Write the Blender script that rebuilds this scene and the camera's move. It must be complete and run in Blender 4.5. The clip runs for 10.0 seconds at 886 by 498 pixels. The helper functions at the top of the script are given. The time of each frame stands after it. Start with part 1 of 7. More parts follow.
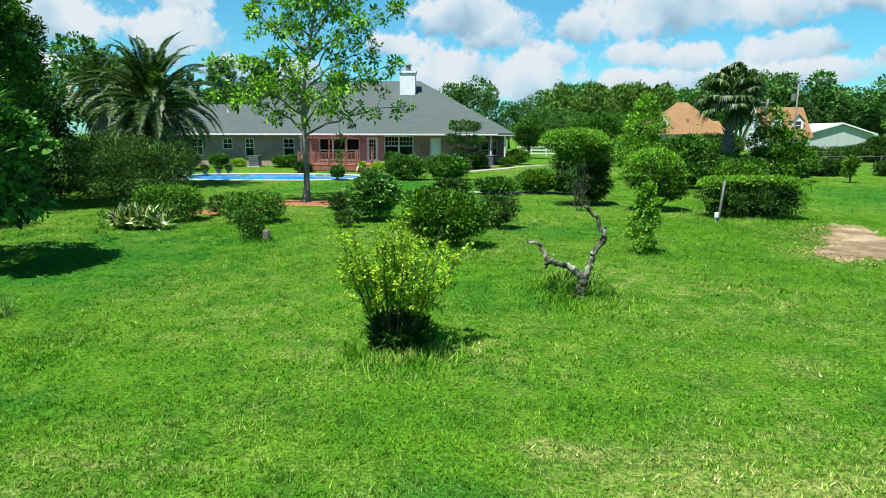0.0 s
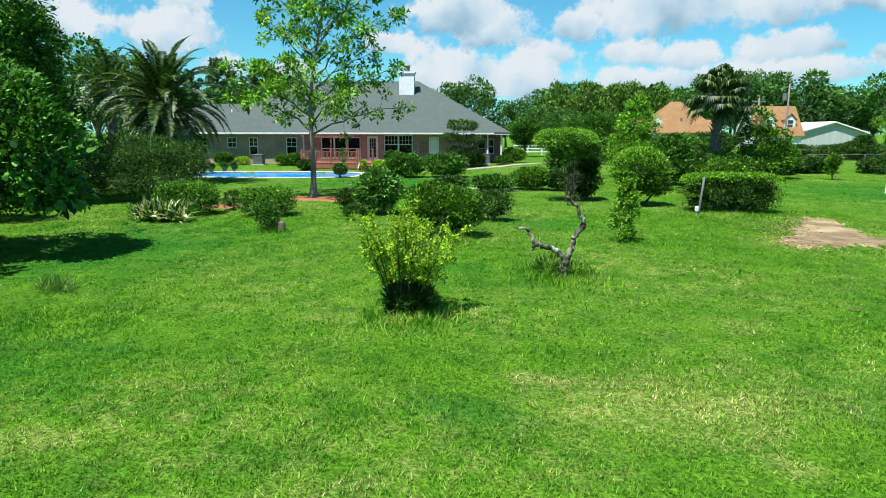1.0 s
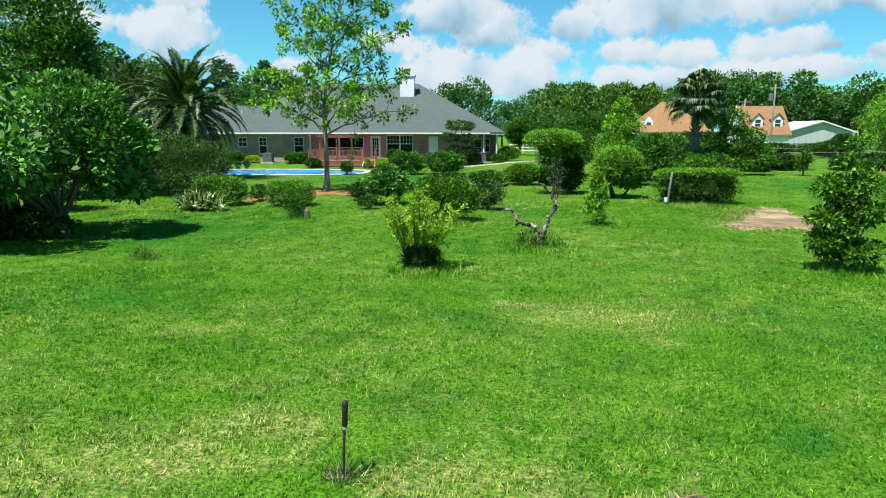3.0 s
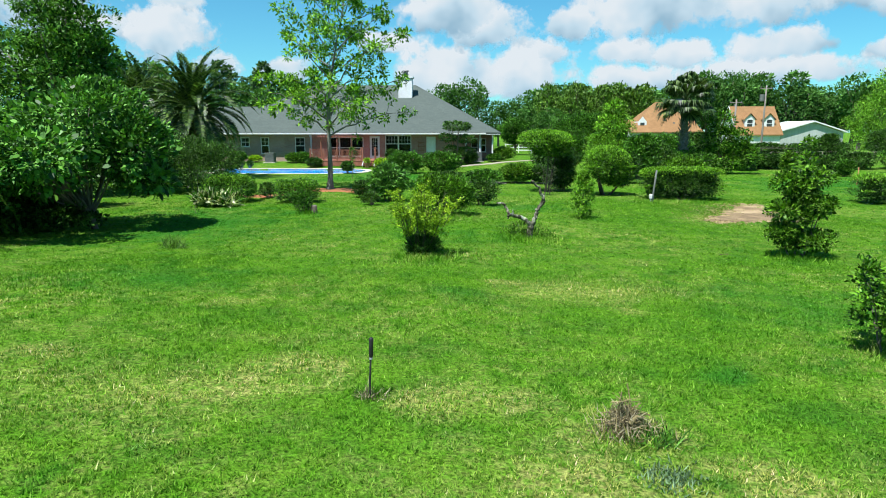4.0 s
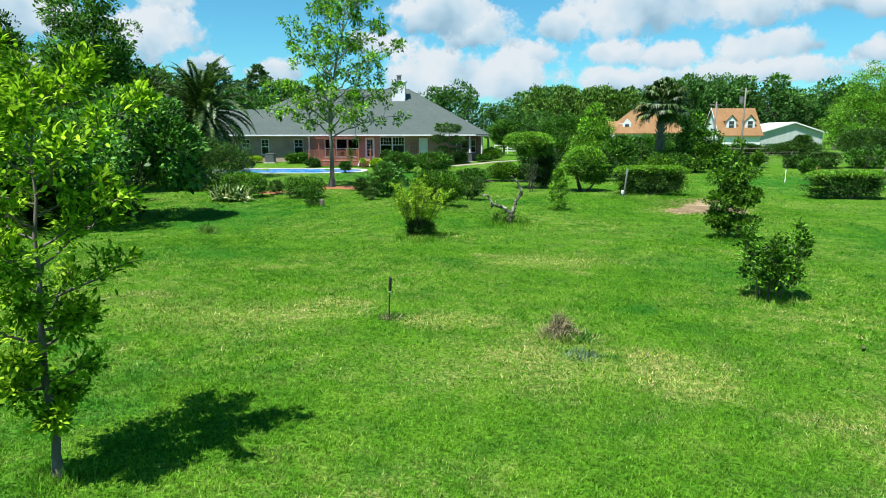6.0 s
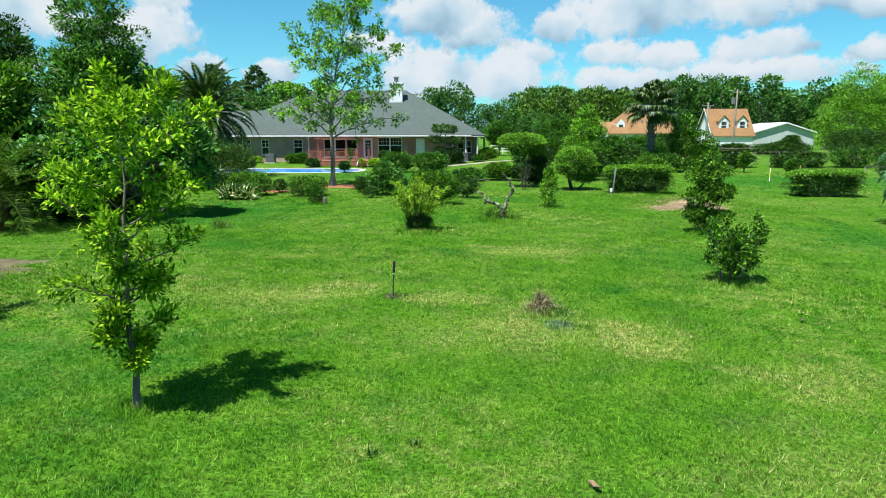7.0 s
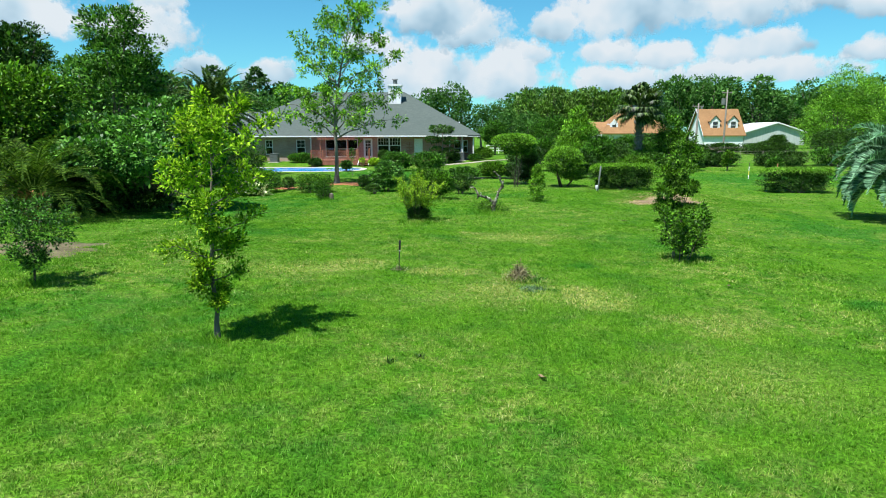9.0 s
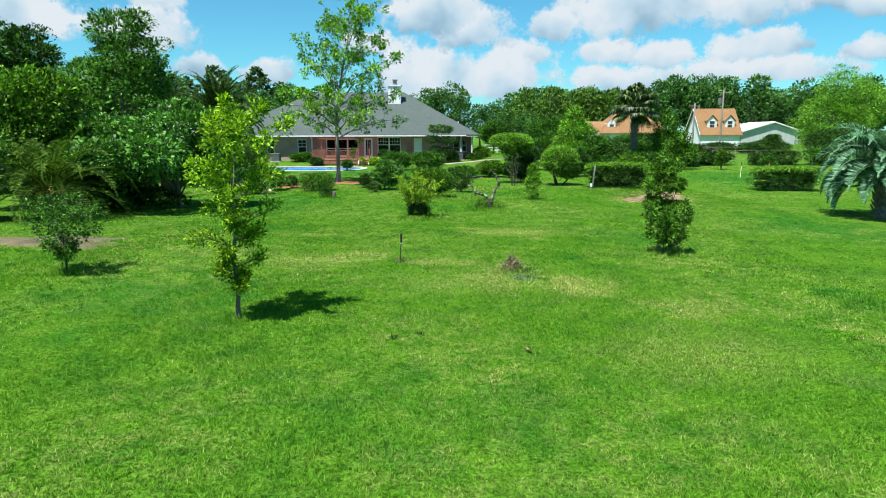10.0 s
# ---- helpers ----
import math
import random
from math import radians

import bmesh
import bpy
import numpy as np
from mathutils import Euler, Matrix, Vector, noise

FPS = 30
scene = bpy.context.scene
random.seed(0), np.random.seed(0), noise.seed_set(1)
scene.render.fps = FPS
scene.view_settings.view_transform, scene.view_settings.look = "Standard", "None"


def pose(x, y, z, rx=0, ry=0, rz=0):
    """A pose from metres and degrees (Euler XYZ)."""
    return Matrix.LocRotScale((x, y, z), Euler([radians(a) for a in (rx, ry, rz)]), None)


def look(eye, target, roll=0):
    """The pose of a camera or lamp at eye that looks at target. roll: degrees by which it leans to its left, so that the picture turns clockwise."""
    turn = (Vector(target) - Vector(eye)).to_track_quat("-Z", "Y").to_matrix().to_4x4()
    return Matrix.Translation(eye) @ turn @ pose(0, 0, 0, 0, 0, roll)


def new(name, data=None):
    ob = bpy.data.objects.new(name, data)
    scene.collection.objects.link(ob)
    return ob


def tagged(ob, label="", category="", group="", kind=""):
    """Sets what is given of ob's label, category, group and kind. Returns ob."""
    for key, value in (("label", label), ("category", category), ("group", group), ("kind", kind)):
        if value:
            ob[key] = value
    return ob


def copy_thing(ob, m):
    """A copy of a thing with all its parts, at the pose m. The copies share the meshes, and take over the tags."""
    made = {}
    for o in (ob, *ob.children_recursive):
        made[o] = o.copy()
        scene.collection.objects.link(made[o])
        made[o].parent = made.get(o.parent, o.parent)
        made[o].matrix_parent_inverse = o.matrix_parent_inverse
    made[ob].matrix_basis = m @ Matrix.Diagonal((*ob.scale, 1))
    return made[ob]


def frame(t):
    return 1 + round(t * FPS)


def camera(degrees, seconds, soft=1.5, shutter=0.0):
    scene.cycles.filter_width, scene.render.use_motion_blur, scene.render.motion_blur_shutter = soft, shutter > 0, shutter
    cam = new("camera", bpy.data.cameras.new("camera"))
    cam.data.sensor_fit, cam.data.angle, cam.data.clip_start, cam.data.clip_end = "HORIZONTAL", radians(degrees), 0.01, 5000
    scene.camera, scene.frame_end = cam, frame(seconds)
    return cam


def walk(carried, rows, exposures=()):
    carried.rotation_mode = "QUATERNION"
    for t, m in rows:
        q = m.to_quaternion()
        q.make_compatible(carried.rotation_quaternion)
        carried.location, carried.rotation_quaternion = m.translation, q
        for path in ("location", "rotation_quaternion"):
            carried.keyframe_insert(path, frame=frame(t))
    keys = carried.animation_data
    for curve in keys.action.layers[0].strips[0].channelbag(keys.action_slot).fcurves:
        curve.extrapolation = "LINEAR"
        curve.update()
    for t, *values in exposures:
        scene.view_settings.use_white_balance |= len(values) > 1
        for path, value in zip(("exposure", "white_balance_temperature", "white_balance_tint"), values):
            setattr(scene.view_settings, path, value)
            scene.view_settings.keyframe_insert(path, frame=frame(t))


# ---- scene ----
cam = camera(69.7, 10.0, soft=0.95)
PATH = [
    (0, (0.039, 13.822, 2.657), (-0.0566, 15.7880, 2.3025), 0.12),
    (0.5, (0.043, 12.993, 2.675), (-0.0479, 14.9583, 2.3175), 0.11),
    (1, (0.047, 12.153, 2.692), (-0.0409, 14.1187, 2.3331), 0.09),
    (1.5, (0.052, 11.307, 2.710), (-0.0342, 13.2726, 2.3492), 0.07),
    (2, (0.058, 10.458, 2.727), (-0.0268, 12.4234, 2.3657), 0.06),
    (2.5, (0.065, 9.609, 2.744), (-0.0180, 11.5743, 2.3825), 0.04),
    (4, (0.090, 7.093, 2.796), (0.0192, 9.0589, 2.4342), -0.01),
    (4.5, (0.099, 6.275, 2.813), (0.0351, 8.2412, 2.4517), -0.02),
    (5, (0.110, 5.472, 2.829), (0.0522, 7.4385, 2.4692), -0.04),
    (5.5, (0.121, 4.687, 2.846), (0.0703, 6.6537, 2.4866), -0.05),
    (7, (0.159, 2.466, 2.896), (0.1258, 4.4330, 2.5379), -0.10),
    (7.5, (0.174, 1.778, 2.913), (0.1437, 3.7458, 2.5546), -0.12),
    (8, (0.189, 1.122, 2.929), (0.1611, 3.0891, 2.5710), -0.13),
    (8.5, (0.204, 0.498, 2.945), (0.1781, 2.4652, 2.5871), -0.15),
    (9, (0.221, -0.091, 2.962), (0.1951, 1.8764, 2.6029), -0.17),
    (9.5, (0.238, -0.642, 2.978), (0.2128, 1.3249, 2.6183), -0.18),
    (10, (0.256, -1.154, 2.994), (0.2322, 0.8126, 2.6332), -0.20),
]
walk(cam, [(t, look(eye, target, roll)) for t, eye, target, roll in PATH], exposures=[(0.0, 0.98, 6000, 9), (10.0, 0.98, 6000, 9)])
# ---- world, sun ----
SUN_DIR = Vector((-0.56, -0.74, 2.07)).normalized()
world = bpy.data.worlds.new("sky")
scene.world = world
world.use_nodes = True
wn = world.node_tree.nodes
wl = world.node_tree.links
sky = wn.new("ShaderNodeTexSky")
sky.sky_type = "NISHITA"
sky.sun_disc = False
sky.sun_elevation = math.asin(SUN_DIR.z)
sky.sun_rotation = math.atan2(SUN_DIR.x, SUN_DIR.y)
sky.air_density, sky.dust_density, sky.ozone_density = 1.0, 0.3, 1.0
tint = wn.new("ShaderNodeMix")
tint.data_type, tint.blend_type = "RGBA", "MULTIPLY"
tint.inputs[0].default_value = 1.0
tint.inputs[7].default_value = (0.56, 1.20, 1.27, 1)
wl.new(sky.outputs[0], tint.inputs[6])
wl.new(tint.outputs[2], wn["Background"].inputs[0])
wn["Background"].inputs[1].default_value = 0.054

sun_data = bpy.data.lights.new("sun", "SUN")
sun_data.energy, sun_data.angle, sun_data.color = 5.0, radians(0.53), (1.0, 0.95, 0.86)
sun = new("sun", sun_data)
sun.matrix_world = look(SUN_DIR * 200, (0, 0, 0))

# ---- helpers of this scene ----


def smooth(a, b, v):
    t = np.clip((np.asarray(v, float) - a) / (b - a), 0, 1)
    return t * t * (3 - 2 * t)


POOL = (-14.0, 57.1, 6.1, 3.0)


def pool_reach(x, y):
    return (np.abs((x - POOL[0]) / POOL[2]) ** 3.2 + np.abs((y - POOL[1]) / POOL[3]) ** 3.2) ** (1 / 3.2)


def lawn_z(x, y):
    """Height of the lawn: it falls to the right and under the fig, dips towards the pool and rises to the house."""
    x, y = np.asarray(x, float), np.asarray(y, float)
    w = 1 - 0.8 * smooth(24, 46, y)
    right = (-0.033 * np.clip(x, 0, 22) + 0.033 * np.clip(-x, 0, 12) * smooth(46, 60, y)) * w - 0.3 * smooth(26, 39, y)
    left = 0.033 * np.clip(-x, 0, 12) * (1 - smooth(12, 24, y)) - 0.2 * smooth(15, 26, y)
    k = smooth(0, 6, -x) * (1 - smooth(46, 60, y))
    z = right * (1 - k) + left * k + 0.3 * smooth(61, 67, y)
    z += 0.02 * np.sin(x * 1.7 + np.sin(y * 0.9)) * np.sin(y * 1.3) * smooth(60, 20, np.abs(x)) * smooth(110, 60, y)
    z += 0.25 * np.exp(-((x - 5) / 5) ** 2 - ((y - 66) / 7) ** 2)
    return z


def gz(x, y):
    return float(lawn_z(x, y))


def empty(name, x, y, z=None, rz=0.0):
    ob = new(name)
    ob.empty_display_size = 0.2
    ob.location = (x, y, gz(x, y) if z is None else z)
    ob.rotation_euler = (0, 0, radians(rz))
    return ob


def array_mesh(name, verts, faces, material, smooth_faces=False):
    verts = np.asarray(verts, np.float32).reshape(-1, 3)
    faces = np.asarray(faces, np.int32)
    n, k = faces.shape
    me = bpy.data.meshes.new(name)
    me.vertices.add(len(verts))
    me.vertices.foreach_set("co", verts.ravel())
    me.loops.add(n * k)
    me.loops.foreach_set("vertex_index", faces.ravel())
    me.polygons.add(n)
    me.polygons.foreach_set("loop_start", np.arange(0, n * k, k, dtype=np.int32))
    me.polygons.foreach_set("loop_total", np.full(n, k, np.int32))
    me.update(calc_edges=True)
    if smooth_faces:
        me.shade_smooth()
    me.materials.append(material)
    return me


def part(name, bm, material, parent, label=""):
    """Links a bmesh or a mesh as one object under a thing or a part."""
    if isinstance(bm, bmesh.types.BMesh):
        me = bpy.data.meshes.new(name)
        bmesh.ops.recalc_face_normals(bm, faces=bm.faces)
        bm.to_mesh(me)
        bm.free()
        me.materials.append(material)
    else:
        me = bm
    ob = new(name, me)
    ob.parent = parent
    if label:
        ob["label"] = label
    return ob


def box(bm, x0, x1, y0, y1, z0, z1, bevel=0.0):
    vs = [bm.verts.new(p) for p in ((x0, y0, z0), (x1, y0, z0), (x1, y1, z0), (x0, y1, z0),
                                    (x0, y0, z1), (x1, y0, z1), (x1, y1, z1), (x0, y1, z1))]
    fs = [bm.faces.new([vs[i] for i in q]) for q in ((0, 3, 2, 1), (4, 5, 6, 7), (0, 1, 5, 4), (1, 2, 6, 5), (2, 3, 7, 6), (3, 0, 4, 7))]
    if bevel:
        edges = list({e for f in fs for e in f.edges})
        bmesh.ops.bevel(bm, geom=edges, offset=bevel, segments=1, affect="EDGES", profile=0.5)


def box_part(name, x0, x1, y0, y1, z0, z1, material, parent, label="", bevel=0.0):
    bm = bmesh.new()
    box(bm, x0, x1, y0, y1, z0, z1, bevel)
    return part(name, bm, material, parent, label)


class Wood:
    """Gathers tapered tubes for trunks, limbs and twigs."""

    def __init__(self):
        self.v, self.f, self.n = [], [], 0

    def tube(self, pts, radii, sides=6):
        pts = np.asarray(pts, float)
        m = len(pts)
        d = np.gradient(pts, axis=0)
        d /= np.linalg.norm(d, axis=1)[:, None] + 1e-9
        ref = np.array([0.31, 0.95, 0.05]) if abs(d[0][2]) > 0.7 else np.array([0.0, 0.0, 1.0])
        s = np.cross(d, ref)
        s /= np.linalg.norm(s, axis=1)[:, None] + 1e-9
        u = np.cross(s, d)
        a = np.arange(sides) * 2 * math.pi / sides
        ring = pts[:, None] + np.asarray(radii)[:, None, None] * (np.cos(a)[None, :, None] * s[:, None] + np.sin(a)[None, :, None] * u[:, None])
        self.v.append(ring.reshape(-1, 3))
        i = np.arange(m - 1)[:, None] * sides
        j = np.arange(sides)[None]
        k = (j + 1) % sides
        q = np.stack([i + j, i + k, i + sides + k, i + sides + j], -1).reshape(-1, 4) + self.n
        self.f.append(q)
        e = self.n + (m - 1) * sides
        self.n += m * sides
        self.v.append(pts[-1:] + d[-1:] * radii[-1] * 0.4)
        self.f.append(np.array([[e + x, e + (x + 1) % sides, self.n, self.n] for x in range(sides)])[:, [0, 1, 2, 2]])
        self.n += 1

    def mesh(self, name, material):
        f = np.concatenate(self.f)
        v = np.concatenate(self.v)
        me = bpy.data.meshes.new(name)
        me.from_pydata(v.tolist(), [], [list(dict.fromkeys(q)) for q in f.tolist()])
        me.shade_smooth()
        me.materials.append(material)
        return me


def unit(a):
    return a / (np.linalg.norm(a, axis=-1, keepdims=True) + 1e-9)


def leaf_quads(rng, c, out, length, width, up=0.3, jitter=0.8, fold=0.2, corners=4):
    """Folded pointed leaves of four or six corners at the points c, growing outwards."""
    n = len(c)
    d = unit(out + jitter * rng.normal(size=(n, 3)) * 0.6 + np.array([0, 0, up]))
    face = unit(0.42 * out + rng.normal(size=(n, 3)) * 0.32 + np.array([0, 0, 0.75]))
    s = unit(np.cross(d, face))
    nn = np.cross(s, d)
    L = (length * rng.uniform(0.65, 1.3, n))[:, None]
    W = (width * rng.uniform(0.7, 1.2, n))[:, None] * 0.5
    drop = nn * L
    a = c + d * L * 0.28
    b_ = c + d * L * 0.66 - drop * 0.05
    tip = c + d * L - drop * 0.16
    if corners == 4:
        m = (a + b_) / 2 + nn * W * fold
        return np.stack([c, m + s * W, tip, m - s * W], 1).reshape(-1, 3)
    return np.stack([c, a + s * W * 0.9 + nn * W * fold, b_ + s * W * 0.85 + nn * W * fold, tip, b_ - s * W * 0.85 + nn * W * fold, a - s * W * 0.9 + nn * W * fold], 1).reshape(-1, 3)


def quad_faces(n, corners=4):
    return np.arange(corners * n).reshape(n, corners)


def shell_points(rng, blobs, n, lo, hi, power=2.0, shrink=0.0):
    """Points between two shells of rounded bodies (x, y, z, rx, ry, rz), and the way out of each."""
    b = np.array(blobs, float)
    b[:, 3:] = np.maximum(b[:, 3:] - shrink, b[:, 3:] * 0.45)
    wgt = (b[:, 3] * b[:, 4] + b[:, 4] * b[:, 5] + b[:, 3] * b[:, 5])
    idx = rng.choice(len(b), n, p=wgt / wgt.sum())
    d = unit(rng.normal(size=(n, 3)))
    if power > 2:
        d = d / (np.abs(d) ** power).sum(1, keepdims=True) ** (1 / power)
    r = rng.uniform(lo, hi, n)[:, None]
    p = b[idx, :3] + d * r * b[idx, 3:]
    return p, unit(d / b[idx, 3:] * b[idx, 3:].mean(1, keepdims=True))


def foliage_mesh(rng, name, blobs, material, leaves, length, width, clumps=0, clump_r=0.2, power=2.0, inner=0.25, lump=0.12, up=0.3, low=0.1, corners=4, fine=0.74):
    """Leaves of a dense crown: an uneven outer coat in clumps and a coarser inner layer."""
    leaves, length, width = int(leaves * 0.78 / fine ** 1.7), length * fine, width * fine
    n_in = int(leaves * inner)
    n_out = leaves - n_in
    if clumps:
        clumps, clump_r = int(clumps * 0.62) + 3, clump_r * 1.2
        cc, co = shell_points(rng, blobs, clumps, 0.62, 1.06, power, clump_r * 0.8 + length * 0.3)
        big = rng.uniform(0.55, 1.4, clumps)
        k = rng.choice(clumps, n_out, p=big ** 2 / (big ** 2).sum())
        off = unit(unit(rng.normal(size=(n_out, 3))) + 0.55 * co[k] + np.array([0, 0, 0.45]))
        p = cc[k] + off * rng.uniform(0.55, 1.08, (n_out, 1)) * (clump_r * big[k])[:, None] * np.array([1, 1, 0.8])
        o = unit(co[k] * 0.35 + off)
    else:
        p, o = shell_points(rng, blobs, n_out, 0.74, 1.02, power, length * 0.4)
        bump = np.sin(p[:, 0] * 5 + p[:, 2] * 3.1) * np.sin(p[:, 1] * 4.3 + p[:, 2] * 4.7)
        p = p + o * (bump * lump)[:, None]
    q, oi = shell_points(rng, blobs, n_in, 0.45, 0.82, power, length * 0.5)
    v = [leaf_quads(rng, p, o, length, width, up, corners=corners), leaf_quads(rng, q, oi, length * 1.8, width * 2.0, up, corners=corners)]
    v = np.concatenate(v).reshape(-1, corners, 3)
    v = v[v[:, :, 2].min(1) > low]
    return array_mesh(name, v, quad_faces(len(v), corners), material)


def curve_pts(a, b, bend, n=6):
    a, b, bend = np.asarray(a, float), np.asarray(b, float), np.asarray(bend, float)
    t = np.linspace(0, 1, n)[:, None]
    return a * (1 - t) ** 2 + 2 * t * (1 - t) * ((a + b) / 2 + bend) + b * t * t


def shrub(name, label, category, x, y, blobs, leaf_mat, leaves, leaf, seed, wood_mat=None, stems=5, stem_r=0.03, group="", z=None, **more):
    """A dense bush: stems from the ground into a crown of leaves."""
    rng = np.random.default_rng(seed)
    root = empty(name, x, y, z)
    w = Wood()
    tips, _ = shell_points(rng, blobs, stems, 0.3, 0.75)
    for tip in tips:
        foot = np.array([tip[0] * 0.2 + rng.normal() * 0.04, tip[1] * 0.2 + rng.normal() * 0.04, -0.08])
        w.tube(curve_pts(foot, tip, rng.normal(size=3) * 0.08), np.linspace(stem_r, stem_r * 0.35, 6), 5)
    part("branchwork", w.mesh("branchwork", wood_mat or BARK), None, root)
    part("foliage", foliage_mesh(rng, "foliage", blobs, leaf_mat, leaves, leaf[0], leaf[1], **more), None, root)
    return tagged(root, label, category, group)


def open_tree(name, label, category, x, y, height, spread, leaf_mat, leaf, seed, trunk_r=0.08, first=0.3, limbs=14, subs=5, per=40, cluster=0.3,
              lean=(0, 0), shape=1.0, rise=0.8, stems=1, wood_mat=None, group="", base_spread=0.0, z=None, scale_x=1.0, shift=0.0, widest=None, corners=4, gaps=0.0):
    """An open tree or sapling: stems, ascending limbs, side twigs and leaf clusters at their ends."""
    rng = np.random.default_rng(seed)
    root = empty(name, x, y, z)
    w = Wood()
    cen, out, back = [], [], []
    for s in range(stems):
        ang = s * 2.4 + rng.uniform(0, 1)
        h = height * (1 if s == 0 else rng.uniform(0.7, 0.95))
        foot = np.array([math.cos(ang), math.sin(ang), 0]) * base_spread * (0.25 if stems > 1 else 0)
        top = np.array([lean[0] + math.cos(ang) * base_spread * (stems > 1), lean[1] + math.sin(ang) * base_spread * (stems > 1), h])
        trunk = curve_pts(foot + [0, 0, -0.1], top, rng.normal(size=3) * np.array([0.05, 0.05, 0]) * height * 0.5, 12)
        trunk[2:-1] += rng.normal(size=(9, 3)) * height * 0.006
        rad = trunk_r * (1 - np.linspace(0, 1, 12) ** 0.8 * 0.92)
        rad[0] *= 1.5
        w.tube(trunk, rad, 8)
        for i in range(limbs):
            f = first + (1 - first) * (i + rng.uniform(0.1, 0.7)) / limbs
            k = f * 11
            a0 = trunk[int(k)] + (trunk[min(11, int(k) + 1)] - trunk[int(k)]) * (k - int(k))
            az = i * 2.4 + rng.uniform(-0.5, 0.5) + seed
            prof = (1 - ((f - first) / (1 - first)) ** 1.5 * 0.78) * (0.75 + 0.25 * min(1, (f - first) * 6)) ** shape
            if widest is not None:
                prof = max(0.3, 1 - ((f - widest) / (widest - first if f < widest else 1 - widest)) ** 2 * 0.72)
            ln = spread * prof * rng.uniform(0.7, 1.1)
            way = np.array([math.cos(az) * scale_x, math.sin(az), rise * rng.uniform(0.6, 1.3) * (0.6 + f * 0.6)])
            b0 = a0 + way * ln + np.array([shift * ln, 0, 0])
            limb = curve_pts(a0, b0, np.array([0, 0, -0.06 * ln]) + rng.normal(size=3) * 0.05 * ln, 8)
            limb[1:-1] += rng.normal(size=(6, 3)) * ln * 0.012
            bare = rng.uniform() < gaps
            r0 = max(0.006, trunk_r * 0.45 * (1 - f * 0.7))
            w.tube(limb, np.linspace(r0, r0 * 0.25, 8), 5)
            for j in range(subs):
                g = 0.35 + 0.65 * (j + 0.7) / subs
                p0 = limb[min(7, int(g * 7))]
                sd = unit(way * 0.6 + rng.normal(size=3) * np.array([0.8, 0.8, 0.55]))
                p1 = p0 + sd * ln * rng.uniform(0.16, 0.36)
                w.tube(curve_pts(p0, p1, rng.normal(size=3) * 0.02 * ln, 4), np.linspace(r0 * 0.35, r0 * 0.12, 4), 4)
                if not (bare and j % 2):
                    cen.append(p1), out.append(sd), back.append(p0)
            cen.append(limb[-1]), out.append(unit(way)), back.append(limb[-3])
        cen.append(trunk[-1]), out.append(np.array([0, 0, 1.0])), back.append(trunk[-2])
    cen, out, back = np.array(cen), np.array(out), np.array(back)
    k = np.repeat(np.arange(len(cen)), per)
    sz = cluster * rng.uniform(0.5, 1.3, len(cen))[k][:, None]
    off = rng.normal(size=(len(k), 3)) * 0.42
    p = cen[k] + (back[k] - cen[k]) * rng.uniform(0, 1, (len(k), 1)) ** 1.6 * 0.85 + off * sz
    v = leaf_quads(rng, p, unit(out[k] * 0.9 + off + np.array([0, 0, 0.2])), leaf[0], leaf[1], 0.1, corners=corners)
    part("trunk", w.mesh("trunk", wood_mat or BARK), None, root)
    part("crown", array_mesh("crown", v, quad_faces(len(p), corners), leaf_mat), None, root)
    return tagged(root, label, category, group)


def big_tree(name, label, x, y, blobs, leaf_mat, leaves, leaf, seed, trunk_r=0.2, trunk_h=2.0, limbs=14, clumps=120, clump_r=0.7, wood_mat=None, group="", z=None, category="tree", **more):
    """A full tree: trunk, limbs reaching into the crown, and a crown of leaf clumps with gaps."""
    rng = np.random.default_rng(seed)
    root = empty(name, x, y, z)
    w = Wood()
    b = np.asarray(blobs, float)
    fork = np.array([rng.normal() * 0.1, rng.normal() * 0.1, trunk_h])
    w.tube(curve_pts((0, 0, -0.2), fork, rng.normal(size=3) * 0.1, 7), np.linspace(trunk_r * 1.25, trunk_r * 0.8, 7), 9)
    tips, _ = shell_points(rng, blobs, limbs, 0.4, 0.85)
    for tip in tips:
        w.tube(curve_pts(fork - [0, 0, rng.uniform(0, 0.3) * trunk_h], tip, np.append(rng.normal(size=2) * 0.3, 0.2), 7), np.linspace(trunk_r * 0.5, trunk_r * 0.08, 7), 5)
    part("trunk", w.mesh("trunk", wood_mat or BARK), None, root)
    part("crown", foliage_mesh(rng, "crown", blobs, leaf_mat, leaves, leaf[0], leaf[1], clumps=clumps, clump_r=clump_r, **more), None, root)
    return tagged(root, label, category, group)


# ---- materials ----


def material(name, rough=0.6, metal=0.0, spec=0.5):
    m = bpy.data.materials.new(name)
    m.use_nodes = True
    b = m.node_tree.nodes["Principled BSDF"]
    b.inputs["Roughness"].default_value, b.inputs["Metallic"].default_value = rough, metal
    b.inputs["Specular IOR Level"].default_value = spec
    return m, m.node_tree, b


def node(nt, kind, **values):
    n = nt.nodes.new(kind)
    for k, v in values.items():
        n.inputs[k].default_value = v
    return n


def coords(nt, scale=(1, 1, 1), kind="Object"):
    tc = nt.nodes.new("ShaderNodeTexCoord")
    mp = nt.nodes.new("ShaderNodeMapping")
    mp.inputs["Scale"].default_value = scale
    nt.links.new(tc.outputs[kind], mp.inputs[0])
    return mp.outputs[0]


def noise_tex(nt, vec, scale, detail=3.0, rough=0.55):
    n = node(nt, "ShaderNodeTexNoise", Scale=scale, Detail=detail, Roughness=rough)
    nt.links.new(vec, n.inputs["Vector"])
    return n.outputs["Fac"]


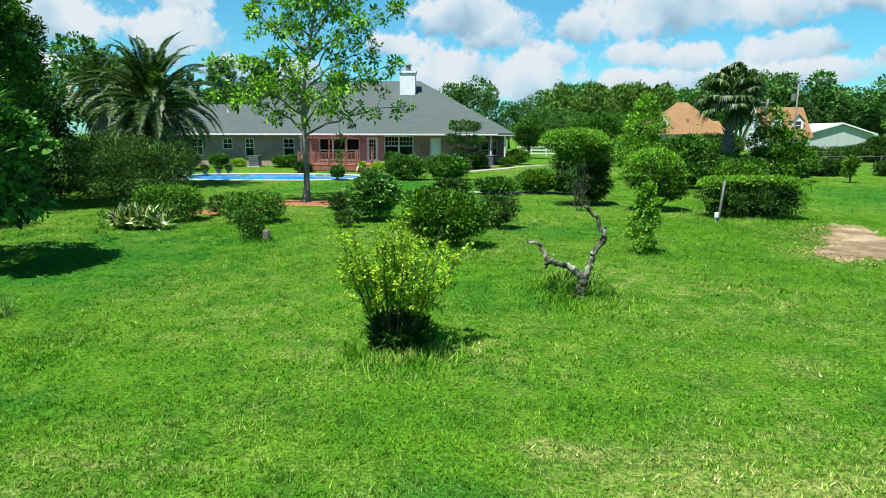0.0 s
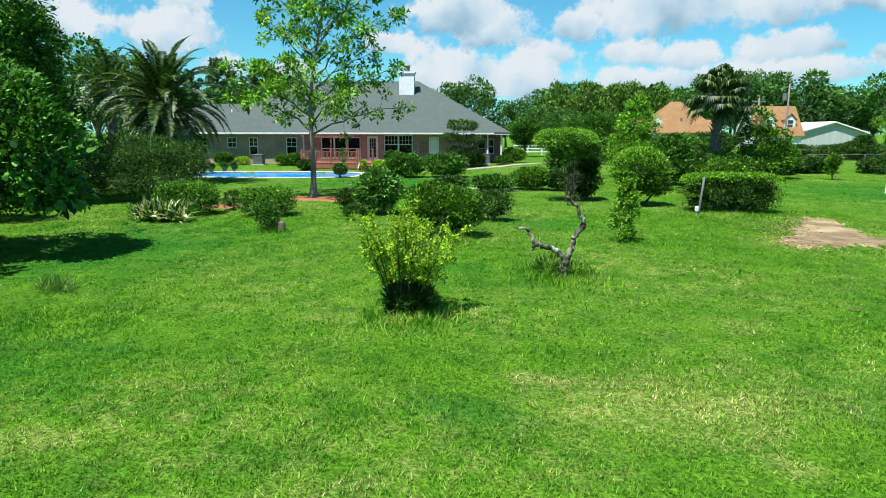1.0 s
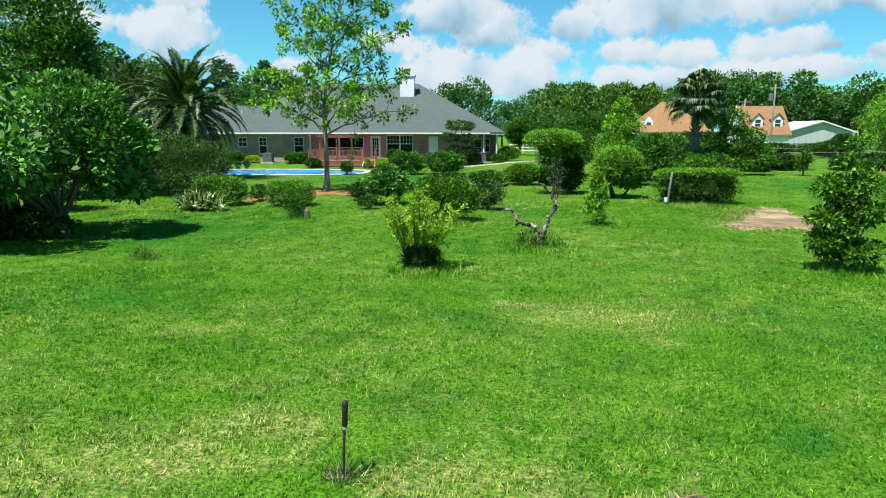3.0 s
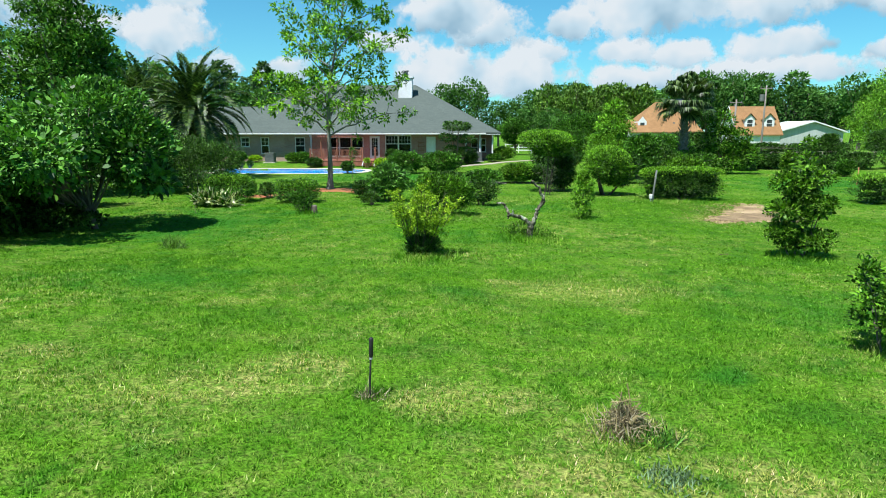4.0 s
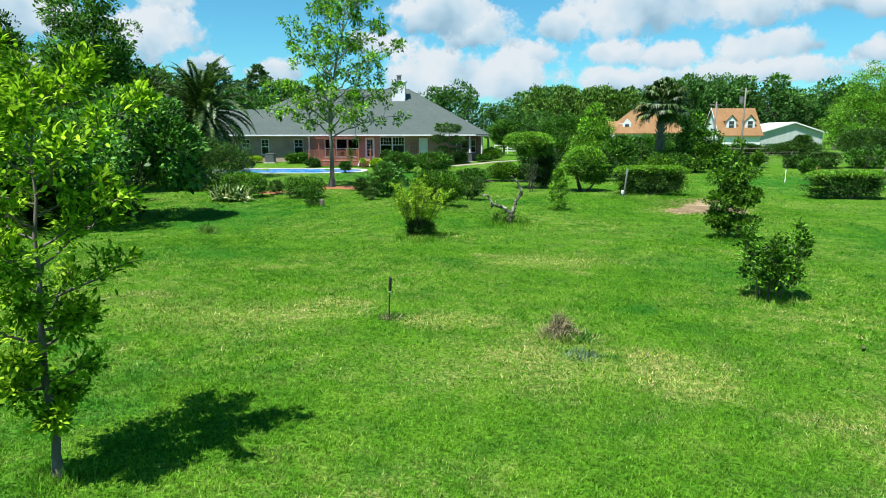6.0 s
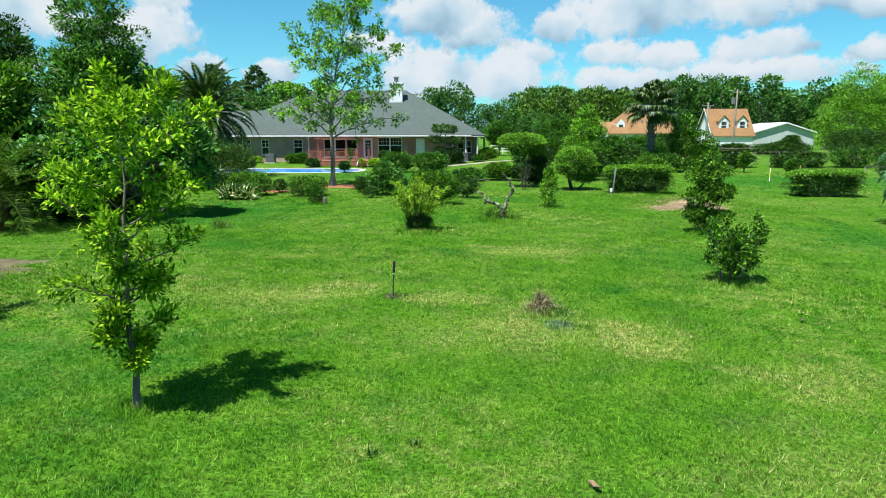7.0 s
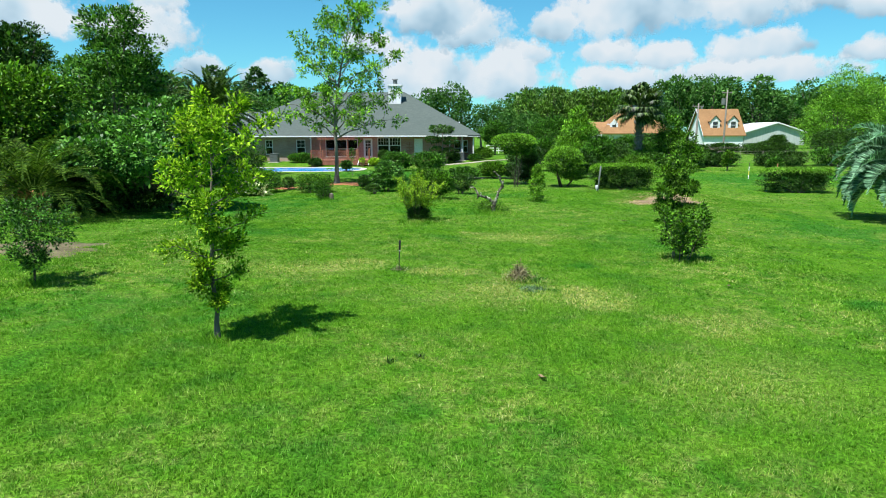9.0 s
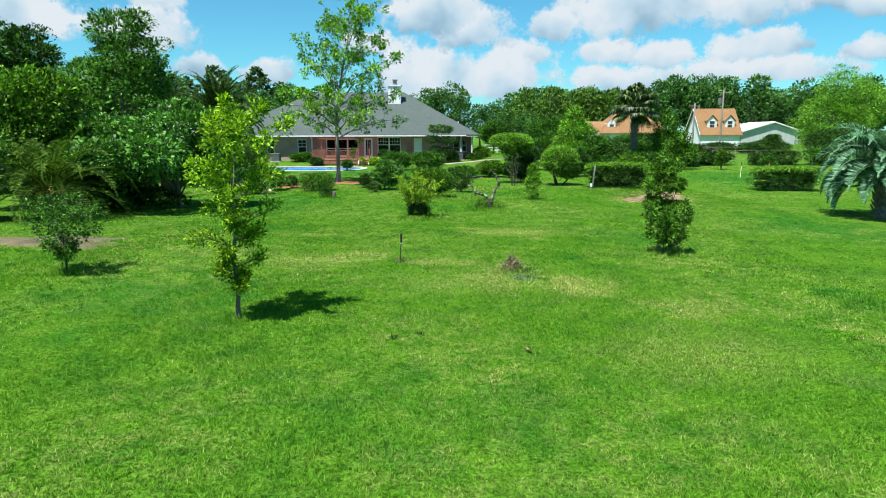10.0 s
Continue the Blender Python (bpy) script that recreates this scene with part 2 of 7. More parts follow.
def ramp(nt, fac, stops):
    r = nt.nodes.new("ShaderNodeValToRGB")
    e = r.color_ramp.elements
    while len(e) < len(stops):
        e.new(0.5)
    for el, (p, c) in zip(e, stops):
        el.position, el.color = p, (*c, 1) if len(c) == 3 else c
    nt.links.new(fac, r.inputs[0])
    return r.outputs[0]


def grey(v):
    return (v, v, v)


def mix(nt, kind, fac, a, b):
    m = nt.nodes.new("ShaderNodeMix")
    m.data_type, m.blend_type = "RGBA", kind
    for i, v in ((0, fac), (6, a), (7, b)):
        if isinstance(v, bpy.types.NodeSocket):
            nt.links.new(v, m.inputs[i])
        else:
            m.inputs[i].default_value = v if i == 0 else (*v, 1)
    return m.outputs[2]


def bump(nt, b, height, strength=0.3, distance=0.02):
    n = node(nt, "ShaderNodeBump", Strength=strength, Distance=distance)
    nt.links.new(height, n.inputs["Height"])
    nt.links.new(n.outputs[0], b.inputs["Normal"])


def rough_surface(name, stops, scale, fine, rough=0.8, bump_d=0.01, spec=0.3, stretch=(1, 1, 1), metal=0.0, bump_s=0.5):
    """Colour that varies at a coarse and a fine scale, with fine relief."""
    m, nt, b = material(name, rough, metal, spec)
    vec = coords(nt, stretch)
    big = noise_tex(nt, vec, scale, 4)
    small = noise_tex(nt, vec, fine, 3)
    col = ramp(nt, big, stops)
    nt.links.new(mix(nt, "MULTIPLY", 0.8, col, ramp(nt, small, [(0.3, grey(0.62)), (0.7, grey(1.1))])), b.inputs["Base Color"])
    bump(nt, b, small, bump_s, bump_d)
    return m


def leaf_material(name, dark, mid, light, trans=0.17, rough=0.46, spec=0.17, patch=0.9, glow=(1.2, 1.35, 0.55), vary=(0.32, 0.62, 1.16)):
    m, nt, b = material(name, rough, 0, spec)
    geo = nt.nodes.new("ShaderNodeNewGeometry")
    col = ramp(nt, geo.outputs["Random Per Island"], [(0.0, [v * vary[0] for v in dark]), (0.45, [v * vary[1] for v in mid]), (1.0, [v * vary[2] for v in light])])
    big = noise_tex(nt, coords(nt), patch, 2)
    col = mix(nt, "MULTIPLY", 1.0, col, ramp(nt, big, [(0.3, grey(0.72)), (0.7, grey(1.25))]))
    nt.links.new(col, b.inputs["Base Color"])
    tr = nt.nodes.new("ShaderNodeBsdfTranslucent")
    nt.links.new(mix(nt, "MULTIPLY", 1.0, col, glow), tr.inputs[0])
    ms = node(nt, "ShaderNodeMixShader", Fac=trans)
    nt.links.new(b.outputs[0], ms.inputs[1])
    nt.links.new(tr.outputs[0], ms.inputs[2])
    nt.links.new(ms.outputs[0], nt.nodes["Material Output"].inputs[0])
    return m


def lawn_colour(nt, pick):
    """Patches of fresh, dull and dry grass, by place; pick says which bits of a dry patch are straw."""
    vec = coords(nt)
    big = noise_tex(nt, vec, 0.22, 4, 0.6)
    mid_n = noise_tex(nt, vec, 1.3, 4, 0.6)
    col = ramp(nt, mid_n, [(0.28, LAWN[0]), (0.5, LAWN[1]), (0.72, LAWN[2])])
    dry = ramp(nt, big, [(0.42, grey(0)), (0.68, grey(0.9))])
    dry2 = mix(nt, "MULTIPLY", 1.0, dry, ramp(nt, noise_tex(nt, vec, 3.1, 3), [(0.4, grey(0)), (0.62, grey(1))]))
    col = mix(nt, "MIX", mix(nt, "MULTIPLY", 1.0, dry2, pick), col, LAWN[3])
    lush = ramp(nt, noise_tex(nt, coords(nt, (1, 1, 1)), 0.45, 3), [(0.58, grey(0)), (0.72, grey(0.28))])
    col = mix(nt, "MIX", lush, col, LAWN[0])
    for cx, cy, rx, ry, amount, target in LAWN_PATCHES:
        mp = nt.nodes.new("ShaderNodeMapping")
        mp.vector_type = "TEXTURE"
        mp.inputs["Location"].default_value, mp.inputs["Scale"].default_value = (cx, cy, 0), (rx, ry, 50)
        nt.links.new(vec, mp.inputs[0])
        ln = nt.nodes.new("ShaderNodeVectorMath")
        ln.operation = "LENGTH"
        nt.links.new(mp.outputs[0], ln.inputs[0])
        wob = nt.nodes.new("ShaderNodeMath")
        wob.operation = "ADD"
        nt.links.new(ln.outputs["Value"], wob.inputs[0])
        nt.links.new(mid_n, wob.inputs[1])
        fac = ramp(nt, wob.outputs[0], [(0.62, grey(min(1.0, amount * 1.15))), (1.28, grey(0))])
        if target == 3:
            fac = mix(nt, "MULTIPLY", 1.0, fac, pick)
        col = mix(nt, "MIX", fac, col, LAWN[target])
    return mix(nt, "MULTIPLY", 1.0, col, ramp(nt, noise_tex(nt, vec, 17.0, 2, 0.6), [(0.34, grey(0.82)), (0.66, grey(1.2))]))


LAWN = ((0.062, 0.19, 0.013), (0.101, 0.256, 0.013), (0.150, 0.318, 0.019), (0.41, 0.435, 0.118), (0.044, 0.20, 0.016))
# soft patches: centre, half sizes, strength, colour
LAWN_PATCHES = (
    (-9.0, 28.0, 9.0, 11.0, 0.75, 4), (-4.0, 50.0, 18.0, 16.0, 0.75, 4), (20.0, 46.0, 9.0, 16.0, 0.6, 4), (-6.0, 19.0, 5.0, 4.0, 0.5, 4), (2.5, 33.0, 5.0, 5.0, 0.5, 4), (-0.5, 24.5, 4.0, 3.0, 0.45, 4), (-5.0, 10.0, 5.0, 5.0, 0.45, 4), (6.0, 18.0, 5.0, 5.0, 0.4, 4), (0.0, 5.5, 7.0, 3.0, 0.22, 4),
    (-1.9, 14.4, 2.8, 1.1, 0.75, 3), (0.3, 13.6, 1.6, 1.0, 0.6, 3), (1.6, 12.9, 1.5, 0.9, 0.5, 3), (-3.2, 13.4, 1.2, 0.7, 0.6, 3), (2.8, 12.0, 1.9, 1.1, 0.75, 3), (4.6, 10.2, 2.2, 1.1, 0.5, 3), (6.8, 9.0, 1.0, 0.5, 0.6, 3), (-2.6, 15.3, 2.4, 0.7, 0.35, 3), (2.5, 18.5, 4.0, 2.5, 0.4, 3),
    (0.1, 18.0, 1.4, 0.9, 0.6, 4), (3.2, 14.5, 0.9, 0.7, 0.6, 4), (8.1, 11.7, 1.5, 1.0, 0.7, 4), (-4.9, 7.3, 1.6, 1.4, 0.3, 4),
    (1.5, 11.6, 5.5, 2.6, 0.5, 3), (4.0, 7.5, 4.0, 2.8, 0.4, 3), (-3.5, 13.4, 4.5, 2.2, 0.4, 3), (2.0, 18.3, 3.6, 2.0, 0.4, 3), (13.5, 22.0, 6.0, 10.0, 0.65, 4), (26.0, 48.0, 16.0, 16.0, 0.75, 4),
    (-2.3, 13.7, 2.4, 0.9, 0.8, 3), (-0.1, 13.3, 1.5, 0.9, 0.75, 3), (0.8, 12.0, 1.5, 0.8, 0.75, 3), (3.1, 11.2, 1.6, 1.3, 0.8, 3), (-5.2, 14.4, 1.6, 0.8, 0.6, 3), (4.6, 9.5, 1.5, 0.9, 0.6, 3), (7.3, 8.5, 1.6, 0.8, 0.6, 3),
    (0.65, 19.0, 0.9, 0.5, 0.7, 3), (1.3, 18.2, 1.0, 0.6, 0.6, 3), (2.8, 18.5, 1.3, 0.9, 0.6, 3), (-3.7, 17.2, 1.2, 0.8, 0.55, 3), (2.8, 17.2, 0.9, 0.6, 0.6, 3), (-2.3, 21.3, 1.2, 0.7, 0.4, 3), (4.0, 21.5, 1.8, 1.2, 0.4, 3),
    (11.9, 32.4, 2.6, 4.6, 0.9, 3), (-9.6, 14.2, 3.2, 1.3, 0.8, 3), (9.0, 30.0, 2.4, 2.6, 0.45, 3),
    (0.25, 18.2, 0.8, 0.7, 0.6, 0), (3.6, 13.5, 1.5, 0.8, 0.6, 0), (0.2, 17.5, 1.5, 0.7, 0.55, 0), (-1.6, 17.0, 1.3, 0.7, 0.5, 0), (8.2, 10.8, 1.8, 1.3, 0.7, 0), (-4.2, 6.2, 1.6, 1.3, 0.3, 0), (-5.8, 19.6, 1.6, 1.0, 0.7, 0), (2.2, 12.0, 0.5, 0.4, 0.8, 0),
)

GROUND, nt, b = material("lawn", 0.9, 0, 0.04)
fine = noise_tex(nt, coords(nt, (1, 1, 1)), 26, 3, 0.7)
c = lawn_colour(nt, ramp(nt, noise_tex(nt, coords(nt), 9, 3, 0.7), [(0.42, grey(0.15)), (0.6, grey(1))]))
nt.links.new(mix(nt, "MULTIPLY", 1.0, c, ramp(nt, fine, [(0.35, grey(0.28)), (0.65, grey(0.96))])), b.inputs["Base Color"])
bump(nt, b, fine, 1.0, 0.06)

BLADES, nt, b = material("grass_blades", 0.65, 0, 0.05)
geo = nt.nodes.new("ShaderNodeNewGeometry")
spread = nt.nodes.new("ShaderNodeMath")
spread.operation = "MULTIPLY"
spread.inputs[1].default_value = 17.3
nt.links.new(geo.outputs["Random Per Island"], spread.inputs[0])
share = nt.nodes.new("ShaderNodeMath")
share.operation = "FRACT"
nt.links.new(spread.outputs[0], share.inputs[0])
c = lawn_colour(nt, ramp(nt, share.outputs[0], [(0.3, grey(0)), (0.45, grey(1))]))
c = mix(nt, "MULTIPLY", 1.0, c, ramp(nt, geo.outputs["Random Per Island"], [(0, (0.45, 0.55, 0.5)), (0.42, (0.95, 0.98, 0.9)), (0.8, (1.25, 1.15, 1.1)), (0.92, (1.6, 1.35, 2.2)), (1, (2.6, 1.7, 5.0))]))
nt.links.new(c, b.inputs["Base Color"])
tr = nt.nodes.new("ShaderNodeBsdfTranslucent")
nt.links.new(mix(nt, "MULTIPLY", 1.0, c, (1.2, 1.25, 0.6)), tr.inputs[0])
ms = node(nt, "ShaderNodeMixShader", Fac=0.3)
nt.links.new(b.outputs[0], ms.inputs[1])
nt.links.new(tr.outputs[0], ms.inputs[2])
nt.links.new(ms.outputs[0], nt.nodes["Material Output"].inputs[0])

BARK = rough_surface("bark", [(0.3, (0.09, 0.075, 0.06)), (0.7, (0.21, 0.18, 0.15))], 6, 40, 0.9, 0.01, stretch=(1, 1, 0.25))
DARK_BARK = rough_surface("dark_bark", [(0.3, (0.03, 0.026, 0.018)), (0.7, (0.09, 0.08, 0.055))], 6, 40, 0.9, 0.01, stretch=(1, 1, 0.25))
GREY_BARK = rough_surface("grey_bark", [(0.3, (0.10, 0.10, 0.085)), (0.7, (0.27, 0.26, 0.23))], 4, 30, 0.9, 0.01, stretch=(1, 1, 0.3))
PALE_BARK = rough_surface("pale_bark", [(0.3, (0.16, 0.15, 0.13)), (0.7, (0.36, 0.34, 0.30))], 4, 30, 0.9, 0.01, stretch=(1, 1, 0.3))
DEAD_WOOD = rough_surface("dead_wood", [(0.36, (0.03, 0.028, 0.018)), (0.50, (0.13, 0.125, 0.085)), (0.62, (0.42, 0.435, 0.32))], 9, 60, 0.95, 0.02, stretch=(1, 1, 0.5), bump_s=1.0)
PALM_TRUNK = rough_surface("palm_trunk", [(0.3, (0.07, 0.065, 0.055)), (0.7, (0.27, 0.255, 0.225))], 7, 30, 0.95, 0.03)

LEAF_YELLOW = leaf_material("leaf_yellow_green", (0.14, 0.29, 0.012), (0.27, 0.47, 0.016), (0.40, 0.56, 0.028), 0.3, vary=(0.5, 0.78, 1.15))
LEAF_CITRUS = leaf_material("leaf_citrus", (0.07, 0.20, 0.01), (0.20, 0.39, 0.012), (0.37, 0.53, 0.024), 0.34, 0.6, 0.06, vary=(0.5, 0.78, 1.15))
LEAF_MID = leaf_material("leaf_mid", (0.016, 0.066, 0.007), (0.05, 0.155, 0.013), (0.115, 0.29, 0.024))
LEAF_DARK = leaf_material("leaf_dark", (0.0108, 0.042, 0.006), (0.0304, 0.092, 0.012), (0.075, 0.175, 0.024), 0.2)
LEAF_OAK = leaf_material("leaf_oak", (0.022, 0.075, 0.010), (0.062, 0.165, 0.019), (0.13, 0.29, 0.036), 0.2, vary=(0.5, 0.85, 1.25))
LEAF_GLOSSY = leaf_material("leaf_glossy", (0.02, 0.075, 0.009), (0.070, 0.205, 0.022), (0.15, 0.34, 0.045), 0.2, 0.5, 0.3, vary=(0.4, 0.78, 1.22))
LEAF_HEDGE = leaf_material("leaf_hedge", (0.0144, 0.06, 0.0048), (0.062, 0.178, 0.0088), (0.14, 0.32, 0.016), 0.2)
LEAF_BRIGHT = leaf_material("leaf_bright", (0.033, 0.102, 0.006), (0.084, 0.212, 0.0112), (0.17, 0.35, 0.022), 0.2)
LEAF_OLIVE = leaf_material("leaf_olive", (0.014, 0.048, 0.008), (0.041, 0.112, 0.015), (0.09, 0.195, 0.028), 0.2)
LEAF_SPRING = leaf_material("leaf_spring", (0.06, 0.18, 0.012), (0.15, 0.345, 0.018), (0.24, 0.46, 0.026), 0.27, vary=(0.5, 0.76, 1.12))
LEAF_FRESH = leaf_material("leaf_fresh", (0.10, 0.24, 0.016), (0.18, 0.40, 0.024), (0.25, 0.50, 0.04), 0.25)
LEAF_PALE = leaf_material("leaf_pale_grey", (0.11, 0.21, 0.09), (0.15, 0.255, 0.12), (0.20, 0.30, 0.16), 0.2)
LEAF_GREY = leaf_material("leaf_grey_green", (0.07, 0.11, 0.06), (0.11, 0.16, 0.085), (0.17, 0.22, 0.12), 0.2)
LEAF_FAR = leaf_material("leaf_far", (0.042, 0.118, 0.026), (0.074, 0.18, 0.038), (0.11, 0.24, 0.05), 0.2, 0.7, 0.05, 0.25, vary=(0.7, 0.8, 0.95))
LEAF_LIGHT = leaf_material("leaf_light", (0.075, 0.165, 0.026), (0.12, 0.24, 0.034), (0.175, 0.32, 0.046), 0.2)
LEAF_PINE = leaf_material("pine_needles", (0.06, 0.12, 0.04), (0.08, 0.17, 0.055), (0.105, 0.205, 0.07), 0.2, 0.65, 0.12, 0.3, vary=(0.6, 0.72, 0.85))
FROND = leaf_material("palm_frond", (0.02, 0.062, 0.012), (0.045, 0.11, 0.018), (0.15, 0.24, 0.045), 0.2, 0.42, 0.4)
FROND_FAN = leaf_material("fan_frond", (0.025, 0.065, 0.016), (0.065, 0.125, 0.03), (0.12, 0.18, 0.05), 0.2, 0.45, 0.3)
FROND_BLUE = leaf_material("palm_frond_blue", (0.07, 0.18, 0.085), (0.15, 0.33, 0.165), (0.26, 0.46, 0.26), 0.25, 0.55, 0.2, glow=(1.1, 1.2, 0.8))
FROND_WARM = leaf_material("palm_frond_warm", (0.022, 0.065, 0.008), (0.055, 0.13, 0.012), (0.12, 0.20, 0.02), 0.3, 0.65, 0.06)
DRY_LEAF = leaf_material("dry_leaves", (0.17, 0.13, 0.05), (0.31, 0.25, 0.10), (0.46, 0.40, 0.19), 0.2, 0.8, 0.1, glow=(1, 1, 0.8), vary=(0.8, 1.0, 1.0))
STRAW = leaf_material("dry_stalks", (0.13, 0.10, 0.05), (0.28, 0.235, 0.13), (0.48, 0.43, 0.28), 0.2, 0.8, 0.2, glow=(1, 1, 0.9))
ORANGE_BOOT = rough_surface("palm_boots", [(0.3, (0.11, 0.052, 0.016)), (0.7, (0.30, 0.155, 0.045))], 6, 30, 0.9)

def brick_material(name, one, two, joint):
    m, nt, b = material(name, 0.9, 0, 0.25)
    vec = coords(nt)
    sw = nt.nodes.new("ShaderNodeSeparateXYZ")
    nt.links.new(vec, sw.inputs[0])
    cb = nt.nodes.new("ShaderNodeCombineXYZ")
    ad = nt.nodes.new("ShaderNodeMath")
    nt.links.new(sw.outputs[0], ad.inputs[0]), nt.links.new(sw.outputs[1], ad.inputs[1])
    nt.links.new(ad.outputs[0], cb.inputs[0]), nt.links.new(sw.outputs[2], cb.inputs[1])
    bt = node(nt, "ShaderNodeTexBrick", Color1=(*one, 1), Color2=(*two, 1), Mortar=(*joint, 1), Scale=1.0)
    bt.inputs["Mortar Size"].default_value, bt.inputs["Brick Width"].default_value, bt.inputs["Row Height"].default_value = 0.008, 0.21, 0.075
    nt.links.new(cb.outputs[0], bt.inputs["Vector"])
    nt.links.new(mix(nt, "MULTIPLY", 1.0, bt.outputs[0], ramp(nt, noise_tex(nt, vec, 0.8, 3), [(0.3, grey(0.75)), (0.7, grey(1.1))])), b.inputs["Base Color"])
    bump(nt, b, bt.outputs["Fac"], -0.4, 0.01)
    return m


BRICK = brick_material("brick", (0.37, 0.15, 0.125), (0.41, 0.21, 0.18), (0.42, 0.31, 0.28))
BRICK_TAN = brick_material("tan_brick", (0.32, 0.20, 0.16), (0.37, 0.255, 0.21), (0.37, 0.32, 0.28))


def shingle_material(name, stops, row=0.14):
    m, nt, b = material(name, 0.92, 0, 0.2)
    vec = coords(nt)
    sep = nt.nodes.new("ShaderNodeSeparateXYZ")
    nt.links.new(vec, sep.inputs[0])
    com = nt.nodes.new("ShaderNodeCombineXYZ")
    s = nt.nodes.new("ShaderNodeMath")
    nt.links.new(sep.outputs[0], s.inputs[0]), nt.links.new(sep.outputs[1], s.inputs[1])
    nt.links.new(s.outputs[0], com.inputs[0]), nt.links.new(sep.outputs[2], com.inputs[1])
    t = node(nt, "ShaderNodeTexBrick", Color1=(0.9, 0.9, 0.9, 1), Color2=(1.06, 1.06, 1.06, 1), Mortar=(0.78, 0.78, 0.78, 1), Scale=1.0)
    t.inputs["Mortar Size"].default_value, t.inputs["Brick Width"].default_value, t.inputs["Row Height"].default_value = 0.006, 0.3, row * 0.5
    nt.links.new(com.outputs[0], t.inputs["Vector"])
    col = ramp(nt, noise_tex(nt, vec, 0.5, 5, 0.65), stops)
    nt.links.new(mix(nt, "MULTIPLY", 1.0, col, t.outputs[0]), b.inputs["Base Color"])
    bump(nt, b, t.outputs["Fac"], -0.4, 0.01)
    return m


SHINGLE = shingle_material("roof_shingles", [(0.3, (0.070, 0.088, 0.079)), (0.7, (0.080, 0.098, 0.087))])
TERRACOTTA = shingle_material("orange_shingles", [(0.3, (0.215, 0.118, 0.052)), (0.7, (0.29, 0.165, 0.075))])
WHITE_PAINT = rough_surface("white_paint", [(0.3, grey(0.70)), (0.7, grey(0.82))], 1.5, 20, 0.5, 0.002, 0.4)
DOOR_WHITE = rough_surface("door_paint", [(0.3, (0.84, 0.76, 0.80)), (0.7, (0.90, 0.82, 0.86))], 1.5, 20, 0.5, 0.002, 0.4)
CREAM = rough_surface("pale_siding", [(0.3, (0.80, 0.81, 0.83)), (0.7, (0.87, 0.88, 0.89))], 0.8, 12, 0.6, 0.004, stretch=(0.3, 0.3, 6))
GREY_SIDING = rough_surface("grey_green_siding", [(0.3, (0.40, 0.43, 0.41)), (0.7, (0.50, 0.53, 0.51))], 0.6, 10, 0.6, 0.006, stretch=(5, 0.4, 0.3))
RED_WOOD = rough_surface("red_stained_wood", [(0.3, (0.21, 0.075, 0.045)), (0.7, (0.34, 0.14, 0.09))], 2.2, 24, 0.75, 0.004, stretch=(1, 1, 0.3))
CONCRETE = rough_surface("concrete", [(0.3, (0.40, 0.37, 0.30)), (0.7, (0.55, 0.52, 0.44))], 1.4, 22, 0.9, 0.004)
SOIL = rough_surface("bare_soil", [(0.34, (0.13, 0.085, 0.042)), (0.5, (0.27, 0.19, 0.10)), (0.66, (0.40, 0.30, 0.17))], 0.9, 16, 0.95, 0.03)
PATH_TAN = rough_surface("worn_path", [(0.3, (0.25, 0.22, 0.16)), (0.7, (0.36, 0.32, 0.25))], 1.4, 22, 0.9, 0.004)
SOIL_GREY = rough_surface("grey_soil", [(0.3, (0.13, 0.088, 0.046)), (0.7, (0.30, 0.215, 0.118))], 1.8, 18, 0.95, 0.03)
SAND = rough_surface("pale_sand", [(0.3, (0.08, 0.066, 0.030)), (0.7, (0.19, 0.16, 0.085))], 1.8, 22, 0.95, 0.02)
MULCH = rough_surface("red_mulch", [(0.3, (0.15, 0.058, 0.024)), (0.7, (0.40, 0.16, 0.065))], 3, 28, 0.95, 0.04)
PLASTIC_BLACK = rough_surface("black_rubber", [(0.3, grey(0.012)), (0.7, grey(0.03))], 20, 90, 0.5, 0.001)
STEEL = rough_surface("grey_steel", [(0.3, grey(0.35)), (0.7, grey(0.55))], 12, 60, 0.4, 0.001, 0.5, metal=0.7)
AC_GREY = rough_surface("grey_metal_louvre", [(0.3, (0.13, 0.14, 0.14)), (0.7, (0.20, 0.21, 0.21))], 3, 40, 0.6, 0.004, stretch=(1, 1, 8))
POST_GREY = rough_surface("weathered_post", [(0.3, (0.10, 0.11, 0.10)), (0.7, (0.17, 0.185, 0.17))], 5, 30, 0.7, 0.004, stretch=(1, 1, 0.3))
POLE_WOOD = rough_surface("pole_wood", [(0.3, (0.17, 0.14, 0.12)), (0.7, (0.30, 0.27, 0.24))], 3, 20, 0.9, 0.004, stretch=(1, 1, 0.2))
TERRA_POT = rough_surface("clay_pot", [(0.3, (0.36, 0.15, 0.08)), (0.7, (0.50, 0.24, 0.13))], 4, 30, 0.8, 0.003)
POOL_SHELL = rough_surface("pool_shell", [(0.3, (0.02, 0.25, 0.62)), (0.7, (0.04, 0.36, 0.75))], 0.8, 8, 0.5, 0.003)
ROOM_DARK = rough_surface("room_dark", [(0.3, grey(0.06)), (0.7, grey(0.10))], 1, 9, 0.9)
CURTAIN = rough_surface("pale_blind", [(0.3, (0.30, 0.34, 0.38)), (0.7, (0.40, 0.44, 0.47))], 1, 12, 0.8, stretch=(1, 1, 5))
YELLOW_TAPE = rough_surface("yellow_paint", [(0.3, (0.60, 0.52, 0.04)), (0.7, (0.75, 0.68, 0.08))], 9, 40, 0.6)

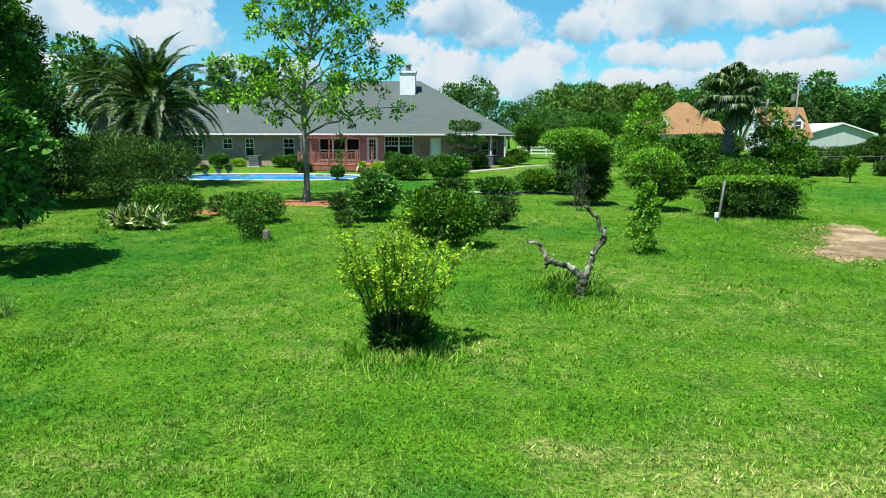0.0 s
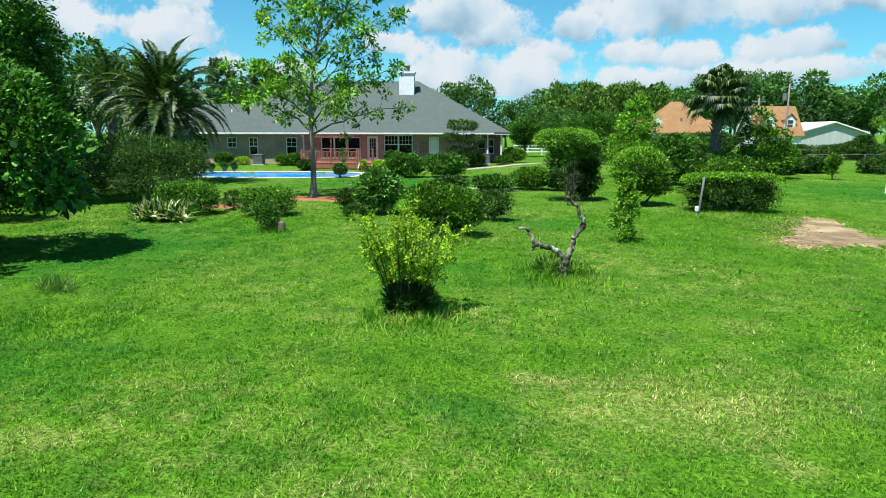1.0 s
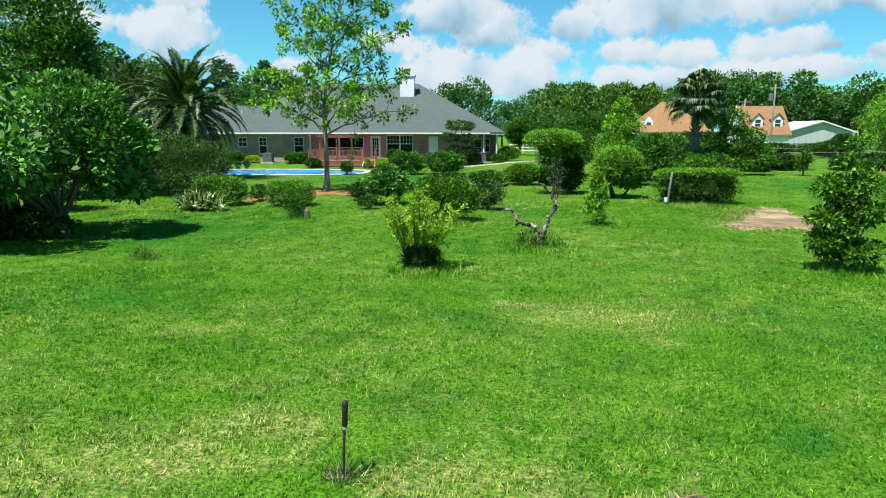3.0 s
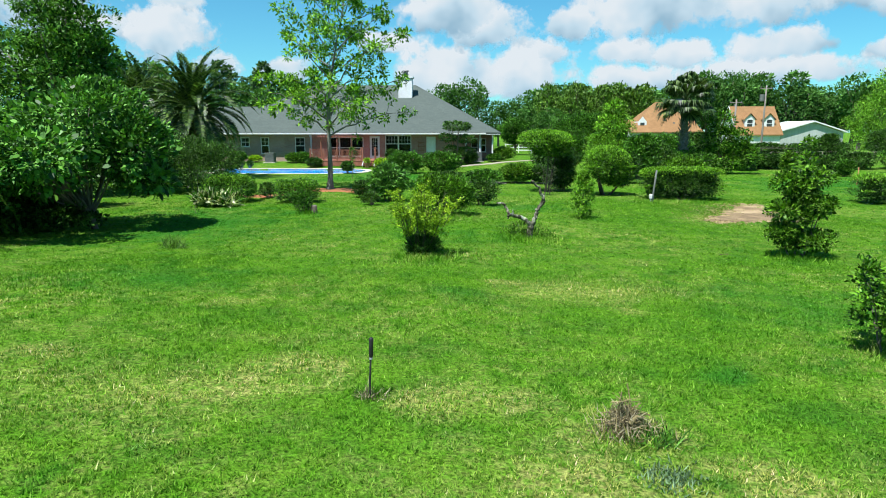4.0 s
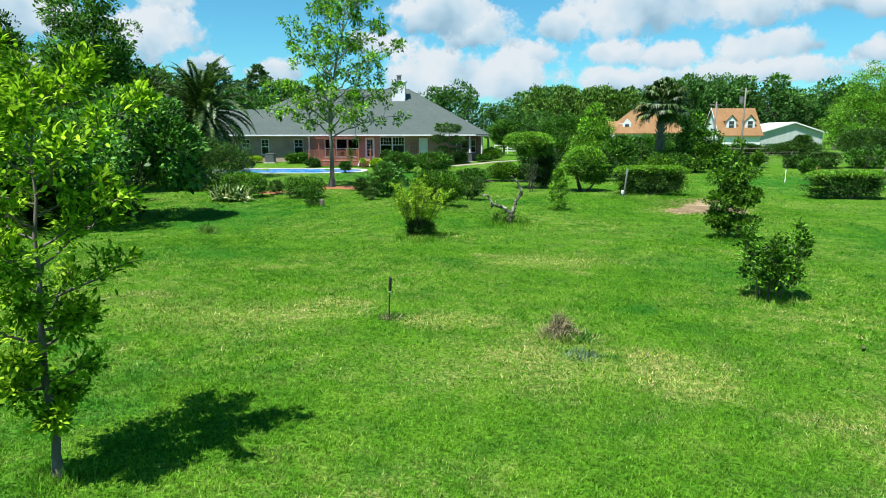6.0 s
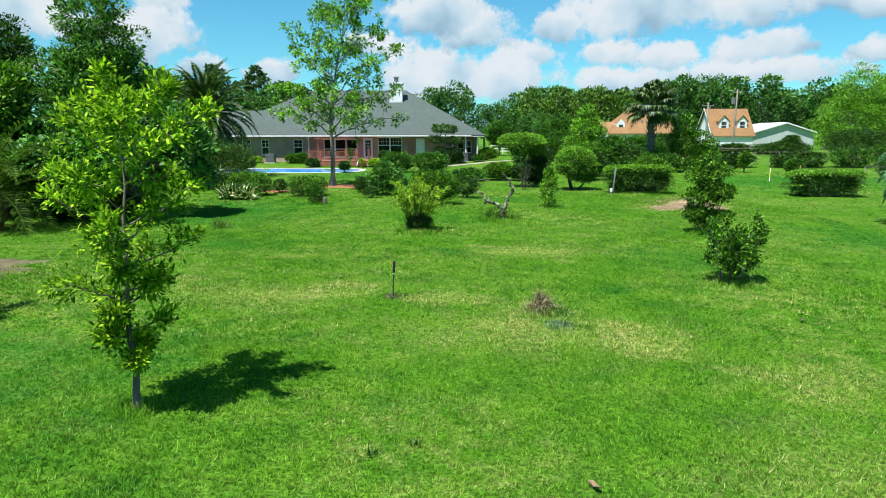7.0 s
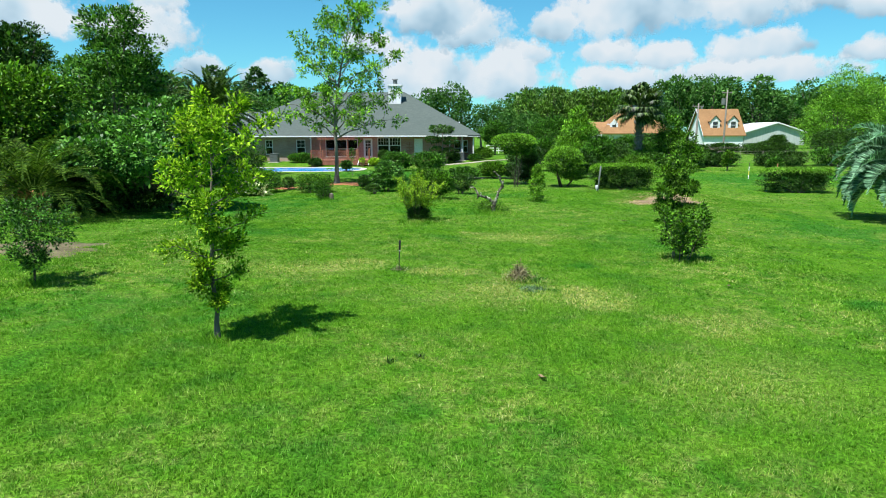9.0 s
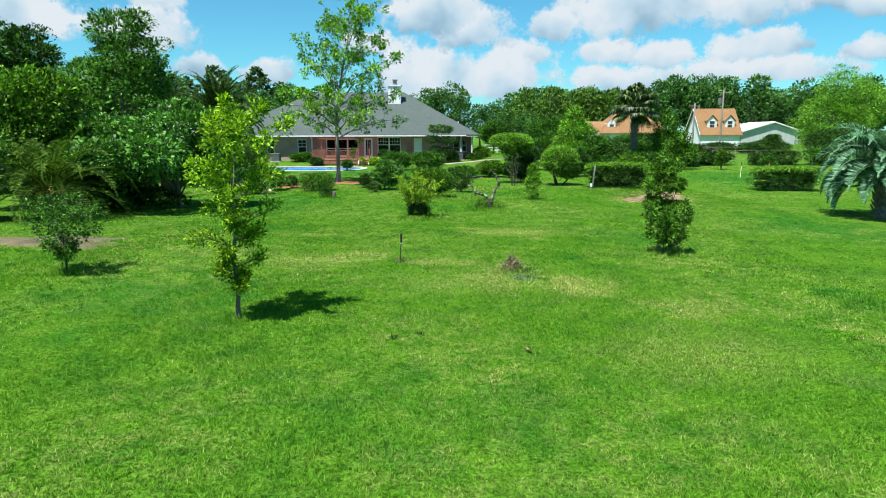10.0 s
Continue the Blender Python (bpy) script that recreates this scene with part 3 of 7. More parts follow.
GLASS, nt, b = material("window_glass", 0.03, 0, 0.6)
b.inputs["Base Color"].default_value = (0.02, 0.025, 0.028, 1)
tp = nt.nodes.new("ShaderNodeBsdfTransparent")
ms = node(nt, "ShaderNodeMixShader", Fac=0.45)
nt.links.new(b.outputs[0], ms.inputs[1]), nt.links.new(tp.outputs[0], ms.inputs[2])
nt.links.new(ms.outputs[0], nt.nodes["Material Output"].inputs[0])

WATER, nt, b = material("pool_water", 0.12, 0, 0.12)
b.inputs["Base Color"].default_value = (0.03, 0.42, 0.90, 1)
b.inputs["Transmission Weight"].default_value = 0.75
b.inputs["IOR"].default_value = 1.2
bump(nt, b, noise_tex(nt, coords(nt), 2.2, 3), 0.1, 0.03)

# ---- ground ----


def axis(lo, hi, step, far):
    inner = np.arange(lo, hi + 0.01, step)
    ext = np.array([1.5, 4, 9, 18, 40, 90, 200, 450, 1000, 2200])
    ext = ext[ext < far]
    return np.concatenate([lo - ext[::-1], inner, hi + ext])


gx, gy = axis(-32, 32, 0.5, 3000), axis(-10, 72, 0.5, 3000)
X, Y = np.meshgrid(gx, gy)
Z = lawn_z(X, Y)
Z = np.where(pool_reach(X, Y) < 0.985, -1.9, Z)
nyy, nxx = X.shape
idx = np.arange(nyy * nxx).reshape(nyy, nxx)
quads = np.stack([idx[:-1, :-1], idx[:-1, 1:], idx[1:, 1:], idx[1:, :-1]], -1).reshape(-1, 4)
ground = new("ground", array_mesh("ground", np.stack([X, Y, Z], -1), quads, GROUND, True))
tagged(ground, "mown green lawn with dry and lush patches", "lawn", kind="structure")


def patch(name, label, category, cx, cy, rx, ry, mat, seed, lift=0.014, edge=0.22, power=2.0, shear=0.0):
    """A flat spread of soil or mulch that follows the lawn, with a ragged edge."""
    rng = np.random.default_rng(seed)
    na, nr = 72, 8
    a = np.arange(na) * 2 * math.pi / na
    wob = 1 + edge * (np.sin(a * 3 + seed) * 0.5 + np.sin(a * 7 + 2 * seed) * 0.3 + rng.normal(size=na) * 0.25)
    d = np.stack([np.cos(a), np.sin(a)], -1)
    d /= (np.abs(d) ** power).sum(1, keepdims=True) ** (1 / power)
    v = [(cx, cy, gz(cx, cy) + lift + 0.02)]
    for r in np.linspace(1 / nr, 1, nr):
        px, py = cx + d[:, 0] * rx * r * wob + shear * d[:, 1] * ry * r * wob, cy + d[:, 1] * ry * r * wob
        pz = lawn_z(px, py) + lift + 0.02 * (1 - r ** 4) + (rng.uniform(0, 0.004, na) if r < 1 else -0.02)
        v += list(zip(px, py, pz))
    f = [[0, 1 + i, 1 + (i + 1) % na] for i in range(na)]
    for k in range(nr - 1):
        o = 1 + k * na
        f += [[o + i, o + na + i, o + na + (i + 1) % na, o + (i + 1) % na] for i in range(na)]
    me = bpy.data.meshes.new(name)
    me.from_pydata([tuple(map(float, p)) for p in v], [], f)
    me.shade_smooth()
    me.materials.append(mat)
    return tagged(new(name, me), label, category, kind="structure")


DIRT = [(11.5, 32.9, 1.2, 3.7, 0.44), (-10.0, 14.7, 1.9, 1.0, 0.0)]
patch("soil_patch", "worn patch of bare pale brown soil in the lawn", "soil", *DIRT[0][:4], SOIL, 3, edge=0.4, power=3, shear=0.44)
patch("soil_patch", "grey-brown trodden soil at the edge of the bare patch", "soil", 10.75, 31.2, 1.5, 1.35, SOIL_GREY, 9, lift=0.032, edge=0.5, power=3, shear=0.44)
patch("sand_patch", "bare sandy strip beside the low palm", "sand", *DIRT[1][:4], SAND, 4, edge=0.5)
patch("mulch_bed", "reddish bark mulch bed round the slender tree", "mulch bed", -6.3, 40.3, 2.6, 1.3, MULCH, 5)
patch("mulch_bed", "reddish bark mulch strip between clipped bushes", "mulch bed", -9.6, 37.0, 1.9, 0.7, MULCH, 6)
patch("mulch_bed", "narrow brown planting bed below low bushes", "mulch bed", 2.6, 47.0, 3.0, 0.7, PATH_TAN, 7)


def walk_strip():
    """The pale path that curves round the corner of the house."""
    t = np.linspace(0, 1, 30)
    cx, cy = -3 + 11 * t, 62.2 + 5.5 * t ** 1.4
    v, f = [], []
    for i in range(30):
        for s in (-0.38, 0.38):
            x, y = cx[i], cy[i] + s
            v += [(x, y, gz(x, y) + 0.035), (x, y, gz(x, y) - 0.1)]
    for i in range(29):
        a, b_ = i * 4, i * 4 + 4
        f += [[a, b_, b_ + 2, a + 2], [a + 1, b_ + 1, b_, a], [a + 2, b_ + 2, b_ + 3, a + 3]]
    me = bpy.data.meshes.new("path")
    me.from_pydata(v, [], f)
    me.materials.append(PATH_TAN)
    return tagged(new("path", me), "pale concrete garden path round the house", "path", kind="structure")


walk_strip()

# ---- pool ----


def swimming_pool():
    root = empty("swimming_pool", POOL[0], POOL[1], -0.235)
    n = 96
    a = np.arange(n) * 2 * math.pi / n
    d = np.stack([np.cos(a), np.sin(a)], -1)
    d /= (np.abs(d) ** 3.2).sum(1, keepdims=True) ** (1 / 3.2)

    def ring(r, z, grow=0.0):
        return [(x * (POOL[2] * r + grow), y * (POOL[3] * r + grow), z) for x, y in d]

    def lofted(name, rings, mat, cap=False, label=""):
        v = [p for r in rings for p in r]
        f = [[k * n + i, k * n + (i + 1) % n, (k + 1) * n + (i + 1) % n, (k + 1) * n + i] for k in range(len(rings) - 1) for i in range(n)]
        if cap:
            f.append(list(range((len(rings) - 1) * n, len(rings) * n)))
        me = bpy.data.meshes.new(name)
        me.from_pydata(v, [], f)
        me.materials.append(mat)
        return part(name, me, None, root, label)

    lofted("coping", [ring(1, -0.35, 0.5), ring(1, 0.02, 0.5), ring(1, 0.035, 0.46), ring(1, 0.035, 0.05), ring(1, 0.02, 0.0), ring(1, -0.3, 0)], CONCRETE, label="pale concrete coping")
    lofted("basin", [ring(1, -0.02), ring(1, -1.0), ring(0.9, -1.25)], POOL_SHELL, True, "blue basin")
    water = lofted("water", [ring(1.0, -0.06, -0.004), ring(0.9, -0.06), ring(0.5, -0.06)], WATER, True, "clear blue water")
    water.visible_shadow = False
    w = Wood()
    for dx in (0, 0.5):
        z = np.array([(-4.6 + dx, -2.5, -0.4), (-4.6 + dx, -2.6, 0.5), (-4.6 + dx, -2.9, 0.72), (-4.6 + dx, -3.4, 0.6), (-4.6 + dx, -3.6, 0.05)])
        w.tube(z, np.full(5, 0.022), 6)
    part("handrail", w.mesh("handrail", STEEL), None, root, "bright steel handrail")
    return tagged(root, "blue swimming pool with pale concrete edge", "pool")


swimming_pool()

# ---- house ----


def wall_open(bm, x0, x1, z0, z1, y0, y1, holes):
    """A wall with rectangular openings right through it, as one connected shell."""
    xs = sorted({x0, x1, *[h[0] for h in holes], *[h[1] for h in holes]})
    zs = sorted({z0, z1, *[h[2] for h in holes], *[h[3] for h in holes]})
    vs = {}

    def vert(i, k, y):
        if (i, k, y) not in vs:
            vs[i, k, y] = bm.verts.new((xs[i], y, zs[k]))
        return vs[i, k, y]

    def solid(i, k):
        if not (0 <= i < len(xs) - 1 and 0 <= k < len(zs) - 1):
            return False
        return not any(h[0] <= xs[i] and xs[i + 1] <= h[1] and h[2] <= zs[k] and zs[k + 1] <= h[3] for h in holes)

    for i in range(len(xs) - 1):
        for k in range(len(zs) - 1):
            if not solid(i, k):
                continue
            for y in (y0, y1):
                bm.faces.new([vert(a, c_, y) for a, c_ in ((i, k), (i + 1, k), (i + 1, k + 1), (i, k + 1))])
            for di, dk, a, c_ in ((-1, 0, (i, k), (i, k + 1)), (1, 0, (i + 1, k), (i + 1, k + 1)), (0, -1, (i, k), (i + 1, k)), (0, 1, (i, k + 1), (i + 1, k + 1))):
                if not solid(i + di, k + dk):
                    bm.faces.new([vert(*a, y0), vert(*c_, y0), vert(*c_, y1), vert(*a, y1)])


def window_part(parent, x0, x1, z0, z1, y, cols=2, rows=2, lower=True, upper_bars=True, blind=False, name="window", split=0.5):
    """A sash or picture window: frame, panes, glazing bars and sill."""
    win = new(name)
    win.parent = parent
    win.location = (x0, y, z0)
    W, H = x1 - x0, z1 - z0
    bm = bmesh.new()
    for q in ((0, W, 0, 0.07), (0, W, H - 0.07, H)):
        box(bm, q[0], q[1], -0.03, 0.06, q[2], q[3])
    for q in ((0, 0.07), (W - 0.07, W)):
        box(bm, q[0], q[1], -0.03, 0.06, 0.07, H - 0.07)
    box(bm, 0.07, W - 0.07, -0.025, 0.05, H * split - 0.035, H * split + 0.035)
    part("window_frame", bm, WHITE_PAINT, win, "white painted frame")
    bm = bmesh.new()
    for i in range(1, cols):
        cx = 0.07 + (W - 0.14) * i / cols
        box(bm, cx - 0.015, cx + 0.015, -0.012, 0.02, H * split + 0.035 if not lower else 0.07, H - 0.07)
    for j in range(1, rows):
        cz = H * split + (H * (1 - split) - 0.07) * j / rows
        box(bm, 0.07, W - 0.07, -0.014, 0.018, cz - 0.015, cz + 0.015)
    if cols > 1 or rows > 1:
        part("glazing_bars", bm, WHITE_PAINT, win)
    box_part("pane", 0.07, W - 0.07, 0.022, 0.03, 0.07, H - 0.07, GLASS, win)
    box_part("window_sill", -0.06, W + 0.06, -0.09, 0.05, -0.07, -0.002, CONCRETE, win)
    if blind:
        box_part("blind", 0.05, W - 0.05, 0.12, 0.14, H * 0.1, H - 0.05, CURTAIN, win, "lowered pale blind")
    return win


def hip_roof(x0, x1, y0, y1, z, ridge_x0, ridge_x1, ridge_y, ridge_z, thick=0.16):
    bm = bmesh.new()
    low = [(x0, y0, z), (x1, y0, z), (x1, y1, z), (x0, y1, z)]
    top = [(ridge_x0, ridge_y, ridge_z), (ridge_x1, ridge_y, ridge_z)]
    a = [bm.verts.new((p[0], p[1], p[2] + thick)) for p in low]
    r = [bm.verts.new(p) for p in top]
    u = [bm.verts.new(p) for p in low]
    for q in ((a[0], a[1], r[1], r[0]), (a[1], a[2], r[1]), (a[2], a[3], r[0], r[1]), (a[3], a[0], r[0])):
        bm.faces.new(q)
    for i in range(4):
        j = (i + 1) % 4
        bm.faces.new((u[i], u[j], a[j], a[i]))
    bm.faces.new(u[::-1])
    return bm


def brick_house():
    root = empty("brick_house", 0, 67.0, 0.0)
    eave = 2.58
    holes = [(-21.1, -20.25, 1.42, 2.3), (-19.2, -18.4, 0.78, 2.3), (-15.95, -15.0, 0.75, 2.3),
             (-12.9, -9.5, 0.55, 2.32), (-8.92, -7.98, 0.36, 2.42), (-7.45, -5.02, 0.85, 2.5), (-3.62, -2.76, 0.34, 2.38), (-24.3, -22.8, 0.9, 2.3)]
    bm = bmesh.new()
    wall_open(bm, -14.4, 0.2, -0.3, eave, 0, 0.25, [h for h in holes if h[0] > -14.4])
    part("front_wall", bm, BRICK, root, "pinkish red brick wall")
    bm = bmesh.new()
    wall_open(bm, -30, -14.4, -0.3, eave, 0.003, 0.25, [h for h in holes if h[0] < -14.4])
    part("wing_wall", bm, BRICK_TAN, root, "grey-tan brick wall")
    bm = bmesh.new()
    wall_open(bm, 0.2, 2.7, -0.3, eave, 2.0, 2.25, [(0.55, 1.25, 0.5, 2.2), (1.5, 2.0, 0.9, 2.2)])
    part("porch_wall", bm, BRICK, root)
    bm = bmesh.new()
    box(bm, -0.05, 0.2, 0.25, 2.0, -0.3, eave)
    box(bm, 2.45, 2.7, 2.25, 18, -0.3, eave)
    box(bm, -30, -29.75, 0.25, 12, -0.3, eave)
    box(bm, -30, 2.45, 18, 18.25, -0.3, eave)
    part("side_wall", bm, BRICK, root)
    box_part("inner_floor", -29.7, 2.4, 0.3, 17.9, 0.0, 0.3, ROOM_DARK, root)
    box_part("inner_wall", -29.7, 2.4, 4.5, 4.6, 0.3, eave, ROOM_DARK, root)
    box_part("ceiling_board", -29.7, 2.4, 0.3, 17.9, eave - 0.06, eave - 0.01, ROOM_DARK, root)
    roof = part("main_roof", hip_roof(-24.7, 3.25, -0.62, 18.9, eave + 0.02, -15.9, -5.25, 9.1, 7.66), SHINGLE, root, "hipped grey shingle roof")
    part("wing_roof", hip_roof(-30.6, -15, -0.60, 12.6, eave + 0.021, -25.2, -17, 6.0, 5.35), SHINGLE, root, "lower grey shingle roof")
    bm = bmesh.new()
    box(bm, -30.7, 1.9, -0.76, -0.64, eave + 0.01, eave + 0.14)
    part("gutter", bm, WHITE_PAINT, root, "white gutter")
    bm = bmesh.new()
    box(bm, -30.6, 3.2, -0.62, 0.0, eave - 0.02, eave + 0.01)
    part("soffit", bm, WHITE_PAINT, root)
    for x in (-14.45, 0.02):
        bm = bmesh.new()
        box(bm, x, x + 0.11, -0.14, -0.03, -0.05, eave - 0.05)
        box(bm, x, x + 0.11, -0.6, -0.14, eave - 0.2, eave - 0.08)
        part("downpipe", bm, WHITE_PAINT, root)
    for x in (1.3, 2.45):
        box_part("porch_post", x, x + 0.12, -0.3, -0.18, 0.0, eave - 0.03, WHITE_PAINT, root)
    # chimney
    bm = bmesh.new()
    box(bm, -6.82, -5.42, 6.2, 7.4, 5.4, 8.15)
    ch = part("chimney", bm, WHITE_PAINT, root, "white painted chimney box")
    box_part("cap", -6.92, -5.32, 6.1, 7.5, 8.15, 8.32, WHITE_PAINT, ch)
    bm = bmesh.new()
    bmesh.ops.create_cone(bm, cap_ends=True, segments=14, radius1=0.24, radius2=0.24, depth=0.5, matrix=Matrix.Translation((-6.1, 6.8, 8.56)))
    bmesh.ops.create_cone(bm, cap_ends=True, segments=14, radius1=0.36, radius2=0.30, depth=0.1, matrix=Matrix.Translation((-6.1, 6.8, 8.90)))
    part("flue", bm, AC_GREY, ch, "dark metal flue")
    # roof vents
    for x, y, z in ((-2.6, 3.0, 4.15), (1.1, 2.6, 3.95), (-22.0, 4.0, 4.6), (-3.3, 5.6, 5.6)):
        bm = bmesh.new()
        bmesh.ops.create_cone(bm, cap_ends=True, segments=10, radius1=0.10, radius2=0.07, depth=0.6, matrix=Matrix.Translation((x, y, z - 0.1)))
        part("roof_vent", bm, WHITE_PAINT, root)
    # windows and doors
    window_part(root, *holes[0], 0.05, 2, 1, blind=True)
    window_part(root, *holes[1], 0.05, 2, 2, lower=False)
    window_part(root, *holes[2], 0.05, 2, 2, lower=False, blind=True)
    window_part(root, *holes[7], 0.05, 3, 2)
    for i in range(3):
        window_part(root, -12.9 + i * 1.134, -12.9 + (i + 1) * 1.134, 0.55, 2.32, 0.05, 1, 1, split=0.45)
    for i in range(2):
        window_part(root, -7.45 + i * 1.215, -7.45 + (i + 1) * 1.215, 0.85, 2.5, 0.05, 4, 2, lower=False, split=0.52)
    window_part(root, 0.55, 1.25, 0.5, 2.2, 2.05, 1, 1)
    window_part(root, 1.5, 2.0, 0.9, 2.2, 2.05, 1, 1)
    door = new("glazed_door")
    door.parent = root
    door.location = (-8.92, 0.06, 0.36)
    bm = bmesh.new()
    wall_open(bm, 0, 0.94, 0, 2.06, 0, 0.05, [(0.2, 0.74, 0.25, 1.86)])
    part("door_leaf", bm, WHITE_PAINT, door, "white door leaf")
    bm = bmesh.new()
    for i in range(1, 3):
        box(bm, 0.2 + 0.18 * i - 0.012, 0.2 + 0.18 * i + 0.012, 0.008, 0.04, 0.25, 1.86)
    for j in range(1, 5):
        box(bm, 0.2, 0.74, 0.01, 0.038, 0.25 + 0.322 * j - 0.012, 0.25 + 0.322 * j + 0.012)
    part("glazing_bars", bm, WHITE_PAINT, door)
    box_part("pane", 0.2, 0.74, 0.042, 0.048, 0.25, 1.86, GLASS, door)
    box_part("door_frame", -0.07, 1.01, -0.05, 0.0, 2.06, 2.15, WHITE_PAINT, door)
    door = new("white_door")
    door.parent = root
    door.location = (-3.62, 0.08, 0.34)
    bm = bmesh.new()
    box(bm, 0, 0.86, 0, 0.05, 0, 2.04, 0.004)
    for za, zb in ((0.2, 0.9), (1.05, 1.85)):
        for xa in (0.1, 0.48):
            box(bm, xa, xa + 0.28, -0.012, 0.0, za, zb, 0.004)
    part("door_leaf", bm, DOOR_WHITE, door, "plain white door")
    box_part("handle", 0.78, 0.81, -0.06, 0, 0.98, 1.05, STEEL, door)
    return tagged(root, "long single-storey brick house with grey hipped roof", "house")


brick_house()


def deck():
    root = empty("timber_deck", -11.0, 62.6, 0.0)
    x0, x1, y0, y1, z = -2.55, 3.25, 0.0, 4.35, 0.34
    n = 31
    for i in range(n):
        ya = y0 + (y1 - y0) * i / n
        box_part("plank", x0, x1, ya, ya + (y1 - y0) / n - 0.008, z - 0.04, z, RED_WOOD, root)
    bm = bmesh.new()
    box(bm, x0, x1, y0 + 0.02, y0 + 0.06, -0.1, z - 0.042)
    box(bm, x0 + 0.02, x0 + 0.06, y0 + 0.06, y1, -0.1, z - 0.042)
    box(bm, x1 - 0.06, x1 - 0.02, y0 + 0.06, y1, -0.1, z - 0.042)
    part("skirt", bm, RED_WOOD, root)
    for x in (x0 + 0.05, -1.35, -0.15, 1.0, 1.95):
        box_part("post", x - 0.05, x + 0.05, y0 + 0.08, y0 + 0.18, z, z + 1.05, RED_WOOD, root, bevel=0.008)
    for x in (2.1, 3.2):
        p = box_part("post", x - 0.07, x + 0.07, y0 + 0.06, y0 + 0.2, z, z + 1.12, RED_WOOD, root, bevel=0.01)
        box_part("post_cap", x - 0.09, x + 0.09, y0 + 0.04, y0 + 0.22, z + 1.12, z + 1.17, RED_WOOD, p)
    for za, zb in ((0.12, 0.17), (0.88, 0.94)):
        box_part("rail", x0, 2.03, y0 + 0.1, y0 + 0.16, z + za, z + zb, RED_WOOD, root)
        box_part("rail", x0 + 0.02, x0 + 0.08, y0 + 0.18, y1 - 0.05, z + za, z + zb, RED_WOOD, root)
    me = None
    for i in range(42):
        x = x0 + 0.14 + i * 0.106
        if me is None:
            ob = box_part("baluster", -0.02, 0.02, -0.02, 0.02, z + 0.17, z + 0.88, RED_WOOD, root)
            me = ob.data
        else:
            ob = part("baluster", me, None, root)
        ob.location = (x, y0 + 0.13, 0)
    for k in range(2):
        box_part("step", 2.2, 3.15, y0 - 0.3 * (k + 1), y0 - 0.3 * k, z - 0.17 * (k + 1) - 0.04, z - 0.17 * (k + 1), RED_WOOD, root)
    for x in (2.14, 3.16):
        bm = bmesh.new()
        v = [bm.verts.new(p) for p in ((x, y0, -0.1), (x, y0, z), (x, y0 - 0.75, -0.02), (x, y0 - 0.75, -0.12))]
        f = bm.faces.new(v)
        r = bmesh.ops.extrude_face_region(bm, geom=[f])
        bmesh.ops.translate(bm, verts=[e for e in r["geom"] if isinstance(e, bmesh.types.BMVert)], vec=(0.05, 0, 0))
        part("stringer", bm, WHITE_PAINT if x > 2 else RED_WOOD, root, "white painted stringer" if x > 2 else "")
    # pergola over the deck
    for x in (-1.85, -0.4, 0.9):
        box_part("pergola_post", x - 0.05, x + 0.05, 1.45, 1.55, z, 2.4, RED_WOOD, root)
    for y in (1.4, 1.58):
        box_part("pergola_beam", -2.1, 1.6, y, y + 0.05, 2.32, 2.47, RED_WOOD, root)
    for i in range(14):
        x = -2.0 + i * 0.27
        box_part("pergola_slat", x, x + 0.05, 0.9, 4.3, 2.472, 2.56, RED_WOOD, root)
    return tagged(root, "red-stained timber deck with railing, steps and pergola", "deck")


deck()


def condenser(x, y, s=1.0):
    root = empty("air_conditioner", x, y)
    z0 = 0.0
    box_part("pad", -0.55, 0.55, -0.55, 0.55, -0.1, 0.06, CONCRETE, root)
    bm = bmesh.new()
    box(bm, -0.4, 0.4, -0.4, 0.4, 0.06, 0.82, 0.03)
    part("body", bm, AC_GREY, root, "dark grey louvred body")
    for i in range(10):
        box_part("louvre", -0.405, 0.405, -0.412, -0.402, 0.12 + i * 0.066, 0.15 + i * 0.066, AC_GREY, root)
    box_part("lid", -0.43, 0.43, -0.43, 0.43, 0.822, 0.88, POST_GREY, root, "pale grey lid", bevel=0.015)
    return tagged(root, "grey outdoor air conditioning unit by the wall", "air conditioner")


condenser(-17.9, 65.6)
condenser(1.15, 66.3)


def pot_plant(x, y, r, h, seed, leaf_mat, label):
    root = empty("potted_plant", x, y, gz(x, y) + 0.06 if pool_reach(x, y) < 1.6 else None)
    bm = bmesh.new()
    prof = ((0.7, 0.0), (1.0, 0.9), (1.1, 0.92), (1.1, 1.0), (0.95, 1.0), (0.9, 0.85))
    rings = [[bm.verts.new((r * a * math.cos(t * math.pi / 8), r * a * math.sin(t * math.pi / 8), b_ * r * 1.7)) for t in range(16)] for a, b_ in prof]
    for p, q in zip(rings, rings[1:]):
        for i in range(16):
            bm.faces.new((p[i], p[(i + 1) % 16], q[(i + 1) % 16], q[i]))
    bm.faces.new(rings[0][::-1]), bm.faces.new(rings[-1])
    part("pot", bm, TERRA_POT, root, "clay pot")
    rng = np.random.default_rng(seed)
    part("foliage", foliage_mesh(rng, "foliage", [(0, 0, r * 1.7 + h * 0.45, r * 1.4, r * 1.4, h * 0.55)], leaf_mat, 500, 0.12, 0.06), None, root)
    return tagged(root, label, "potted plant")


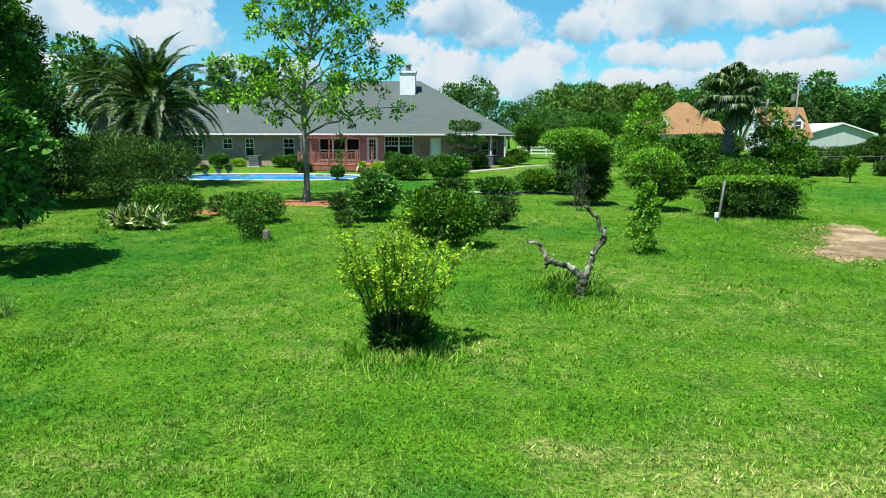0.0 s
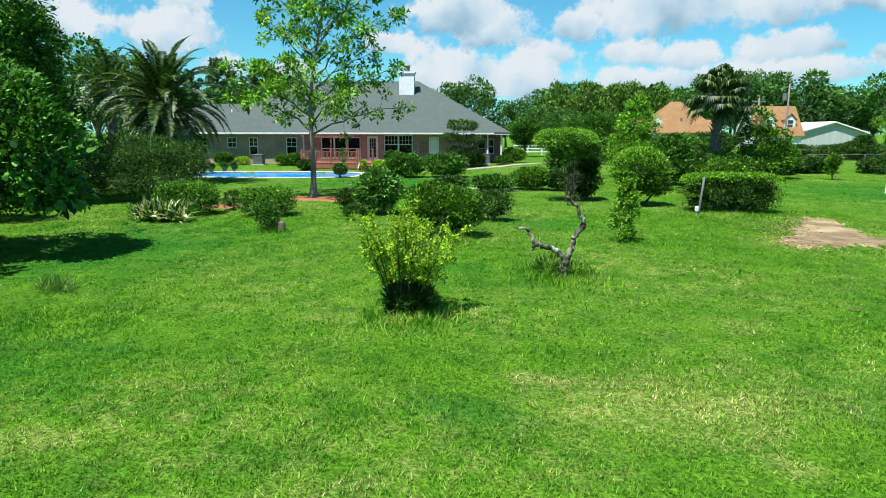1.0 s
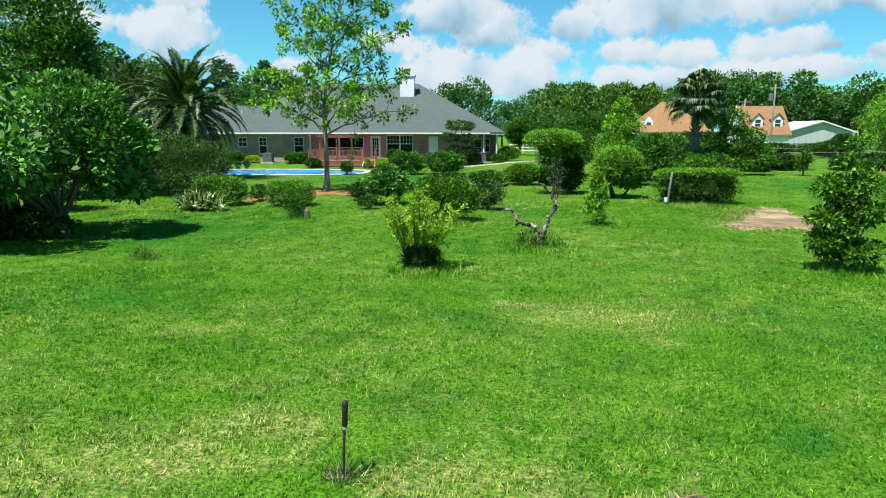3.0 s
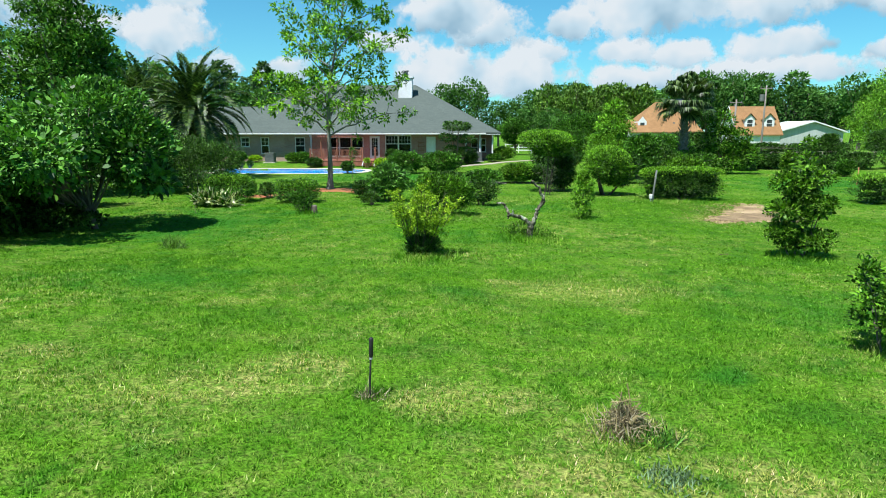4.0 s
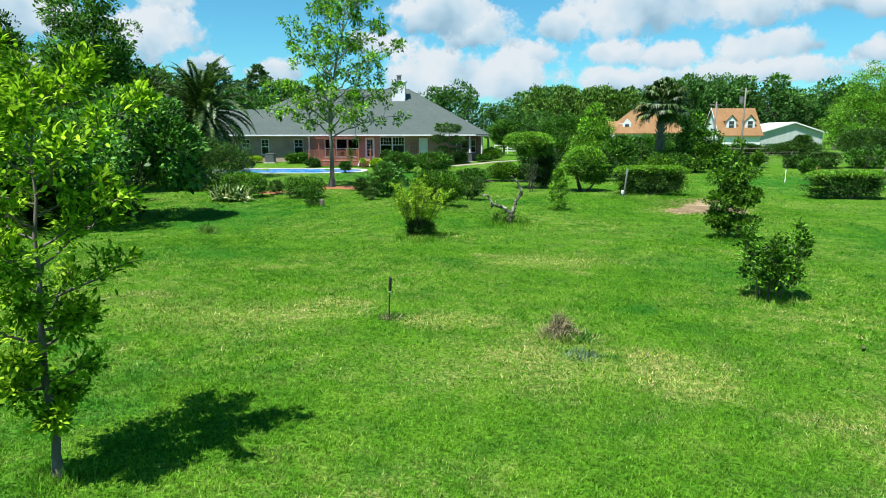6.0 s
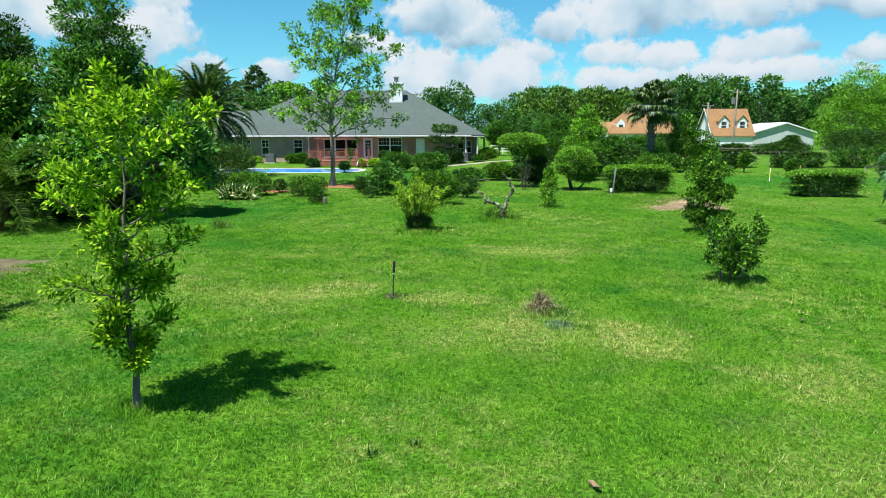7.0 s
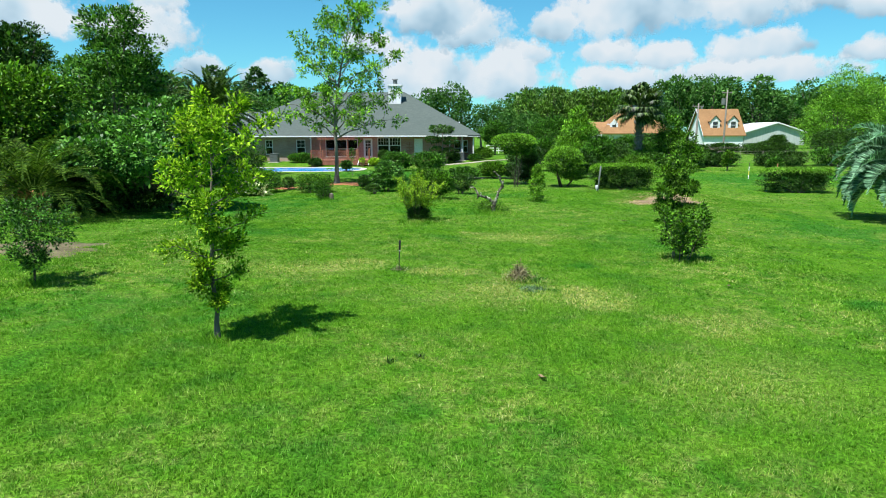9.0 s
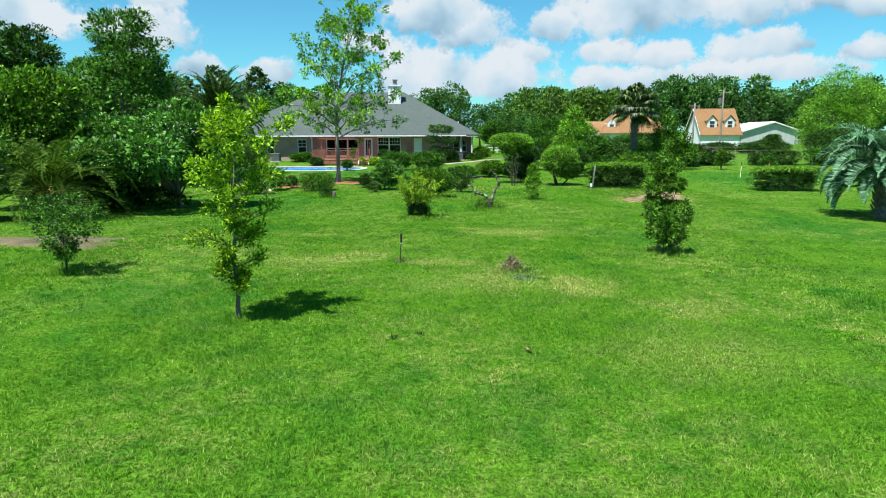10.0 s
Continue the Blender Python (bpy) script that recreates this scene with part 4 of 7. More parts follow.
pot_plant(-19.3, 58.9, 0.19, 0.3, 1, LEAF_DARK, "clay pot with dark green plant beside the pool")
pot_plant(-18.4, 59.2, 0.2, 0.25, 2, LEAF_MID, "clay pot with low green plant beside the pool")
pot_plant(-17.7, 59.3, 0.16, 0.3, 3, LEAF_DARK, "clay pot with dark green plant beside the pool")
pot_plant(-8.3, 61.2, 0.22, 0.5, 4, LEAF_YELLOW, "clay pot with yellow-green plant by the deck steps")


def wall_ornament():
    root = empty("trellis_frame", -5.0 + 0.9, 66.93, 0.9)
    for x in (-0.25, 0.0, 0.25):
        box_part("upright", x - 0.02, x + 0.02, -0.03, 0.0, 0, 1.1, RED_WOOD, root)
    for z in (0.2, 0.55, 0.9):
        box_part("crossbar", -0.3, 0.3, -0.05, -0.03, z, z + 0.04, RED_WOOD, root)
    return tagged(root, "small red wooden trellis on the brick wall", "trellis")


wall_ornament()

# ---- neighbours ----


def gable_roof(bm, x0, x1, y0, y1, z, ridge_z, over=0.4, thick=0.18):
    ym = (y0 + y1) / 2
    for ya, yb in ((y0 - over, ym), (y1 + over, ym)):
        zl = z - over * (ridge_z - z) / (ym - y0)
        v = [bm.verts.new(p) for p in ((x0 - over, ya, zl), (x1 + over, ya, zl), (x1 + over, yb, ridge_z), (x0 - over, yb, ridge_z))]
        w = [bm.verts.new((p.co.x, p.co.y, p.co.z + thick)) for p in v]
        for q in ((0, 1, 2, 3),):
            bm.faces.new([v[i] for i in q]), bm.faces.new([w[i] for i in q[::-1]])
        for i in range(4):
            j = (i + 1) % 4
            bm.faces.new((v[i], v[j], w[j], w[i]))


def white_cottage():
    root = empty("white_cottage", 54.8, 130.0, -0.3)
    bm = bmesh.new()
    box(bm, -3.9, 3.9, 0, 8.4, 0, 2.9)
    for x in (-3.9, 3.9):
        v = [bm.verts.new(p) for p in ((x, 0, 2.9), (x, 8.4, 2.9), (x, 4.2, 7.7))]
        bm.faces.new(v)
    part("wall", bm, CREAM, root, "white siding walls")
    bm = bmesh.new()
    gable_roof(bm, -3.9, 3.9, 0, 8.4, 2.9, 7.75)
    part("roof", bm, TERRACOTTA, root, "orange-brown gable roof")
    bm = bmesh.new()
    for sgn in (0, 1):
        ya, yb = (-0.5, 4.2) if sgn == 0 else (8.9, 4.2)
        za, zb = 2.33, 7.8
        v = [bm.verts.new(p) for p in ((-4.36, ya, za), (-4.36, yb, zb), (-4.36, yb, zb + 0.3), (-4.36, ya, za + 0.3))]
        w = [bm.verts.new((-4.31, p.co.y, p.co.z)) for p in v]
        bm.faces.new(v), bm.faces.new(w[::-1])
        for i in range(4):
            bm.faces.new((v[i], v[(i + 1) % 4], w[(i + 1) % 4], w[i]))
    part("barge_board", bm, WHITE_PAINT, root)
    for cx in (-1.5, 2.1):
        d = new("dormer")
        d.parent = root
        d.location = (cx, 0.9, 3.75)
        d.scale = (1.12, 1.0, 1.15)
        bm = bmesh.new()
        box(bm, -0.85, 0.85, 0, 2.4, -0.3, 1.5)
        v = [bm.verts.new(p) for p in ((-0.85, 0, 1.5), (0.85, 0, 1.5), (0, 0, 2.3))]
        bm.faces.new(v)
        part("wall", bm, WHITE_PAINT, d)
        bm = bmesh.new()
        for s in (-1, 1):
            v = [bm.verts.new(p) for p in ((s * 1.05, -0.2, 1.35), (0, -0.2, 2.4), (0, 3.4, 2.4), (s * 1.05, 2.4, 1.35))]
            w = [bm.verts.new((p.co.x, p.co.y, p.co.z + 0.1)) for p in v]
            bm.faces.new(v), bm.faces.new(w[::-1])
            for i in range(4):
                bm.faces.new((v[i], v[(i + 1) % 4], w[(i + 1) % 4], w[i]))
        part("roof", bm, TERRACOTTA, d)
        box_part("pane", -0.45, 0.45, -0.03, -0.01, 0.1, 1.4, GLASS, d)
        bm = bmesh.new()
        wall_open(bm, -0.55, 0.55, 0.0, 1.5, -0.06, -0.032, [(-0.43, 0.43, 0.12, 0.72), (-0.43, 0.43, 0.8, 1.38)])
        part("window_frame", bm, WHITE_PAINT, d)
    box_part("roof_stack", -3.1, -2.8, 4.6, 4.9, 7.4, 8.4, AC_GREY, root)
    return tagged(root, "white cottage with orange-brown roof and two dormers", "house")


white_cottage()


def orange_roofed_house():
    root = empty("orange_roofed_house", 31.3, 115.0, -0.3)
    bm = bmesh.new()
    box(bm, -6.0, 7.3, 0, 10, 0, 3.0)
    part("wall", bm, CREAM, root, "pale walls")
    bm = bmesh.new()
    gable_roof(bm, -6.0, 7.3, 2.0, 8.0, 3.6, 5.0, 0.5)
    part("low_roof", bm, TERRACOTTA, root, "low orange shingle roof")
    part("roof", hip_roof(-4.4, 7.8, -0.6, 9.6, 2.95, 0.9, 2.5, 4.5, 8.05), TERRACOTTA, root, "steep hipped orange shingle roof")
    d = new("dormer")
    d.parent = root
    d.location = (-2.1, 0.5, 3.6)
    bm = bmesh.new()
    box(bm, -0.7, 0.7, 0, 2.5, -0.4, 1.2)
    v = [bm.verts.new(p) for p in ((-0.7, 0, 1.2), (0.7, 0, 1.2), (0, 0, 2.0))]
    bm.faces.new(v)
    part("wall", bm, WHITE_PAINT, d)
    box_part("pane", -0.35, 0.35, -0.04, -0.01, 0.1, 1.0, GLASS, d)
    for x, y, z in ((1.6, 1.2, 5.2), (3.0, 0.8, 4.5)):
        box_part("roof_vent", x, x + 0.3, y, y + 0.3, z - 0.5, z + 0.15, AC_GREY, root)
    return tagged(root, "house with a steep orange shingle roof behind shrubs", "house")


orange_roofed_house()


def metal_shed():
    root = empty("metal_shed", 77.3, 155.0, -0.3)
    bm = bmesh.new()
    box(bm, -7.2, 7.2, 0, 18, 0, 3.0)
    v = [bm.verts.new(p) for p in ((-7.2, 0, 3.0), (7.2, 0, 3.0), (0.4, 0, 5.2))]
    bm.faces.new(v)
    part("wall", bm, GREY_SIDING, root, "grey-green ribbed walls")
    bm = bmesh.new()
    for s, za in ((-7.9, 2.85), (7.7, 2.95)):
        v = [bm.verts.new(p) for p in ((s, -0.6, za), (0.4, -0.6, 5.3), (0.4, 18.5, 5.3), (s, 18.5, za))]
        w = [bm.verts.new((p.co.x, p.co.y, p.co.z + 0.28)) for p in v]
        bm.faces.new(v), bm.faces.new(w[::-1])
        for i in range(4):
            bm.faces.new((v[i], v[(i + 1) % 4], w[(i + 1) % 4], w[i]))
    part("roof", bm, WHITE_PAINT, root, "white metal roof")
    return tagged(root, "grey-green metal shed with white gable roof", "shed")


metal_shed()


def utility_pole(x, y, h, transformer):
    root = empty("utility_pole", x, y)
    w = Wood()
    w.tube([(0, 0, -0.5), (0.02, 0, h * 0.5), (0.05, 0, h)], [0.17, 0.14, 0.11], 10)
    part("pole", w.mesh("pole", POLE_WOOD), None, root)
    if transformer:
        bm = bmesh.new()
        bmesh.ops.create_cone(bm, cap_ends=True, segments=14, radius1=0.36, radius2=0.36, depth=1.1, matrix=Matrix.Translation((-0.5, 0, h - 1.9)))
        part("transformer", bm, POST_GREY, root, "grey cylindrical transformer")
    box_part("crossarm", -0.9, 0.9, -0.06, 0.06, h - 0.5, h - 0.38, POLE_WOOD, root)
    for sx in (-0.8, 0.0, 0.8):
        bm = bmesh.new()
        bmesh.ops.create_cone(bm, cap_ends=True, segments=8, radius1=0.06, radius2=0.04, depth=0.2, matrix=Matrix.Translation((sx, 0, h - 0.28)))
        part("insulator", bm, POST_GREY, root)
    return tagged(root, "tall wooden utility pole" + (" with a transformer" if transformer else ""), "utility pole")


utility_pole(47.7, 113, 10.2, True)
utility_pole(39.5, 104, 7.6, False)
utility_pole(11.0, 150, 9.0, False)


def wire_fence(x0, y0, x1, y1, n, h=1.2):
    root = empty("wire_fence", x0, y0)
    d = np.array([x1 - x0, y1 - y0]) / n
    for i in range(n + 1):
        x, y = d * i
        z = gz(x0 + x, y0 + y) - root.location.z
        w = Wood()
        w.tube([(x, y, z - 0.2), (x, y, z + h)], [0.028, 0.028], 6)
        part("post", w.mesh("post", POLE_WOOD), None, root)
    for k in range(6):
        w = Wood()
        zz = 0.08 + (h - 0.1) * k / 5
        w.tube([(*(d * i), gz(x0 + d[0] * i, y0 + d[1] * i) - root.location.z + zz) for i in range(n + 1)], [0.005 if k < 5 else 0.014] * (n + 1), 4)
        part("wire", w.mesh("wire", POLE_WOOD), None, root)
    return tagged(root, "low galvanised wire fence along the lot line", "fence")


wire_fence(27.5, 66, 46, 66.5, 8)
wire_fence(27.5, 45.5, 40, 45, 6, 1.1)


def white_rail_fence():
    root = empty("rail_fence", 5.5, 96)
    for i in range(7):
        box_part("post", i * 1.8 - 0.06, i * 1.8 + 0.06, -0.06, 0.06, -0.1, 1.25, WHITE_PAINT, root)
    for z in (0.3, 0.7, 1.1):
        box_part("rail", -0.1, 10.9, -0.085, -0.062, z, z + 0.13, WHITE_PAINT, root)
    return tagged(root, "white painted rail fence beyond the house", "fence")


white_rail_fence()

# ---- palms ----


def feather_palm(name, label, x, y, trunk_h, trunk_r, fronds, length, mat, seed, arch=1.0, leaflets=34, leaf_len=0.5, leaf_w=0.04, droop=0.5, boots=PALM_TRUNK, steep=(0.1, 1.35), z=None, vee=0.5):
    """A palm with arching feather fronds: trunk with leaf boots, each frond a rachis with two rows of leaflets."""
    rng = np.random.default_rng(seed)
    root = empty(name, x, y, z)
    w = Wood()
    zs = np.linspace(-0.2, trunk_h, 9)
    w.tube(np.stack([0 * zs, 0 * zs, zs], -1), trunk_r * (1 + 0.12 * np.sin(zs * 7)), 12)
    for i in range(60):
        a, h = i * 2.4, trunk_h * (0.15 + 0.85 * i / 60)
        d = np.array([math.cos(a), math.sin(a), 0])
        w.tube([d * trunk_r * 0.9 + [0, 0, h], d * trunk_r * 1.2 + [0, 0, h + 0.12], d * trunk_r * 1.45 + [0, 0, h + 0.28]], [0.06, 0.05, 0.02], 5)
    part("trunk", w.mesh("trunk", boots), None, root)
    for i in range(fronds):
        f = (i + 0.5) / fronds
        a = i * 2.39996 + rng.uniform(-0.2, 0.2)
        el = steep[1] + (steep[0] - steep[1]) * f + rng.uniform(-0.12, 0.12)
        ln = length * rng.uniform(0.85, 1.1)
        n = 12
        pts = [np.array([math.cos(a) * trunk_r * 0.5, math.sin(a) * trunk_r * 0.5, trunk_h + 0.25 * (1 - f)])]
        e = el
        for k in range(n):
            s = ln / n
            e -= arch * (0.05 + 0.16 * (k / n)) * (0.6 + 0.8 * max(0.0, math.cos(e)))
            pts.append(pts[-1] + s * np.array([math.cos(a) * math.cos(e), math.sin(a) * math.cos(e), math.sin(e)]))
        pts = np.array(pts)
        ww = Wood()
        ww.tube(pts, np.linspace(0.028, 0.006, n + 1), 4)
        rv, rf = np.concatenate(ww.v), [list(dict.fromkeys(q)) for q in np.concatenate(ww.f).tolist()]
        t = np.linspace(0.14, 0.99, leaflets)
        k = np.minimum((t * n).astype(int), n - 1)
        p = pts[k] + (pts[k + 1] - pts[k]) * (t * n - k)[:, None]
        d = unit(pts[k + 1] - pts[k])
        side = unit(np.cross(d, np.array([0, 0, 1.0])))
        upv = np.cross(side, d)
        v = []
        for sg in (-1, 1):
            L = leaf_len * (np.sin(np.clip(t * 1.05 + 0.05, 0, 1) * math.pi) ** 0.5 + 0.15)[:, None] * rng.uniform(0.85, 1.1, (leaflets, 1))
            way = unit(side * sg + d * 0.75 + upv * vee + rng.normal(size=(leaflets, 3)) * 0.1)
            mid = p + way * L * 0.55
            tip = p + way * L * 0.95 + np.array([0, 0, -1.0]) * L * droop
            wd = d * leaf_w
            v.append(np.stack([p, mid - wd * 0.5, tip, mid + wd * 0.5], 1))
        v = np.concatenate(v).reshape(-1, 3)
        m = len(rv)
        me = bpy.data.meshes.new("frond")
        me.from_pydata(np.concatenate([rv, v]).tolist(), [], rf + (np.arange(8 * leaflets).reshape(-1, 4) + m).tolist())
        me.materials.append(mat)
        part("frond", me, None, root)
    return tagged(root, label, "palm")


def fan_palm(name, label, x, y, trunk_h, seed, fans=46, reach=1.25, fan_r=1.3, z=None):
    """A cabbage palm: booted trunk and a round head of drooping fan leaves."""
    rng = np.random.default_rng(seed)
    root = empty(name, x, y, z)
    w = Wood()
    zs = np.linspace(-0.2, trunk_h, 14)
    w.tube(np.stack([0.05 * np.sin(zs), 0 * zs, zs], -1), 0.26 + 0.03 * np.sin(zs * 9), 12)
    for i in range(90):
        a, h = i * 2.4, 0.3 + (trunk_h - 0.3) * i / 90
        d = np.array([math.cos(a), math.sin(a), 0])
        w.tube([d * 0.24 + [0, 0, h], d * 0.34 + [0, 0, h + 0.12], d * 0.48 + [0, 0, h + 0.32]], [0.06, 0.05, 0.02], 4)
    part("trunk", w.mesh("trunk", PALM_TRUNK), None, root)
    for i in range(fans):
        f = (i + 0.5) / fans
        a = i * 2.39996
        el = 1.4 - 2.1 * f + rng.uniform(-0.3, 0.3)
        d = np.array([math.cos(a) * math.cos(el), math.sin(a) * math.cos(el), math.sin(el)])
        p0 = np.array([0, 0, trunk_h])
        p1 = p0 + d * reach * rng.uniform(0.75, 1.1)
        s = unit(np.cross(d, [0, 0, 1.0]))
        u = np.cross(s, d)
        v, q = [], []
        for j in range(34):
            th = -2.3 + 4.6 * j / 33
            way = unit(d * math.cos(th) + s * math.sin(th) + u * 0.1)
            L = fan_r * (0.75 + 0.25 * math.cos(th)) * rng.uniform(0.9, 1.1)
            ww = unit(np.cross(way, u)) * 0.06
            b0 = len(v)
            mid = p1 + way * L * 0.6
            tip = p1 + way * L * 0.8 - np.array([0, 0, rng.uniform(0.12, 0.5) * L])
            v += [p1, mid - ww, tip, mid + ww]
            q.append([b0, b0 + 1, b0 + 2, b0 + 3])
        wd = Wood()
        wd.tube([p0, (p0 + p1) / 2 + [0, 0, 0.05], p1], [0.03, 0.022, 0.016], 4)
        rv, rf = np.concatenate(wd.v), [list(dict.fromkeys(k)) for k in np.concatenate(wd.f).tolist()]
        me = bpy.data.meshes.new("fan_leaf")
        me.from_pydata(np.concatenate([rv, np.array(v)]).tolist(), [], rf + (np.array(q) + len(rv)).tolist())
        me.materials.append(FROND_FAN)
        part("fan_leaf", me, None, root)
    return tagged(root, label, "palm")


feather_palm("date_palm", "large date palm with arching dark green fronds", -17.6, 48.6, 4.4, 0.42, 96, 4.1, FROND, 11, 0.7, 70, 0.46, 0.085, 0.12, steep=(-0.75, 1.5), vee=0.4)
feather_palm("date_palm", "tall date palm partly behind other trees", -24.0, 54.5, 5.6, 0.35, 40, 3.4, FROND, 12, 0.75, 40, 0.5, 0.13, 0.1, steep=(-0.4, 1.45), vee=0.25)
feather_palm("pindo_palm", "low palm with green fronds and orange-brown leaf bases", -14.6, 22.3, 1.0, 0.34, 46, 3.4, FROND_WARM, 13, 0.95, 64, 0.42, 0.04, 0.2, ORANGE_BOOT, (0.1, 1.3))
feather_palm("pindo_palm", "blue-green pindo palm with strongly arched fronds", 18.2, 25.2, 1.9, 0.36, 74, 2.75, FROND_BLUE, 14, 0.92, 90, 0.46, 0.06, 0.06, PALM_TRUNK, (0.0, 1.3), vee=0.9)
fan_palm("cabbage_palm", "tall cabbage palm with booted trunk and fan leaves", 16.95, 57.8, 5.5, 15, fans=60, reach=1.45, fan_r=1.3)

# ---- lawn plants, near ----


def yellow_bush():
    rng = np.random.default_rng(5)
    root = empty("yellow_shrub", -0.95, 21.5)
    w = Wood()
    cen, out = [], []
    for i in range(24):
        az = i * 2.4
        sp = 0.78 * ((i + 0.5) / 24) ** 0.7
        h = rng.uniform(1.15, 1.68) - 0.55 * sp ** 2
        top = np.array([math.cos(az) * sp * 1.1 + 0.03, math.sin(az) * sp, h])
        foot = np.array([math.cos(az) * 0.12, math.sin(az) * 0.12, -0.05])
        st = curve_pts(foot, top, [math.cos(az) * 0.05, math.sin(az) * 0.05, 0.08], 10)
        w.tube(st, np.linspace(0.014, 0.004, 10), 5)
        for k in range(4, 10):
            for j in range(2):
                sd = unit(rng.normal(size=3) * [0.8, 0.8, 0.5] + [math.cos(az) * 0.4, math.sin(az) * 0.4, 0.55])
                ln = rng.uniform(0.08, 0.24)
                tip = st[k] + sd * ln
                w.tube([st[k], (st[k] + tip) / 2 + [0, 0, 0.01], tip], [0.004, 0.003, 0.002], 3)
                if rng.uniform() < 0.35:
                    continue
                for g in np.linspace(0.25, 1, 4):
                    cen.append(st[k] + sd * ln * g), out.append(sd)
    part("branchwork", w.mesh("branchwork", DARK_BARK), None, root, "thin dark stems")
    cen, out = np.array(cen), np.array(out)
    k = rng.integers(0, len(cen), 8000)
    off = rng.normal(size=(len(k), 3))
    p = cen[k] + off * 0.022
    v = leaf_quads(rng, p, unit(out[k] * 0.6 + off * 0.7), 0.05, 0.026, 0.25, corners=6)
    part("foliage", array_mesh("foliage", v, quad_faces(len(p), 6), LEAF_YELLOW), None, root, "yellow-green leaves")
    part("undergrowth", foliage_mesh(rng, "undergrowth", [(0.05, 0, 0.2, 0.45, 0.4, 0.3)], LEAF_DARK, 1700, 0.16, 0.016, inner=0.5, up=0.9, low=0.0), None, root, "dark grassy undergrowth")
    return tagged(root, "sparse shrub with yellow-green leaves on the lawn", "shrub")


yellow_bush()


def dead_tree():
    rng = np.random.default_rng(9)
    root = empty("dead_tree", 1.84, 24.25)
    w = Wood()

    def limb(pts, r0, r1):
        p = np.array(pts, float)
        t = np.linspace(0, len(p) - 1, 5 * len(p))
        q = np.stack([np.interp(t, range(len(p)), p[:, i]) for i in range(3)], -1) + rng.normal(size=(len(t), 3)) * 0.012
        w.tube(q, 1.15 * np.linspace(r0, r1, len(t)) * (1 + 0.04 * np.sin(np.arange(len(t)) * 1.9) + 0.05 * rng.normal(size=len(t))), 8)

    limb([(-0.02, 0, -0.1), (0.0, 0, 0.2), (0.03, 0, 0.42)], 0.085, 0.07)
    limb([(0.03, 0, 0.36), (-0.12, -0.05, 0.52), (-0.28, -0.08, 0.60), (-0.46, -0.1, 0.64), (-0.58, -0.1, 0.66), (-0.64, -0.06, 0.82), (-0.74, -0.02, 0.96), (-0.92, 0, 0.98)], 0.052, 0.024)
    limb([(0.03, 0, 0.36), (0.14, 0, 0.6), (0.18, 0.04, 0.8), (0.33, 0.05, 0.98), (0.38, 0.05, 1.05), (0.28, 0.05, 1.2), (0.22, 0.03, 1.36), (0.0, 0.0, 1.58)], 0.052, 0.026)
    limb([(0.26, 0.05, 0.92), (0.36, 0.1, 1.12), (0.37, 0.1, 1.25)], 0.03, 0.015)
    limb([(-0.58, -0.1, 0.66), (-0.62, -0.12, 0.56)], 0.03, 0.015)
    limb([(-0.5, -0.1, 0.66), (-0.48, -0.12, 0.78)], 0.02, 0.01)
    part("trunk", w.mesh("trunk", DEAD_WOOD), None, root, "gnarled leafless grey limbs")
    bl = [(-0.3, 0.05, 0.22, 0.34, 0.25, 0.28), (0.1, 0.1, 0.14, 0.4, 0.3, 0.2)]
    part("sucker_growth", foliage_mesh(rng, "sucker_growth", bl, LEAF_BRIGHT, 700, 0.11, 0.014, inner=0.3, up=1.2, low=0.0), None, root, "green shoots at the foot")
    return tagged(root, "gnarled dead forked tree stump with green shoots", "dead tree")


dead_tree()

open_tree("citrus_tree", "young citrus tree with bright yellow-green leaves", "tree", -3.17, 8.72, 3.25, 0.82, LEAF_CITRUS, (0.070, 0.030), 37, trunk_r=0.042, first=0.2, limbs=32, subs=8, per=44, corners=6,
          cluster=0.11, rise=0.55, wood_mat=BARK, lean=(0.12, 0.05), shift=0.1, widest=0.74, gaps=0.5, scale_x=0.98)
open_tree("citrus_sapling", "low multi-stemmed citrus sapling with green leaves", "shrub", 5.98, 15.68, 1.35, 0.32, LEAF_HEDGE, (0.075, 0.037), 32, trunk_r=0.018, first=0.22, limbs=9, subs=4, per=13, cluster=0.12,
          rise=0.7, stems=8, base_spread=0.55, corners=6)
shrub("upright_shrub", "upright bushy shrub with glossy green leaves", "shrub", 8.3, 22.9, [(0.3, 0, 0.42, 0.72, 0.6, 0.36), (-0.3, 0.1, 0.6, 0.5, 0.5, 0.32), (0.0, 0, 0.95, 0.4, 0.4, 0.35), (-0.4, 0, 1.2, 0.48, 0.5, 0.33), (0.38, 0, 1.3, 0.5, 0.5, 0.36), (0.0, 0, 1.65, 0.5, 0.45, 0.36), (-0.35, 0, 1.85, 0.42, 0.4, 0.3), (0.3, 0, 2.0, 0.4, 0.4, 0.32), (-0.05, 0, 2.35, 0.36, 0.36, 0.34), (0.05, 0, 2.75, 0.18, 0.18, 0.24)],
      LEAF_BRIGHT, 9500, (0.09, 0.045), 33, clumps=190, clump_r=0.14, inner=0.16, corners=6)
open_tree("open_shrub", "small open shrub with dull green leaves", "shrub", -7.42, 11.2, 1.45, 0.78, LEAF_MID, (0.062, 0.03), 34, trunk_r=0.028, first=0.28, limbs=22, subs=7, per=34, cluster=0.12, rise=0.3, widest=0.7, gaps=0.15, wood_mat=DARK_BARK)

